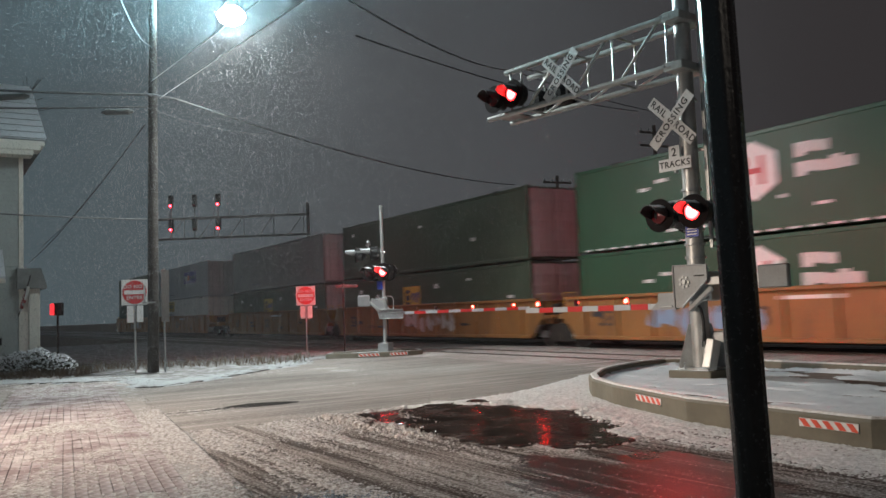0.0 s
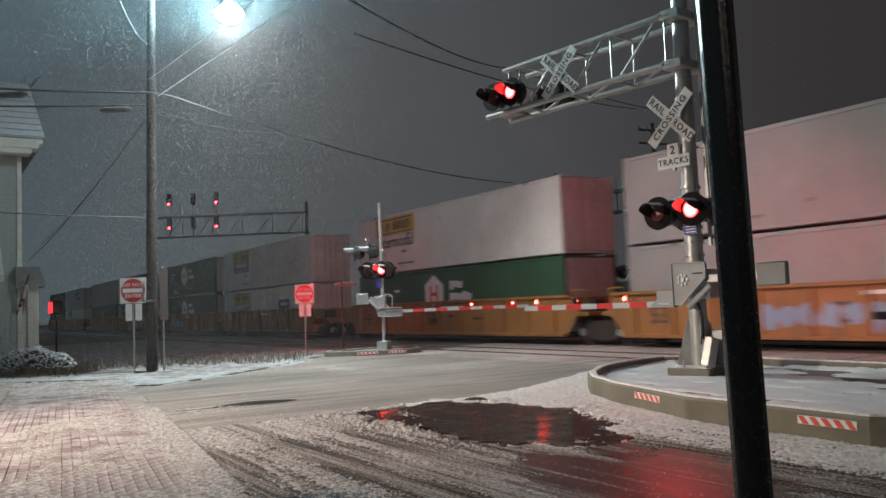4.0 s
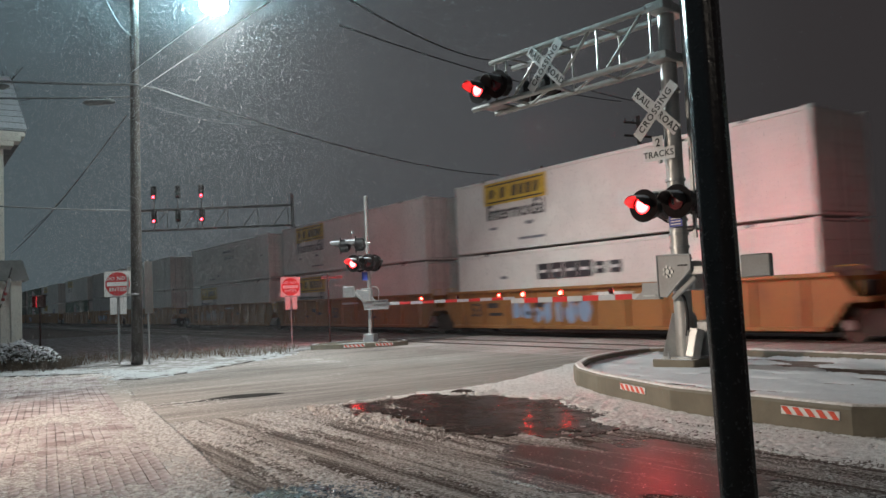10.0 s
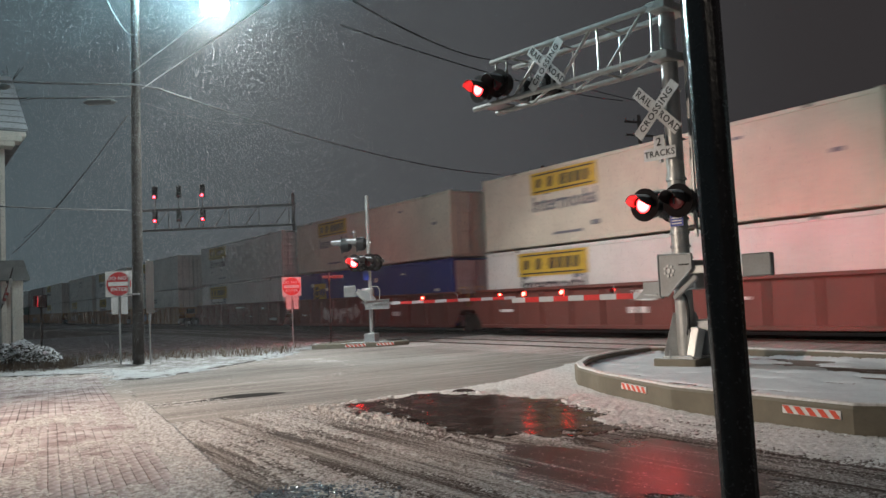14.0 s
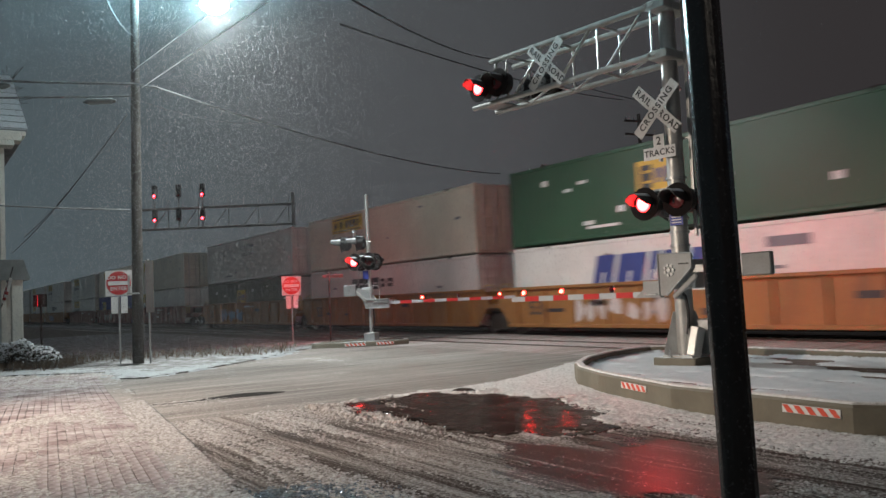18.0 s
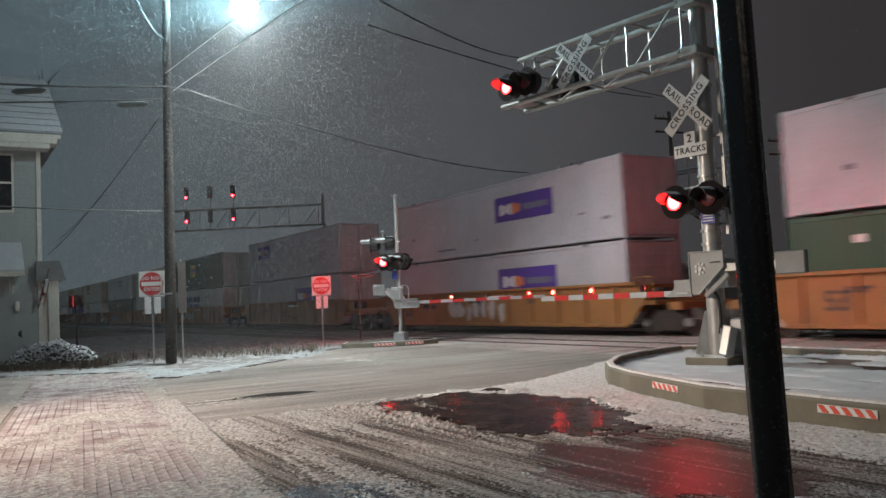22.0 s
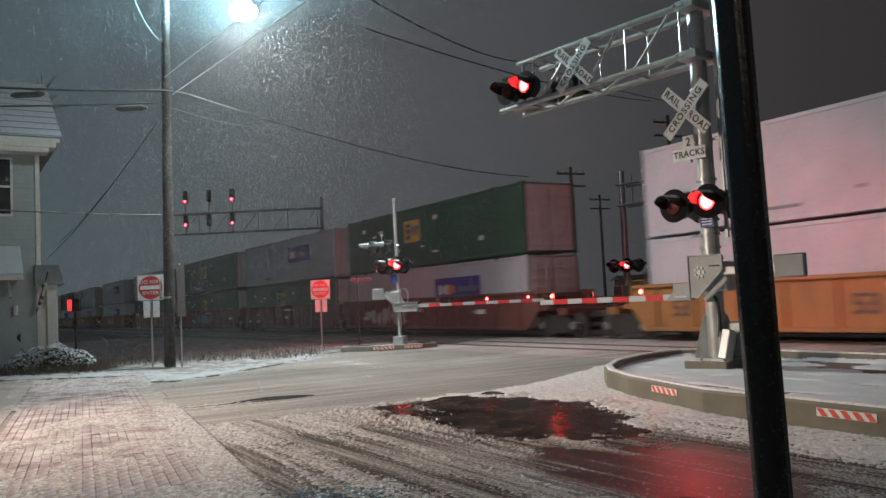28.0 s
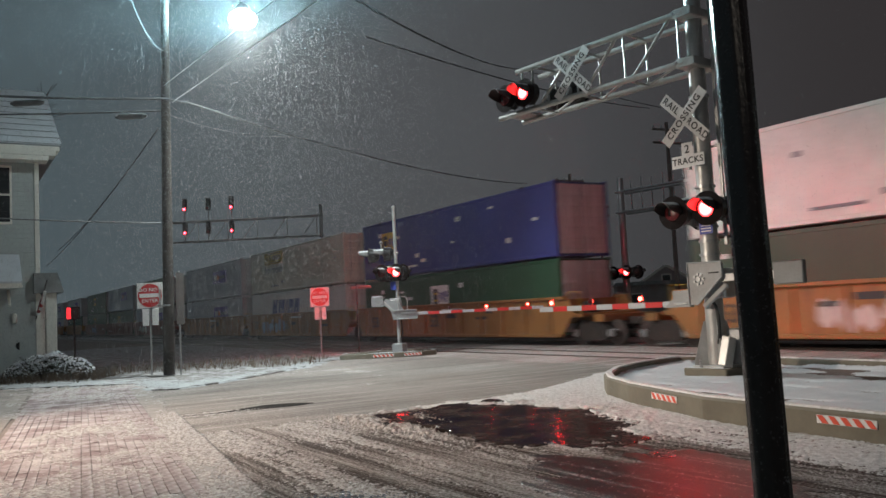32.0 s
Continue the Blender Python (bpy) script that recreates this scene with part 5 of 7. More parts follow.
def cable(name, p0, p1, sag, r, label, steps=18, mat=WIRE):
    p0, p1 = Vector(p0), Vector(p1)
    pts = [p0.lerp(p1, k / steps) + Vector((0, 0, -4 * sag * (k / steps) * (1 - k / steps))) for k in range(steps + 1)]
    return solid(name, Shape().chain(pts, r, 5), mat, label, "cable", smooth=True, group="overhead wires")


J = (-8.40, 23.85, 8.20)
cable("cable", (-15.5, 19.4, 7.80), J, 0.12, 0.034, "thick snow-crusted telephone cable strung from the pole")
cable("cable", (-15.5, 19.4, 7.05), (-8.55, 23.85, 7.84), 0.06, 0.026, "snow-crusted telephone cable below the first")
cable("cable", J, (-7.75, 23.9, 8.07), 0.01, 0.034, "thick snow-crusted telephone cable passing the pole", 6)
cable("cable", (-7.75, 23.9, 8.07), (4.71, 52.0, 9.24), 0.5, 0.028, "long frosted cable crossing over the road towards the tracks", 26)
cable("cable", (-8.50, 23.85, 7.80), (-5.6, 27.5, 7.68), 0.20, 0.009, "slack thin wire looped under the long cable", 14)
cable("cable", (-13.05, 20.00, 4.55), (-8.63, 23.85, 4.50), 0.05, 0.020, "thin pale service wire running to the pole")
cable("cable", (-8.43, 23.85, 8.60), (-2.12, 12.0, 6.62), 0.0, 0.007, "pale wire rising from the pole over the road", mat=RIME)
cable("cable", (-8.20, 23.85, 8.07), (-0.08, 11.0, 6.95), 0.0, 0.009, "pale wire rising from the pole over the road", mat=RIME)
cable("cable", (-8.95, 22.00, 11.6), (-8.43, 23.85, 9.66), 0.50, 0.014, "slack cable hanging down to the pole")
cable("cable", (-3.24, 26.00, 11.99), (5.90, 62.00, 19.55), 0.6, 0.04, "dark power line running over the tracks", mat=BARE_WIRE)
cable("cable", (5.90, 62.00, 19.55), (24.19, 80.00, 19.46), 0.4, 0.04, "dark power line running over the tracks", mat=BARE_WIRE)
cable("cable", (-3.94, 40.00, 15.27), (19.73, 80.00, 20.20), 0.6, 0.04, "faint dark power line over the tracks", mat=BARE_WIRE)
cable("cable", (-8.70, 24.00, 7.33), (-23.21, 46.00, 5.07), 0.3, 0.018, "dark guy wire slanting from the pole", mat=BARE_WIRE)
cable("cable", (-11.27, 30.00, 8.25), (-24.5, 50.00, 6.3), 0.3, 0.018, "dark guy wire slanting from the pole", mat=BARE_WIRE)
for nm, pc in (("splice_case", (-9.17, 23.20, 7.55)), ("splice_case", (-11.35, 21.60, 7.66))):
    s = Shape().tube((-0.34, 0, 0), (0.34, 0, 0), 0.085, n=12).tube((-0.46, 0, 0), (-0.34, 0, 0), 0.03, 0.08, 10).tube((0.34, 0, 0), (0.46, 0, 0), 0.08, 0.03, 10)
    solid(nm, s, SPLICE, "grey cable splice case hung on the wire with snow on top", "splice case", at=Matrix.Translation(pc), smooth=True)

# ---- black post beside the viewer ----
bp = thing("lamp_post", Matrix.Translation((1.168, 3.2, 0)) @ pose(0, 0, 0, 0, -0.88, 0), "glossy wet black iron lamp post", "lamp post")
s = Shape()
prof, n = [(0.0705, 0.0), (0.0705, 4.6)], 48
vs = []
for r, z in prof:
    for i in range(n):
        a = 2 * math.pi * i / n
        rr = r * (1 - 0.045 * (0.5 + 0.5 * math.cos(8 * a)) ** 4)
        vs.append((rr * math.cos(a), rr * math.sin(a), z))
s.add(vs, [(i, (i + 1) % n, n + (i + 1) % n, n + i) for i in range(n)])
part("shaft", s, POST_BLACK, bp)
part("base", Shape().lathe([(0.19, 0.0), (0.19, 0.10), (0.15, 0.16), (0.13, 0.40), (0.09, 0.46), (0.07, 0.50)], 24), POST_BLACK, bp, "flared iron base")
part("head", Shape().lathe([(0.07, 4.55), (0.12, 4.62), (0.05, 4.7), (0.18, 4.8), (0.22, 5.1), (0.12, 5.35), (0.0, 5.42)], 20), POST_BLACK, bp, "unlit iron lantern head")

# ---- the train ----
FRONT_A = -28.95                    # where the leading edge of a container with reach 0 stands at 0 s
FACE_B = 19.477                     # near face of the containers
CH, CW = 2.896, 2.59


def travel(reach, b=FACE_B, z=0.0):
    """Rows for something that rolls with the train."""
    return [(t, Matrix.Translation(plan(FRONT_A + reach - SPEED * t, b, z)) @ pose(0, 0, 0, 0, 0, TRACK)) for t in range(0, 33, 2)]


def wall_shape(length, height, pitch=0.31, depth=0.022):
    """A corrugated side: ribs stand up in x and z, facing -y."""
    s = Shape()
    n = int(length / pitch)
    p = length / n
    xs = []
    for k in range(n):
        x = k * p
        xs += [(x, 0), (x + p * 0.55, 0), (x + p * 0.66, depth), (x + p * 0.89, depth)]
    xs.append((length, 0))
    vs = [(x, y, 0.0) for x, y in xs] + [(x, y, height) for x, y in xs]
    m = len(xs)
    return s.add(vs, [(i, i + 1, m + i + 1, m + i) for i in range(m - 1)])


CONTAINERS = {}


def logo_yellow(root, x, z, s=1.0, word_mat=LOGO_GREY, pale=False):
    part("name_panel", Shape().box((x, -0.006, z), (3.75 * s, 0.012, 0.86 * s), 0.002), LOGO_YELLOW, root, "yellow name panel with dark lettering bars")
    for k, (dx, w, h) in enumerate(((-1.42, 0.30, 0.34), (-1.12, 0.10, 0.16), (-0.72, 0.30, 0.40), (-0.34, 0.10, 0.16), (0.02, 0.34, 0.40), (0.44, 0.32, 0.40), (0.86, 0.34, 0.40), (1.28, 0.30, 0.40), (1.62, 0.10, 0.16))):
        part("lettering_bar", Shape().slab([(x + (dx - w / 2 + 0.02) * s, z - h / 2 * s), (x + (dx + w / 2 - 0.04) * s, z - h / 2 * s), (x + (dx + w / 2 + 0.02) * s, z + h / 2 * s), (x + (dx - w / 2 + 0.08) * s, z + h / 2 * s)], -0.0165, -0.0125), LOGO_DARK, root)
    part("panel_line", Shape().box((x, -0.0145, z + 0.33 * s), (3.4 * s, 0.004, 0.05)), LOGO_DARK, root)
    part("panel_line", Shape().box((x, -0.0145, z - 0.33 * s), (3.4 * s, 0.004, 0.05)), LOGO_DARK, root)


def container(kind, length=16.15):
    """A corrugated freight container with its doors at the trailing end; built once for each kind."""
    key = (kind, length)
    paint_key, logos = {
        "jb": ("white", "panel"), "jb_cream": ("cream", "pale_panel"), "jb_plain": ("white", "grey_word"),
        "hub": ("green", "hexagon"), "emp": ("green", "square"), "emp_dark": ("olive", "square"), "emp_blue": ("blue", "square_left"),
        "emp_white": ("green", "white_square"), "slant": ("white", "slant"), "parcel": ("silver", "purple"), "parcel_mid": ("silver", "purple_mid"), "parcel_small": ("silver", "purple_small"),
        "carrier": ("white", "script"), "plain_grey": ("grey", "none"), "jb_sticker": ("white", "sticker"), "plain_green": ("olive", "none"), "plain_cream": ("cream", "none"),
    }[kind]
    paint = PAINT[paint_key]
    words = {"white": "white corrugated", "cream": "cream corrugated", "silver": "silver-grey corrugated", "grey": "grey corrugated", "green": "green corrugated", "olive": "dark green corrugated", "blue": "blue corrugated"}[paint_key]
    extra = {"panel": "with a yellow name panel", "pale_panel": "with a faded yellow name panel", "grey_word": "with faint grey lettering", "hexagon": "with a white hexagon mark", "square": "with a small yellow square mark", "square_left": "with a yellow square mark", "white_square": "with a white square mark", "slant": "with slanted navy lettering blocks", "purple": "with a purple name panel", "purple_mid": "with a purple name panel", "purple_small": "with a small purple name panel", "script": "with dark lettering blocks", "none": "without marks", "sticker": "with a blue sticker"}[logos]
    root = thing("freight_container", Matrix.Identity(4), "%s freight container %s" % (words, extra), "container", "containers on the train")
    L, H, W = length, CH, CW
    rail_h = 0.16
    door_paint = paint if paint_key in ("white", "cream") else PAINT["door"]
    part("near_wall", wall_shape(L - 0.3, H - 2 * rail_h), paint, root, at=pose(0.15, 0.012, rail_h), smooth=False)
    part("far_wall", wall_shape(L - 0.3, H - 2 * rail_h), paint, root, at=pose(L - 0.15, W - 0.012, rail_h, 0, 0, 180), smooth=False)
    part("roof", Shape().box((L / 2, W / 2, H - 0.075), (L - 0.1, W - 0.06, 0.05), 0.01), paint, root, smooth=False)
    part("floor_frame", Shape().box((L / 2, W / 2, 0.07), (L - 0.1, W - 0.5, 0.08), 0.01), paint, root, smooth=False)
    part("front_wall", Shape().box((0.05, W / 2, H / 2), (0.06, W - 0.2, H - 0.2), 0.0), paint, root, smooth=False)
    for y in (0.04, W - 0.04):
        part("top_rail", Shape().box((L / 2, y, H - rail_h / 2 - 0.02), (L - 0.02, 0.08, rail_h - 0.04), 0.012), paint, root, smooth=False)
        part("bottom_rail", Shape().box((L / 2, y, rail_h / 2 + 0.022), (L - 0.02, 0.08, rail_h - 0.044), 0.012), paint, root, smooth=False)
        for x in (0.09, L - 0.09):
            part("corner_post", Shape().box((x, y + (0.03 if y < 1 else -0.03), H / 2), (0.17, 0.15, H - 0.02), 0.015), paint, root, smooth=False)
        for x in (2.0, L - 2.0):
            part("corner_casting", Shape().box((x, y, H - 0.06), (0.18, 0.10, 0.12), 0.01), TRUCK, root, smooth=False)
    for k, y in enumerate((W * 0.26, W * 0.74)):
        dr = part("door", Shape().box((L - 0.05, y, H / 2), (0.05, W * 0.46, H - 0.26), 0.006), door_paint, root, smooth=False)
        for z in (0.35, 0.75, 1.15, 1.55, 1.95, 2.35):
            part("door_rib", Shape().box((L - 0.018, y, z), (0.05, W * 0.40, 0.13), 0.01), door_paint, dr, smooth=False)
        for dy in (-0.28, 0.28):
            part("lock_bar", Shape().tube((L + 0.03, y + dy, 0.12), (L + 0.03, y + dy, H - 0.12), 0.022, n=6), GALV, dr)
    # marks
    random.seed(len(kind) * 7)
    for k in range(5):
        part("data_mark", Shape().box((random.uniform(0.8, L - 0.8), 0.003, random.uniform(0.5, H - 0.5)), (random.uniform(0.2, 0.5), 0.012, random.uniform(0.06, 0.16)), 0.0), LOGO_WHITE if paint_key in ("green", "olive", "blue") else LOGO_GREY, root)
    part("data_mark", Shape().box((L * 0.30, 0.003, 0.42), (1.5, 0.012, 0.09)), LOGO_WHITE if paint_key in ("green", "olive", "blue") else LOGO_GREY, root)
    if logos in ("panel", "sticker"):
        logo_yellow(root, 3.9, 2.28)
        letters("lettering", "Intermodal", 0.56, LOGO_DARK, root, pose(3.9, 0.0, 1.50))
        if logos == "sticker":
            part("sticker", Shape().box((11.8, -0.004, 1.75), (1.9, 0.012, 0.62), 0.0), LOGO_NAVY, root, "blue sticker")
            part("sticker_bar", Shape().box((11.8, -0.0125, 1.75), (1.2, 0.004, 0.22)), LOGO_WHITE, root)
    elif logos == "pale_panel":
        logo_yellow(root, 4.7, 2.30, 0.92)
        letters("lettering", "Intermodal", 0.54, LOGO_GREY, root, pose(4.7, 0.0, 1.52))
    elif logos == "grey_word":
        for dx in (-1.0, -0.5, 0.0, 0.5, 1.0):
            part("lettering_bar", Shape().box((8.6 + dx, -0.003, 2.25), (0.34, 0.012, 0.20)), LOGO_GREY, root)
        letters("lettering", "Intermodal", 0.34, LOGO_GREY, root, pose(8.7, 0.0, 1.80))
    elif logos == "hexagon":
        hx = Shape().slab([(7.3 + 0.85 * math.cos(radians(60 * k + 30)), 1.75 + 0.85 * math.sin(radians(60 * k + 30))) for k in range(6)], -0.010, 0.004)
        part("hexagon_mark", hx, LOGO_WHITE, root, "white hexagon mark")
        for dx in (-0.26, 0.26):
            part("mark_bar", Shape().box((7.3 + dx, -0.0125, 1.75), (0.17, 0.004, 0.8)), LOGO_RED, root)
        part("mark_bar", Shape().box((7.3, -0.0125, 1.75), (0.4, 0.004, 0.15)), LOGO_RED, root)
        for dz, w in ((0.30, 1.1), (-0.22, 1.7)):
            for k in range(3 if dz > 0 else 5):
                part("lettering_bar", Shape().box((8.75 + k * 0.33, -0.003, 1.80 + dz + 0.04 * (k % 2)), (0.27, 0.012, 0.28 + 0.10 * (k % 3 == 0))), LOGO_WHITE, root)
        for k in range(26):
            part("seam_mark", Shape().box((0.5 + k * 0.61, -0.003, 0.07), (0.30, 0.010, 0.06)), LOGO_WHITE, root)
    elif logos in ("square", "square_left", "white_square"):
        x = {"square": 7.2, "square_left": 2.9, "white_square": 7.6}[logos]
        part("square_mark", Shape().box((x, -0.005, 1.75), (1.5, 0.012, 1.05), 0.0), LOGO_WHITE if logos == "white_square" else LOGO_YELLOW, root, "square mark with dark blocks")
        for bx, bw, bh, bz, mm in ((-0.36, 0.44, 0.74, 0, LOGO_DARK), (-0.30, 0.30, 0.08, 0.16, LOGO_YELLOW), (-0.30, 0.30, 0.08, -0.16, LOGO_YELLOW), (0.02, 0.10, 0.46, 0, LOGO_NAVY), (0.18, 0.10, 0.30, 0.06, LOGO_NAVY), (0.32, 0.10, 0.46, 0, LOGO_NAVY), (0.52, 0.12, 0.50, 0, LOGO_NAVY), (0.62, 0.10, 0.26, 0.10, LOGO_NAVY)):
            part("mark_block", Shape().box((x + bx, -0.0135 - (0.004 if mm is LOGO_YELLOW else 0), 1.75 + bz), (bw, 0.004, bh)), mm, root)
        for k in range(4):
            part("reflector_mark", Shape().box((2.0 + k * 3.7, -0.004, 0.9 if k % 2 else 2.2), (0.30, 0.012, 0.20)), LOGO_WHITE, root)
    elif logos == "slant":
        x0 = 4.2
        for w in (0.85, 1.15, 0.30, 0.85, 0.85):
            part("lettering_block", Shape().slab([(x0, 1.30), (x0 + w, 1.30), (x0 + w + 0.30, 2.34), (x0 + 0.30, 2.34)], -0.012, 0.004), LOGO_NAVY, root, "slanted navy lettering block")
            part("block_slot", Shape().slab([(x0 + w * 0.45, 1.30), (x0 + w * 0.45 + 0.10, 1.30), (x0 + w * 0.45 + 0.24, 1.78), (x0 + w * 0.45 + 0.14, 1.78)], -0.018, -0.0135), LOGO_WHITE, root)
            x0 += w + 0.20
        part("sign_patch", Shape().box((11.6, -0.004, 2.3), (1.3, 0.012, 0.28)), LOGO_GREY, root)
    elif logos == "purple_small":
        part("name_panel", Shape().box((3.3, -0.005, 2.05), (2.5, 0.012, 0.85), 0.0), LOGO_PURPLE, root, "small purple name panel")
        for dx, w, mm in ((-0.85, 0.40, LOGO_WHITE), (-0.38, 0.36, LOGO_ORANGE), (0.25, 0.40, LOGO_GREY), (0.78, 0.40, LOGO_GREY)):
            part("lettering_bar", Shape().box((3.3 + dx, -0.0135, 2.05), (w, 0.004, 0.30)), mm, root)
    elif logos in ("purple", "purple_mid"):
        x = 11.0 if logos == "purple" else 10.6
        part("name_panel", Shape().box((x, -0.005, 1.75), (3.7, 0.012, 1.0), 0.0), LOGO_PURPLE, root, "purple name panel")
        for k, (dx, w, h, mm) in enumerate(((-1.40, 0.26, 0.44, LOGO_WHITE), (-1.10, 0.22, 0.30, LOGO_WHITE), (-0.84, 0.22, 0.44, LOGO_WHITE), (-0.55, 0.26, 0.44, LOGO_ORANGE), (-0.27, 0.2, 0.30, LOGO_ORANGE), (0.25, 0.34, 0.24, LOGO_GREY), (0.68, 0.34, 0.24, LOGO_GREY), (1.10, 0.34, 0.24, LOGO_GREY), (1.48, 0.22, 0.24, LOGO_GREY))):
            part("lettering_bar", Shape().box((x + dx, -0.0135, 1.72), (w, 0.004, h)), mm, root)
    elif logos == "script":
        for k, w in enumerate((0.62, 0.62, 0.66, 0.66, 0.40, 0.52)):
            part("lettering_block", Shape().box((5.4 + k * 0.72, -0.004, 2.02), (w, 0.012, 0.56 if k < 4 else 0.40), 0.0), LOGO_DARK, root, "dark lettering block")
            part("block_slot", Shape().box((5.4 + k * 0.72, -0.0125, 2.02), (w * 0.5, 0.004, 0.10)), LOGO_WHITE, root)
        letters("lettering", "INTERMODAL", 0.50, LOGO_NAVY, root, pose(7.2, 0.0, 1.05), 1.2)
    return root


# reach of each stack's leading edge at 0 s, lower and upper container, paint of the car
STACKS = [
    (-71.4, "emp_dark", "emp_dark", "y"), (-52.8, "jb", "parcel", "y"), (-30.4, "emp_dark", "plain_grey", "y"), (-11.6, "emp_dark", "plain_green", "y"),
    (7.3, "hub", "hub", "y"), (25.75, "jb_sticker", "jb", "y"), (48.2, "hub", "jb", "y"), (67.5, "plain_grey", "plain_grey", "y"), (85.6, "jb", "jb", "y"),
    (108.1, "jb", "jb_plain", "y"), (126.6, "jb", "jb", "y"), (145.25, "carrier", "jb", "y"),
    (167.9, "jb", "jb", "b"), (186.4, "emp_blue", "jb_cream", "b"), (204.95, "jb", "jb_cream", "b"),
    (227.3, "emp_dark", "jb_plain", "y"), (246.0, "carrier", "jb_cream", "y"), (264.5, "slant", "emp", "y"),
    (287.65, "parcel", "parcel_small", "y"), (310.6, "parcel_mid", "parcel_mid", "y"), (332.9, "emp", "parcel_mid", "y"),
    (355.2, "emp", "emp", "b"), (373.8, "emp", "parcel_mid", "b"), (391.9, "parcel", "emp", "b"),
    (414.5, "parcel_mid", "parcel_mid", "y"), (433.0, "slant", "jb_cream", "y"), (451.7, "emp_white", "emp_blue", "y"),
    (474.1, "plain_green", "jb_plain", "y"), (492.7, "jb", "jb", "y"),
]
LEADS = {-71.4, -30.4, 7.3, 48.2, 108.1, 167.9, 227.3, 287.65, 310.6, 332.9, 355.2, 414.5, 474.1}
BASE_Z = 0.36
made = {}
for reach, lower, upper, paint in STACKS:
    for kind, z in ((lower, BASE_Z), (upper, BASE_Z + CH + 0.012)):
        length = 14.6 if reach == 67.5 else 16.15
        if (kind, length) not in made:
            made[kind, length] = container(kind, length)
            box = made[kind, length]
        else:
            box = copy_thing(made[kind, length], Matrix.Identity(4))
        rows = travel(reach, FACE_B, z)
        box.matrix_world = rows[0][1]
        MOVES.append((box, rows))

# well cars
WHEELS = []


def bogie(parent, x, paint):
    """A two-axle bogie with its centre at x."""
    bg = part("bogie", Shape().box((0, CW / 2, 0.72), (0.5, 1.9, 0.22), 0.03), TRUCK, parent, "grimy cast-steel bogie", pose(x, 0, 0), smooth=False)
    for y in (CW / 2 - 1.02, CW / 2 + 1.02):
        out = [(-1.18, 0.52), (-1.18, 0.34), (-0.82, 0.32), (-0.45, 0.20), (0.45, 0.20), (0.82, 0.32), (1.18, 0.34), (1.18, 0.52), (0.85, 0.60), (0.4, 0.86), (-0.4, 0.86), (-0.85, 0.60)]
        part("side_frame", Shape().slab(out, y - 0.07, y + 0.07), TRUCK, bg, smooth=False)
        for dx in (-0.9, 0.9):
            part("bearing_cap", Shape().tube((dx, y - 0.16, 0.46), (dx, y + 0.16, 0.46), 0.13, n=12), GALV, bg)
        for dx in (-0.16, 0.0, 0.16):
            part("spring", Shape().tube((dx, y, 0.26), (dx, y, 0.62), 0.06, n=8), WHEEL, bg)
    for dx in (-0.9, 0.9):
        w = Shape()
        for y in (-0.76, 0.76):
            w.lathe([(0.06, -0.07), (0.12, -0.06), (0.34, -0.03), (0.40, -0.065), (0.42, -0.06), (0.42, 0.05), (0.455, 0.06), (0.455, 0.08), (0.36, 0.08), (0.12, 0.07), (0.06, 0.07)], 22, m=pose(0, y, 0, 90 if y < 0 else -90))
        w.tube((0, -0.8, 0), (0, 0.8, 0), 0.075, n=10)
        for k in range(4):
            w.box((0.23 * math.cos(k * 1.57), -0.80, 0.23 * math.sin(k * 1.57)), (0.06, 0.02, 0.06), 0.0)
        base = pose(dx, CW / 2, 0.47)
        ob = part("wheelset", WHEEL_MESH.setdefault("w", w.mesh("wheelset", WHEEL, True)), None, bg, "worn steel wheelset", base)
        WHEELS.append((ob, base, x, parent))
    return bg


WHEEL_MESH = {}


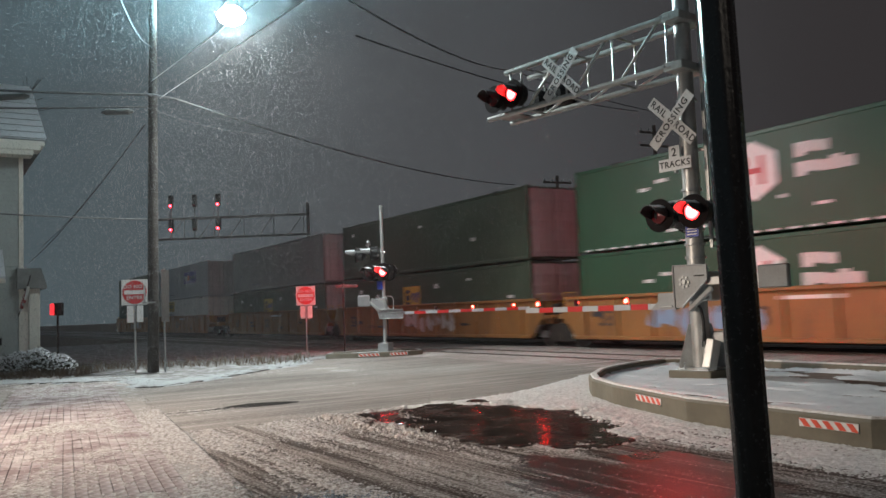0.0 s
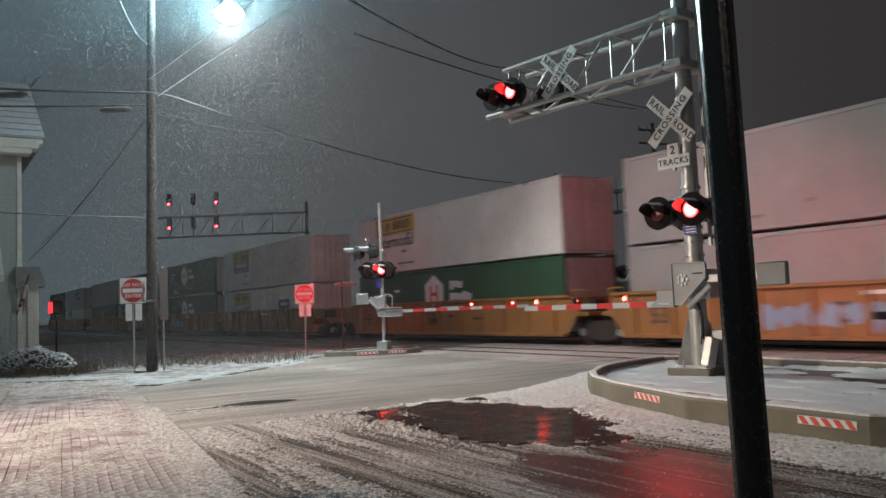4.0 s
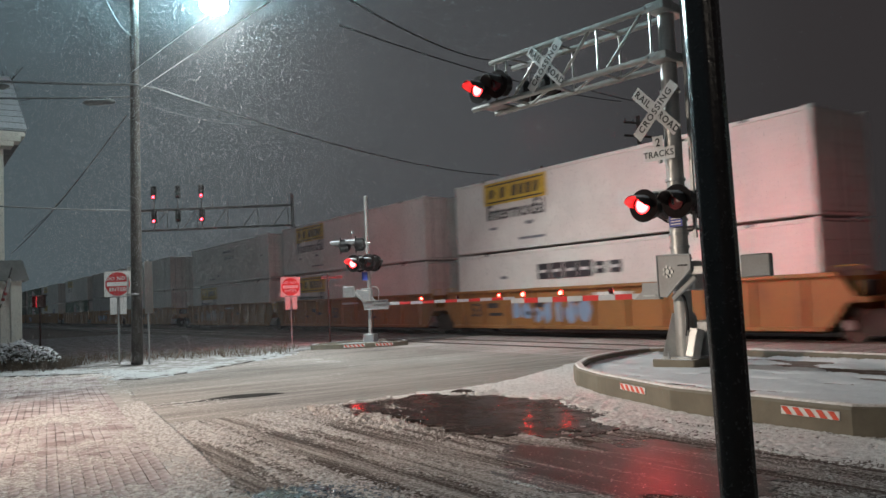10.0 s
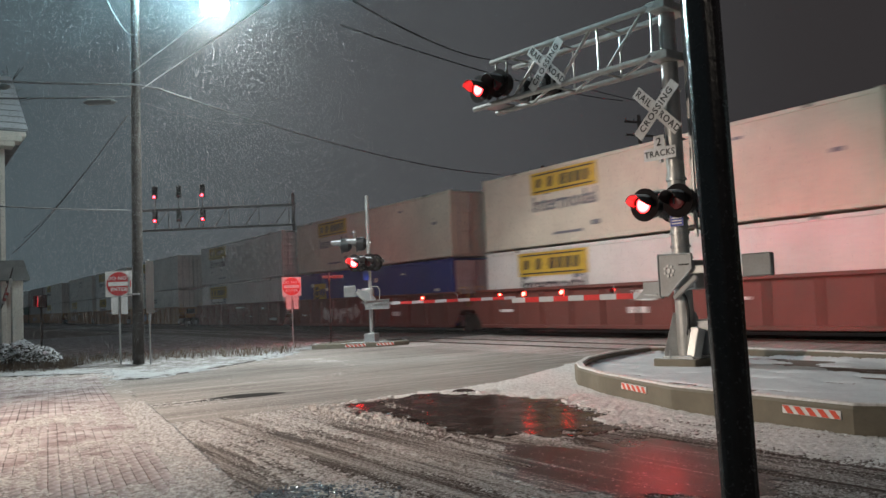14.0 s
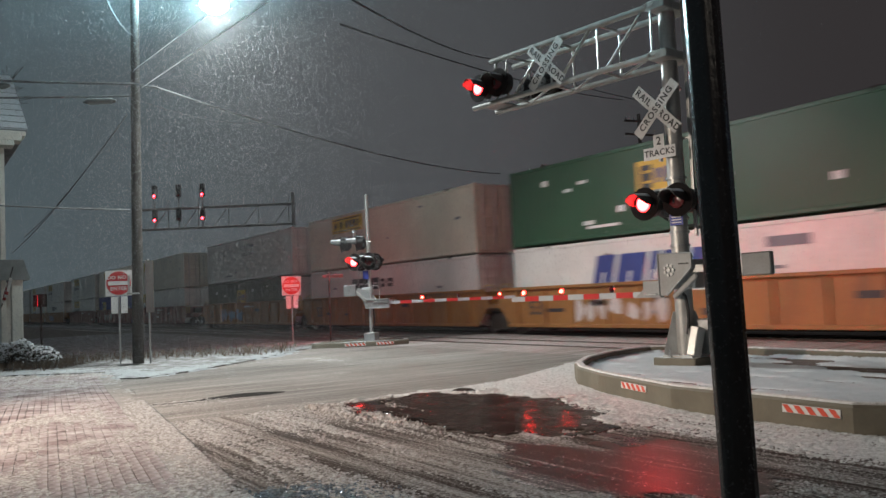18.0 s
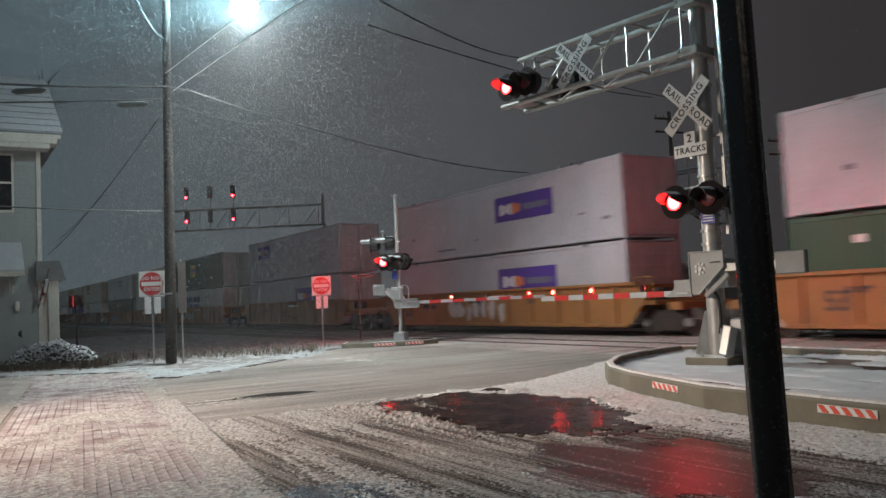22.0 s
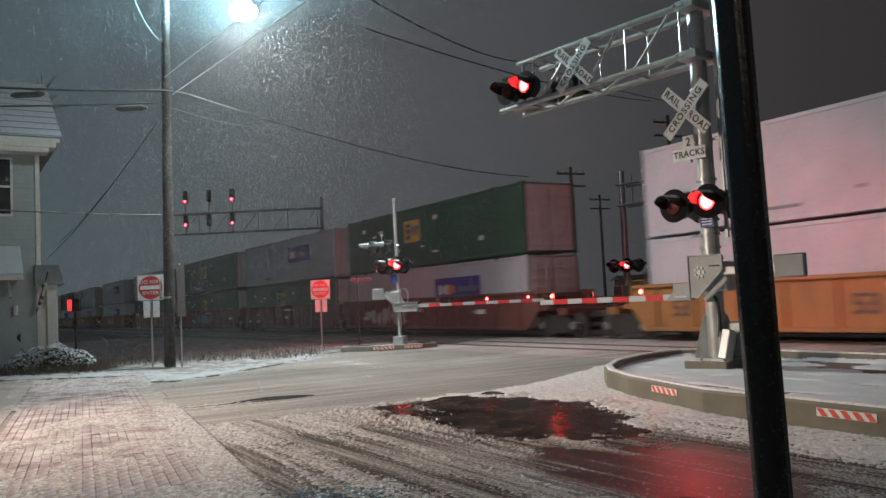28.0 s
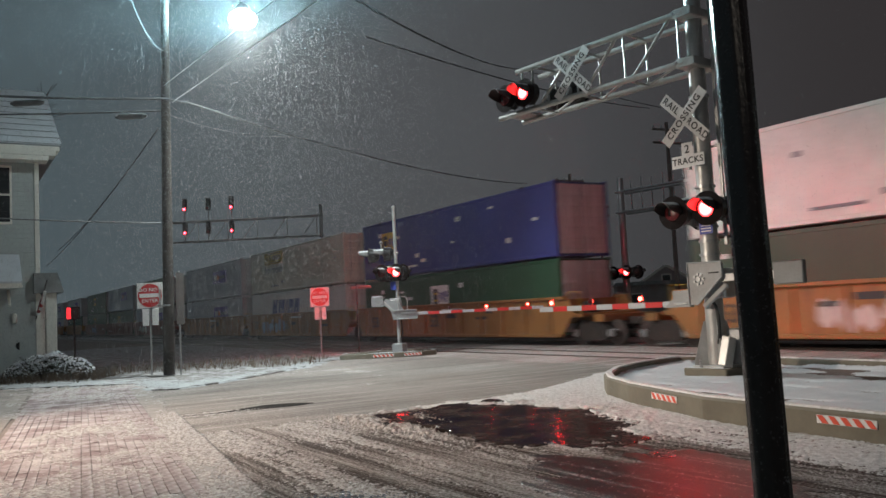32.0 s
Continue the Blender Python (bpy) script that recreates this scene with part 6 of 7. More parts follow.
def well_unit(car, x0, length, paint, first, last, seed):
    """One well: deep ribbed sides, end decks, platform and rails round the stack."""
    random.seed(seed)
    L = length
    mat = paint
    for y, face in ((-0.16, -1), (CW + 0.16, 1)):
        out = [(x0 - 0.55, 1.78), (x0 - 0.95, 1.15), (x0 - 0.70, 0.98), (x0 - 0.15, 0.34), (x0 + L + 0.15, 0.34), (x0 + L + 0.70, 0.98), (x0 + L + 0.95, 1.15), (x0 + L + 0.55, 1.78)]
        sd = part("well_side", Shape().slab(out, y - 0.02, y + 0.02), mat, car, smooth=False)
        part("top_chord", Shape().box((x0 + L / 2, y + face * 0.05, 1.74), (L + 1.1, 0.16, 0.11), 0.015), mat, sd, smooth=False)
        part("side_sill", Shape().box((x0 + L / 2, y + face * 0.05, 0.38), (L + 0.3, 0.16, 0.12), 0.015), mat, sd, smooth=False)
        for k in range(11):
            part("stiffener", Shape().box((x0 + 0.4 + k * (L - 0.8) / 10, y + face * 0.045, 1.05), (0.10, 0.09, 1.28), 0.01), mat, sd, smooth=False)
        if face < 0:
            for k in range(4):
                part("data_mark", Shape().box((x0 + random.uniform(1, L - 1), y - 0.026, random.uniform(0.7, 1.4)), (random.uniform(0.3, 0.9), 0.008, random.uniform(0.07, 0.2))), LOGO_WHITE if paint is BROWN_CAR else LOGO_DARK, sd)
            part("reflector_strip", Shape().box((x0 + L * 0.55, y - 0.026, 1.5), (1.9, 0.008, 0.10)), LOGO_WHITE, sd, "pale reflective strip")
            if paint is YELLOW_CAR:
                for nx_ in (1.4, 7.3):
                    letters("lettering", "53", 0.52, LOGO_DARK, sd, pose(x0 + nx_, y - 0.026, 1.0))
            if seed % 2 == 0:
                gx = x0 + random.uniform(0.15, 0.5) * L
                gm = GRAFFITI_WHITE if seed % 4 == 0 else GRAFFITI_BLUE
                for k in range(7):
                    c = (gx + k * 0.62, 0.95 + random.uniform(-0.1, 0.1))
                    n = 7
                    part("graffiti", Shape().slab([(c[0] + 0.33 * math.cos(2 * math.pi * i / n) * random.uniform(0.5, 1.25), c[1] + 0.42 * math.sin(2 * math.pi * i / n) * random.uniform(0.5, 1.25)) for i in range(n)], y - 0.030, y - 0.022), gm, sd, "sprayed graffiti shape")
    part("well_floor", Shape().box((x0 + L / 2, CW / 2, 0.30), (L, CW - 0.1, 0.08), 0.0), TRUCK, car, smooth=False)
    for x, s in ((x0 - 0.65, -1), (x0 + L + 0.65, 1)):
        part("end_deck", Shape().box((x, CW / 2, 1.10), (1.15, CW + 0.2, 0.14), 0.02), mat, car, smooth=False)
        part("bulkhead", Shape().box((x - s * 0.45, CW / 2, 1.25), (0.08, CW, 0.9), 0.01), mat, car, smooth=False)
        part("brake_gear", Shape().box((x + s * 0.1, CW / 2 - 0.5, 1.38), (0.35, 0.6, 0.40), 0.03), TRUCK, car, smooth=False)
        part("hand_rail", Shape().chain([(x - 0.3, 0.05, 1.15), (x - 0.3, 0.05, 1.95), (x + 0.3, 0.05, 1.95), (x + 0.3, 0.05, 1.15)], 0.018, 6), LOGO_YELLOW, car)


groups = []
for st in STACKS:
    if st[0] in LEADS:
        groups.append([])
    groups[-1].append(st)
for gi, grp in enumerate(groups):
    lead = grp[0][0]
    paint = YELLOW_CAR if grp[0][3] == "y" else BROWN_CAR
    tint = "orange-yellow" if grp[0][3] == "y" else "rusty brown"
    car = thing("well_car", Matrix.Identity(4), "%s %s well car with bogies between its units" % (tint, "articulated" if len(grp) > 1 else "single"), "rail car", "cars of the train")
    for ui, st in enumerate(grp):
        x0 = st[0] - lead
        length = 16.15
        well_unit(car, x0, length, paint, ui == 0, ui == len(grp) - 1, gi * 3 + ui)
        if ui == 0:
            bogie(car, x0 - 1.45, paint)
        nxt = (grp[ui + 1][0] - lead) if ui + 1 < len(grp) else None
        bogie(car, (x0 + length + nxt) / 2 if nxt is not None else x0 + length + 1.45, paint)
    end = grp[-1][0] - lead + 16.15
    for x in (-2.6, end + 2.6):
        part("coupler", Shape().box((x, CW / 2, 0.85), (1.3, 0.22, 0.26), 0.03), TRUCK, car, smooth=False)
        part("end_sill", Shape().box((x + (0.7 if x < 0 else -0.7), CW / 2, 0.98), (0.5, CW - 0.1, 0.26), 0.02), paint, car, smooth=False)
    rows = travel(lead)
    car.matrix_world = rows[0][1]
    MOVES.append((car, rows))
    for i, (ob, base, x, parent) in enumerate(WHEELS):
        if parent is car:
            reach = lead + x
            # the wheels turn while they pass the crossing
            t0, t1 = (FRONT_A + reach + 34) / SPEED, (FRONT_A + reach - 2) / SPEED
            f0, f1 = max(1, int(t0 * 30)), min(959, int(t1 * 30))
            if f1 - f0 > 4:
                rows = [(0.0, base)]
                for f in range(f0, f1 + 1):
                    rows.append((f / 30, base @ pose(0, 0, 0, 0, -(f - f0) * 66.0, 0)))
                rows.append((32.0, rows[-1][1]))
                MOVES.append((ob, rows))

# ---- shop building beside the crosswalk ----
bl = thing("shop_building", Matrix.Translation((-13.85, 27.0, 0.0)) @ pose(0, 0, 0, 0, 0, TRACK + 90), "pale clapboard building with a deep white eave", "building")
wall = part("wall", Shape().box((-5.0, 4.0, 3.7), (10.0, 8.0, 7.5), 0.0), CLAPBOARD, bl, "pale clapboard wall", smooth=False)
for k in range(46):
    part("board", Shape().box((-5.0, -0.012, 0.15 + k * 0.155), (10.0, 0.024, 0.153), 0.0, pose(0, 0, 0, -1.6)), CLAPBOARD, wall, smooth=False)
part("corner_board", Shape().box((-0.06, -0.035, 3.6), (0.14, 0.05, 7.2), 0.005), TRIM, bl)
roof = part("roof", Shape().slab([(-0.65, 7.50), (-0.65, 7.62), (4.0, 10.6), (8.65, 7.62), (8.65, 7.50)], -0.62, 10.5), SHINGLE, bl, "snowy grey shingle roof", pose(0, 0, 0, 0, 0, 90), smooth=False)
for k in range(9):
    part("shingle_course", Shape().box((-4.9, -0.42 + 0.48 * k, 7.80 + 0.3077 * k), (11.1, 0.50, 0.014), 0.0, pose(0, 0, 0, 32.7)), SHINGLE, roof, at=pose(0, 0, 0, 0, 0, -90), smooth=False)
for z, dx, h in ((7.36, 0.62, 0.20), (7.50, 0.74, 0.16), (7.17, 0.40, 0.16)):
    part("eave_moulding", Shape().box((-5.1 + dx - 0.1, -0.30, z), (10.1, 0.72, h), 0.02), TRIM, roof, at=pose(0, 0, 0, 0, 0, -90))
wi = part("window", Shape().box((-1.32, -0.03, 6.0), (1.05, 0.05, 1.95), 0.01), TRIM, bl, "dark sash window in a white frame")
for z in (6.47, 5.54):
    part("pane", Shape().box((-1.32, -0.060, z), (0.92, 0.012, 0.86), 0.0), DARK_GLASS, wi)
aw = part("awning", Shape().slab([(-1.12, 2.98), (-1.12, 3.04), (-0.02, 3.96), (-0.02, 2.98)], 0.62, 3.0), TRIM, bl, "small canopy over the door", pose(0, 0, 0, 0, 0, 90), smooth=False)
part("snow_cover", Shape().slab([(-1.15, 3.045), (-1.15, 3.10), (-0.02, 4.05), (-0.02, 3.965)], 0.60, 3.0), SNOW, aw, "snow lying on the canopy", smooth=False)
part("fascia", Shape().box((-1.8, -1.15, 2.94), (2.4, 0.05, 0.10), 0.01), TRIM, aw, at=pose(0, 0, 0, 0, 0, -90))
part("bracket", Shape().box((-0.95, -0.55, 2.6), (0.08, 0.9, 0.08), 0.01, pose(0, 0, 0, 35)), TRIM, aw, at=pose(0, 0, 0, 0, 0, -90))
dr = part("door", Shape().box((-1.85, -0.03, 1.25), (1.0, 0.06, 2.1), 0.01), TRIM, bl, "shaded white door under the canopy")
part("handle", Shape().tube((-1.5, -0.10, 1.2), (-1.5, -0.06, 1.2), 0.03, n=8), GALV, dr)
part("wall_lamp", Shape().box((-0.76, -0.09, 1.95), (0.14, 0.12, 0.32), 0.03), TRIM, bl, "small white lamp box")
pr = part("porch_roof", Shape().slab([(-0.2, 3.4), (0.50, 3.4), (0.68, 2.82), (0.68, 2.74), (-0.2, 2.74)], -0.3, 2.4), SHINGLE, bl, "snowy porch roof", smooth=False)
for dy in (0.0, 2.0):
    part("porch_post", Shape().box((0.32, dy, 1.38), (0.34, 0.3, 2.76), 0.03), TRIM, bl)
fl = thing("flag", Matrix.Translation((-13.95, 26.9, 2.2)), "small drooping flag on a wall-mounted staff", "flag")
part("staff", Shape().tube((0, 0, -0.35), (0.55, -0.3, 0.95), 0.018, n=8), WOOD_POLE, fl)
for k in range(5):
    part("cloth_fold", Shape().box((0.40 - 0.05 * k, -0.25 + 0.02 * k, 0.38 - 0.09 * k), (0.10, 0.03 + 0.01 * (k % 2), 0.46), 0.02, pose(0, 0, 0, 0, 14, 20 * (k % 2))), FLAG if k % 2 else LOGO_WHITE, fl)
mb = thing("mailbox", Matrix.Translation((-14.6, 26.75, 0.0)), "dark curved mailbox on a bracket by the door", "mailbox")
part("body", Shape().lathe([(0.0, -0.24), (0.17, -0.24), (0.17, 0.24), (0.0, 0.24)], 16, m=pose(0, 0, 1.05, 0, 90)), BLACK, mb)
part("post", Shape().tube((0, 0, 0), (0, 0, 0.95), 0.04, n=8), BLACK, mb)

# bush loaded with snow
BUSH_LEAF = material("snowy_bush_leaf", (0.05, 0.055, 0.035), 0.7, 0, 0.4, 9, 0.5, snow=1.25)
TWIG = material("dark_twig", (0.05, 0.038, 0.03), 0.85, 0, 0.3, 9, 0.4, snow=0.3)
random.seed(21)
bu = thing("bush", Matrix.Translation((-12.45, 24.75, 0.05)), "low rounded bush loaded with snow", "bush")
s, tw = Shape(), Shape()
for k in range(2200):
    a, q = random.uniform(0, 2 * math.pi), math.sqrt(random.random())
    x, y = 1.35 * q * math.cos(a), 0.75 * q * math.sin(a)
    top = 0.92 * math.sqrt(max(0.02, 1 - q * q * 0.92)) * (0.8 + 0.25 * noise.noise(Vector((x * 2, y * 2, 3))))
    z = top * random.uniform(0.55, 1.0)
    r = random.uniform(0.035, 0.085)
    m = pose(x, y, z, random.uniform(-60, 60), random.uniform(-60, 60), random.uniform(0, 360))
    s.add([m @ Vector(p) for p in ((-r, 0, 0), (0, -r * 0.5, 0.01), (r, 0, 0), (0, r * 0.5, 0.02), (0, 0, r * 0.4))], [(0, 1, 4), (1, 2, 4), (2, 3, 4), (3, 0, 4)])
for k in range(60):
    a = random.uniform(0, 2 * math.pi)
    tw.tube((0.3 * math.cos(a), 0.2 * math.sin(a), 0), (1.2 * math.cos(a) * random.random(), 0.65 * math.sin(a) * random.random(), random.uniform(0.4, 0.8)), 0.012, 0.006, 5, False)
part("foliage", s, BUSH_LEAF, bu, "snow-covered leaf clumps", smooth=False)
part("twig", tw, TWIG, bu)
sc = Shape()
random.seed(22)
for k in range(420):
    a, q = random.uniform(0, 2 * math.pi), math.sqrt(random.random())
    x, y = 1.3 * q * math.cos(a), 0.72 * q * math.sin(a)
    top = 0.92 * math.sqrt(max(0.02, 1 - q * q * 0.92)) * (0.8 + 0.25 * noise.noise(Vector((x * 2, y * 2, 3))))
    lump(sc, (x, y, top - 0.02), random.uniform(0.025, 0.065), 0.8, random.random())
tagged(part("snow_load", sc, SNOW, bu, "clumps of snow"), kind="stuff")

# dry grass along the verge
GRASS = material("dry_grass", (0.13, 0.095, 0.065), 0.9, 0, 0.4, 9, 0.3, snow=0.3)
random.seed(31)
s = Shape()
for k in range(3600):
    if k % 3:
        x, y = random.uniform(-26, -4.6), random.gauss(26.5, 1.4)
    else:
        x, y = random.uniform(-16, -10.3), random.gauss(24.0, 0.5)
    if x > -10.3 and y < 25.2:
        continue
    h = random.uniform(0.08, 0.32)
    dx, dy = random.uniform(-0.1, 0.1), random.uniform(-0.1, 0.1)
    s.add([(x - 0.012, y, 0.06), (x + 0.012, y, 0.06), (x + dx, y + dy, 0.06 + h)], [(0, 1, 2)])
solid("grass", s, GRASS, "dry brown grass poking through the snow", "grass", "stuff")

# ---- behind and far ----
rb = thing("pedestrian_signal", Matrix.Translation((-18.84, 40.0, -0.05)), "small signal box with a red light on a post", "signal")
part("post", Shape().tube((0, 0, 0), (0, 0, 2.1), 0.05, n=8), WOOD_POLE, rb)
part("case", Shape().box((0.05, 0.0, 2.3), (0.42, 0.2, 0.62), 0.03), WOOD_POLE, rb)
b = Shape().box((0, -0.015, 0), (0.20, 0.02, 0.55), 0.0, mi=0).box((0, 0.015, 0), (0.20, 0.02, 0.55), 0.0, mi=1)
base = pose(-0.20, -0.14, 2.3)
bx = part("lens", b, [glow("lit_box_lens", (1.0, 0.03, 0.04), 1.6), DIM_RED], rb, "red light panel", base)
MOVES.append((bx, flash_rows(base, RIGHT_ON, 180, 3)))

# steel is painted paler than its own colour to stand for the haze before it
BRIDGE = material("hazed_bridge_steel", (0.30, 0.29, 0.28), 0.8, 0.1, 0.3, 3, 0.2)
br = thing("signal_bridge", Matrix.Translation((-38.5, 110, 0)), "steel signal bridge over the far tracks with four red lights", "signal bridge")
for x in (-0.5, 20.5):
    for dy in (-0.6, 0.6):
        part("leg", Shape().box((x, dy, 8.2), (0.22, 0.22, 16.4), 0.02), BRIDGE, br, smooth=False)
for z in (12.2, 14.9):
    for dy in (-0.6, 0.6):
        part("chord", Shape().box((10.0, dy, z), (21.6, 0.14, 0.17), 0.02), BRIDGE, br, smooth=False)
for k in range(11):
    part("lattice", Shape().tube((k * 2.0, -0.6, 12.2), (k * 2.0 + (2.0 if k % 2 else 0.0), -0.6, 14.9), 0.05, n=6), BRIDGE, br)
    part("rail_post", Shape().tube((k * 2.0, -0.6, 14.9), (k * 2.0, -0.6, 16.0), 0.03, n=6), BRIDGE, br)
for x, lit in ((2.35, 1), (5.5, 0), (8.65, 1)):
    for z in (16.6, 13.4):
        hd = part("signal_head", Shape().box((x, -0.9, z + 0.55), (0.66, 0.5, 1.7), 0.08), BLACK, br, smooth=False)
        part("stem", Shape().tube((x, -0.9, 12.2), (x, -0.9, z), 0.07, n=6), BRIDGE, hd)
        part("lens", Shape().lathe([(0.0, 0.10), (0.16, 0.08), (0.19, 0.0)], 14, m=pose(0, 0, 0, 90)), LIT_SIGNAL if lit else DIM_RED, hd, "red signal lens", pose(x, -1.18, z - 0.05))

# the gate across the tracks
OPP = Vector((7.35, 36.0, 0.0))
om = thing("cantilever_signal_mast", Matrix.Translation(OPP) @ pose(0, 0, 0, 0, 0, 130), "signal mast with a truss across the tracks", "crossing signal")
part("mast_pole", Shape().tube((0, 0, 0), (0, 0, 6.9), 0.16, 0.14, 18), GALV, om)
part("foundation", Shape().box((0, 0, 0.06), (0.8, 0.8, 0.14), 0.02), CONCRETE, om)
for y in (-0.36, 0.36):
    for z in (5.35, 6.25):
        part("chord", Shape().tube((0, y, z), (-4.9, y, z), 0.055, n=8), GALV, om)
    for k in range(5):
        part("truss_post", Shape().tube((-0.3 - k * 1.1, y, 5.35), (-0.3 - k * 1.1, y, 6.25), 0.03, n=6), GALV, om)
        part("handrail_post", Shape().tube((-0.3 - k * 1.1, y, 6.25), (-0.3 - k * 1.1, y, 6.75), 0.02, n=6), GALV, om)
for x, first in ((-0.36, LEFT_ON), (0.36, RIGHT_ON)):
    flasher(om, pose(x, 0.40, 2.75, 0, 0, 180), RIGHT_ON if x < 0 else LEFT_ON)
    flasher(om, pose(x, -0.40, 2.75), first)
part("gate_case", Shape().box((0.1, 0.3, 1.5), (0.5, 0.5, 0.8), 0.04), GALV, om)
part("cabinet", Shape().box((0.3, 0.6, 0.55), (0.6, 0.6, 1.1), 0.03), GALV, om)

# a paler copy of the pole wood; distance haze is put into its colour
FAR_WOOD = material("hazed_far_pole", (0.20, 0.175, 0.155), 0.9, 0, 0.3, 5, 0.3)
for px, py, hh in ((8.6, 60.0, 11.0), (22.0, 55.0, 11.5), (14.6, 55.0, 13.4), (14.5, 82.0, 11.5)):
    p = thing("utility_pole", Matrix.Translation((px, py, -0.05)), "distant dark wooden utility pole with crossarms", "utility pole", "poles beyond the tracks")
    part("pole", Shape().tube((0, 0, 0), (0, 0, hh), 0.17, 0.12, 10), FAR_WOOD, p)
    for z in (hh - 0.5, hh - 1.4):
        part("crossarm", Shape().box((0, 0, z), (2.4, 0.12, 0.14), 0.01, pose(0, 0, 0, 0, 0, 25)), FAR_WOOD, p)
    for dx in (-1.0, -0.4, 0.4, 1.0):
        part("insulator", Shape().tube((dx, dx * 0.46, hh - 0.44), (dx, dx * 0.46, hh - 0.25), 0.05, n=6), GALV, p)

hs = thing("house", Matrix.Translation((19.2, 76.0, -0.05)) @ pose(0, 0, 0, 0, 0, -8), "distant dim house with a lit gable trim", "house")
part("wall", Shape().box((0, 3, 1.4), (9.0, 6.0, 2.9), 0.0), DARK_HOUSE, hs, smooth=False)
part("gable", Shape().slab([(-2.6, 2.85), (2.6, 2.85), (0, 4.5)], -0.06, 5.9), DARK_HOUSE, hs, smooth=False)
for sx in (-1, 1):
    part("gable_trim", Shape().box((sx * 1.4, -0.12, 3.72), (3.2, 0.14, 0.22), 0.01, pose(0, 0, 0, 0, sx * 32.5, 0)), TRIM, hs)
part("roof", Shape().slab([(-4.9, 2.86), (4.9, 2.86), (4.6, 3.2), (-4.6, 3.2)], -0.4, 6.4), SHINGLE, hs, smooth=False)
wn_ = part("window", Shape().box((0, -0.08, 3.35), (0.9, 0.05, 0.9), 0.01), TRIM, hs)
part("pane", Shape().box((0, -0.115, 3.35), (0.7, 0.02, 0.7)), DARK_GLASS, wn_)
for x in (-2.8, 2.8):
    wn_ = part("window", Shape().box((x, -0.03, 1.5), (1.1, 0.05, 1.3), 0.01), TRIM, hs)
    part("pane", Shape().box((x, -0.065, 1.5), (0.9, 0.02, 1.1)), DARK_GLASS, wn_)

yl = thing("yard_lamp", Matrix.Translation((30.8, 60.0, -0.05)), "distant greenish yard lamp on a pole", "street lamp")
part("pole", Shape().tube((0, 0, 0), (0, 0, 7.3), 0.10, 0.08, 8), GALV, yl)
part("lens", Shape().lathe([(0.0, 7.0), (0.17, 7.05), (0.22, 7.2), (0.0, 7.35)], 12), LIT_GREEN, yl, "glowing lamp bowl")

# bare trees behind the tracks
BARK = material("bare_bark", (0.045, 0.038, 0.034), 0.9, 0, 0.3, 6, 0.4)


def bare_tree(place, height, seed, label):
    random.seed(seed)
    tr = thing("tree", Matrix.Translation(place), label, "tree", "bare trees beyond the tracks")
    trunk, crown = Shape(), Shape()
    trunk.tube((0, 0, 0), (0.2, 0.1, height * 0.45), height * 0.022, height * 0.014, 8, False)

    def grow(p, d, length, r, depth):
        q = p + d * length
        crown.tube(p, q, r, r * 0.6, 4 if depth < 2 else 5, False)
        if depth == 0:
            return
        for k in range(3 if depth > 1 else 4):
            nd = (d + Vector((random.uniform(-0.8, 0.8), random.uniform(-0.8, 0.8), random.uniform(-0.2, 0.6)))).normalized()
            grow(p.lerp(q, random.uniform(0.5, 1.0)), nd, length * random.uniform(0.55, 0.8), r * 0.55, depth - 1)

    for k in range(5):
        d = Vector((random.uniform(-0.7, 0.7), random.uniform(-0.7, 0.7), 1)).normalized()
        grow(Vector((0.1, 0.05, height * random.uniform(0.25, 0.45))), d, height * 0.26, height * 0.012, 4)
    part("trunk", trunk, BARK, tr)
    part("crown", crown, BARK, tr, "bare branching crown", smooth=False)
    return tr


bare_tree((-21.5, 33.0, -0.05), 15, 7, "tall bare tree behind the shop")

# ---- falling snow ----
rng = np.random.default_rng(5)


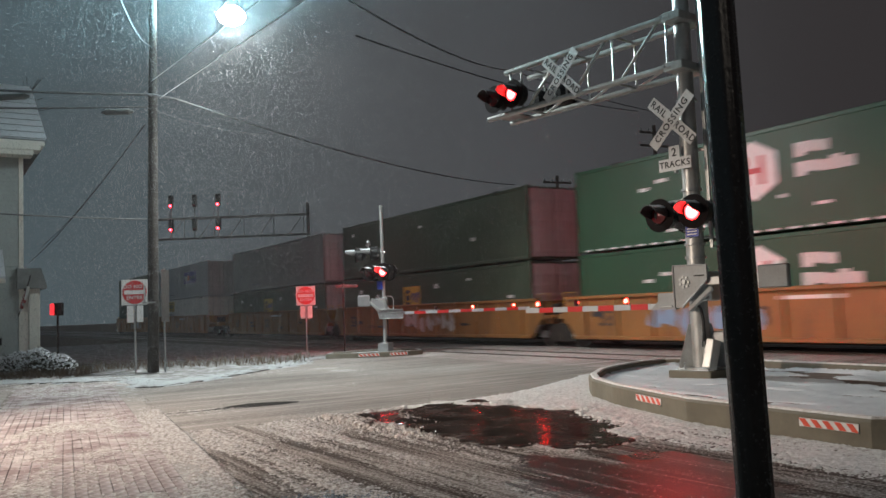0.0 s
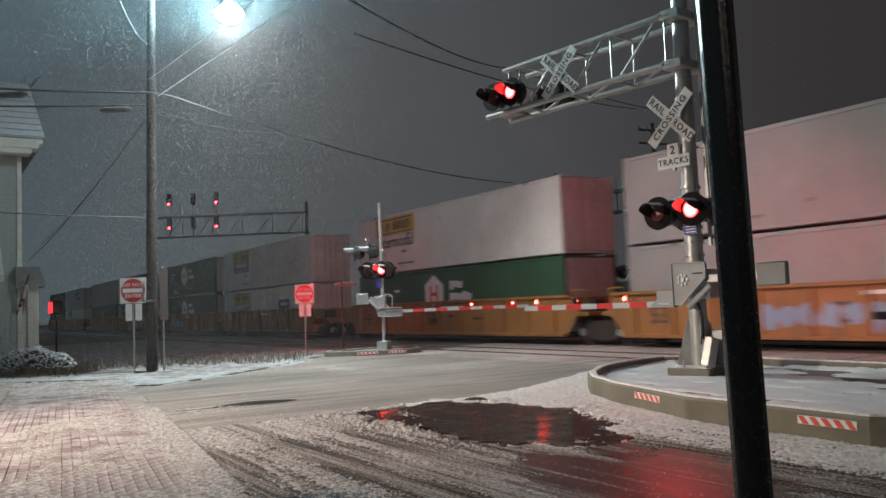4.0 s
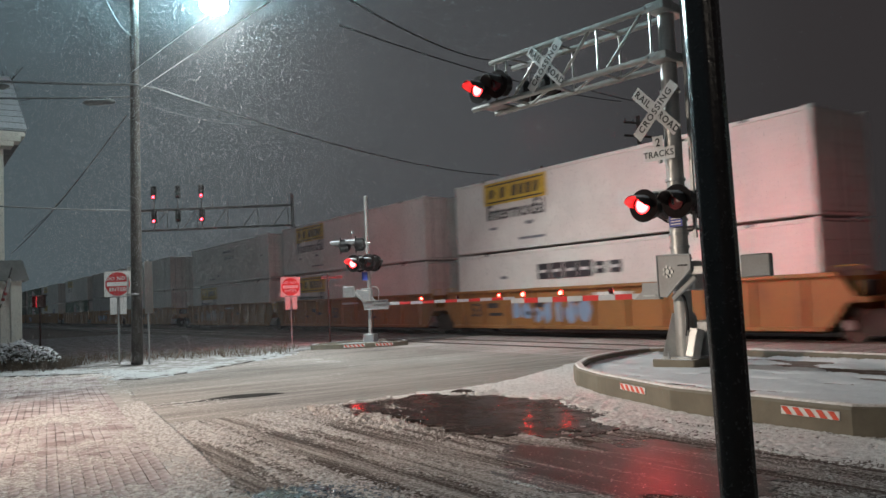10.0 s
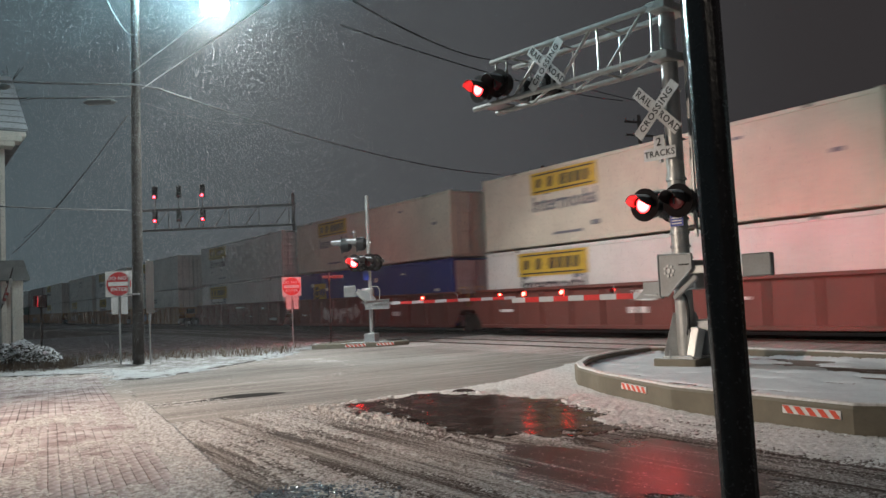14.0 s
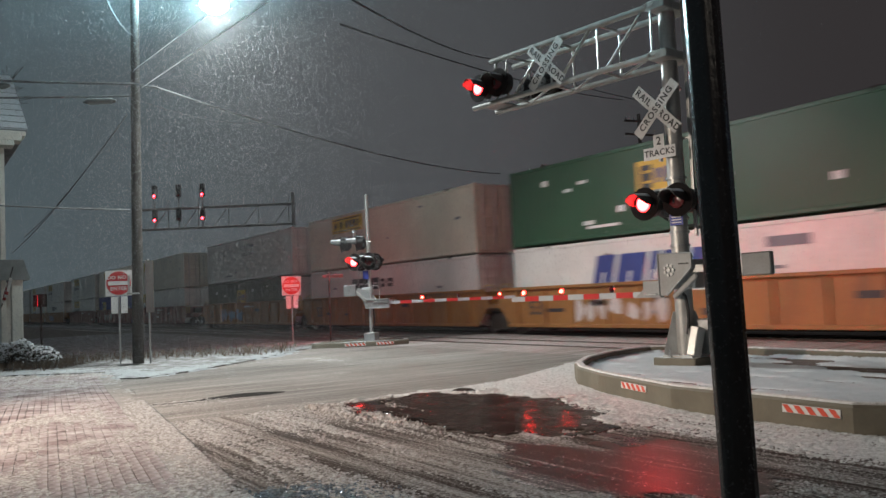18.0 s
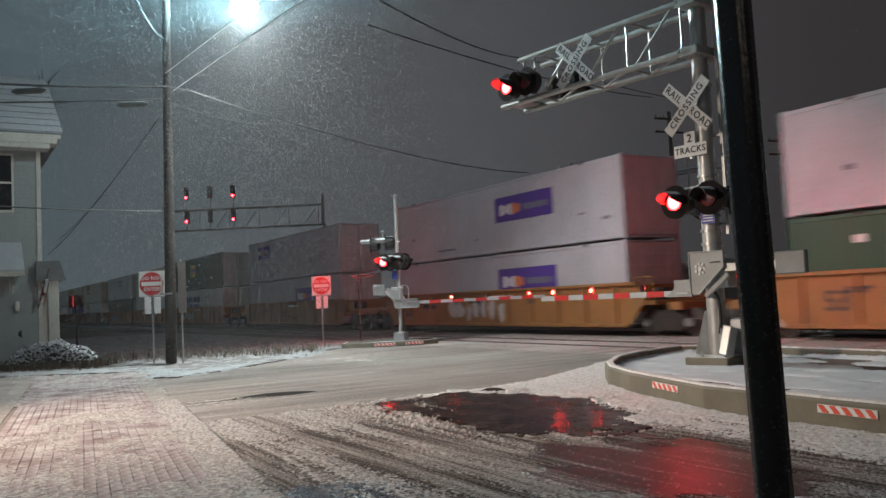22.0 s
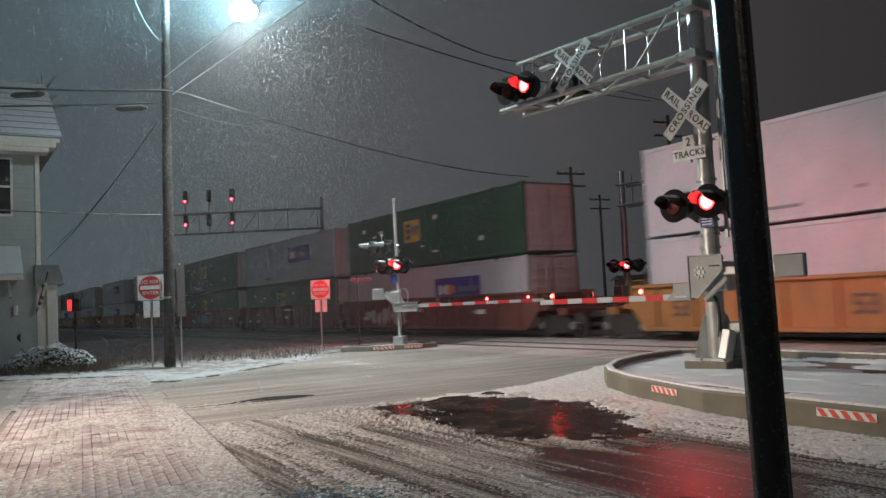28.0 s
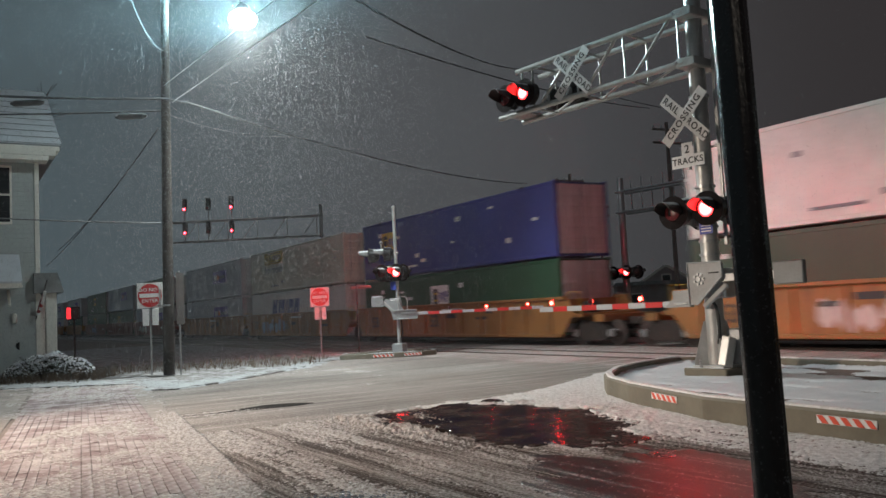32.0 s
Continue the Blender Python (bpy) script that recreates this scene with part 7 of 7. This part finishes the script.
def snowfall(count, height, size, centre=None, spread=0.0, box=None, clear=9.5, mat=FLAKE):
    """A body of flakes that falls as one; each is a sliver, drawn out along its fall, of snow too thin to hide what is behind it."""
    if box:
        x0, x1, y0, y1 = box
        c = np.stack([rng.uniform(x0, x1, count), rng.uniform(y0, y1, count), rng.uniform(0, height, count)], 1)
    else:
        r = spread * np.sqrt(-2 * np.log(rng.uniform(0.02, 1.0, count)))
        a = rng.uniform(0, 2 * np.pi, count)
        c = np.stack([centre[0] + r * np.cos(a), centre[1] + r * np.sin(a), rng.uniform(0, height, count)], 1)
    c = c[c[:, 0] * N.x + c[:, 1] * N.y < 18.8]
    c = c[np.hypot(c[:, 0], c[:, 1]) > clear]
    c = c[np.abs(c[:, 0]) < 0.66 * c[:, 1] + 2.0]
    count = len(c)
    e1 = rng.normal(size=(count, 3)) * 0.22 + np.array([0.15, 0.0, -1.0])
    e1 /= np.linalg.norm(e1, axis=1)[:, None]
    e2 = np.cross(e1, rng.normal(size=(count, 3)))
    e2 /= np.linalg.norm(e2, axis=1)[:, None]
    k = rng.uniform(0.6, 1.4, count)[:, None]
    long, wide = e1 * k * size[0] / 2, e2 * k * size[1]
    v = np.stack([c + long, c - long + wide, c - long - wide], 1).reshape(-1, 3)
    me = bpy.data.meshes.new("snowfall")
    me.vertices.add(count * 3)
    me.vertices.foreach_set("co", v.astype(np.float32).ravel())
    me.loops.add(count * 3)
    me.loops.foreach_set("vertex_index", np.arange(count * 3, dtype=np.int32))
    me.polygons.add(count)
    me.polygons.foreach_set("loop_start", np.arange(0, count * 3, 3, dtype=np.int32))
    me.materials.append(mat)
    me.update(calc_edges=True)
    return tagged(new("snowfall", me), "fine snow drifting down through the lamplight", "snowfall", "falling snow", "stuff")


# flakes crowd round the lamp to build its halo; the wide boxes thicken haze
LAMP_XY = (STREET.x, STREET.y - 2.0)
for drift, fall, wind in (
    (snowfall(170000, 22.0, (0.040, 0.0026), LAMP_XY, 2.6, mat=FLAKE_SHARP), 0.24, 0.05),
    (snowfall(540000, 24.0, (0.040, 0.0028), LAMP_XY, 5.0), 0.28, 0.02),
    (snowfall(520000, 24.0, (0.045, 0.0030), box=(-26, 10, 18, 31)), 0.28, 0.0),
    (snowfall(90000, 13.0, (0.060, 0.0040), box=(-36, 4, 27, 52)), 0.10, 0.05),
    (snowfall(6000, 28.0, (0.010, 0.0016), box=(-9, 9, 4, 12), clear=4.5, mat=FLAKE_SHARP), 0.50, 0.03),
):
    MOVES.append((drift, [(t, pose(wind * (t - 16), 0, -fall * t)) for t in range(0, 33, 4)]))

# ---- bricks of the crosswalk, last ----
random.seed(41)
brick = Shape().box((0, 0, 0), (0.2048, 0.0995, 0.03), 0.004).mesh("brick", BRICK)
rest = Shape()
BW, BL = 0.106, 0.206
cells = []
for i in range(int(2.2 / BW)):
    for j in range(int(19.4 / BL)):
        u = -3.9 + (j + (0.5 if i % 2 else 0.0)) * BL
        cells.append((abs(u - 1.0), u, (i + 0.5) * BW))
cells.sort()
for n_, (_, u, v) in enumerate(cells):
    p = along(u, v, 0.006 + random.uniform(-0.003, 0.003))
    turn = pose(0, 0, 0, random.uniform(-1, 1), random.uniform(-1, 1), CW_TURN + random.uniform(-1, 1))
    if n_ < 300:
        part("brick", brick, None, crosswalk, at=Matrix.Translation(p) @ turn)
    else:
        rest.box(p, (0.2048, 0.0995, 0.03), 0.004, turn)
tagged(part("bricks", rest, BRICK, crosswalk, "rows of worn paving bricks under thin snow", smooth=False), kind="stuff")


def motions():
    """Everything that moves, keyed from the clip's start to its end."""
    for ob, rows in MOVES:
        walk(ob, rows)


motions()
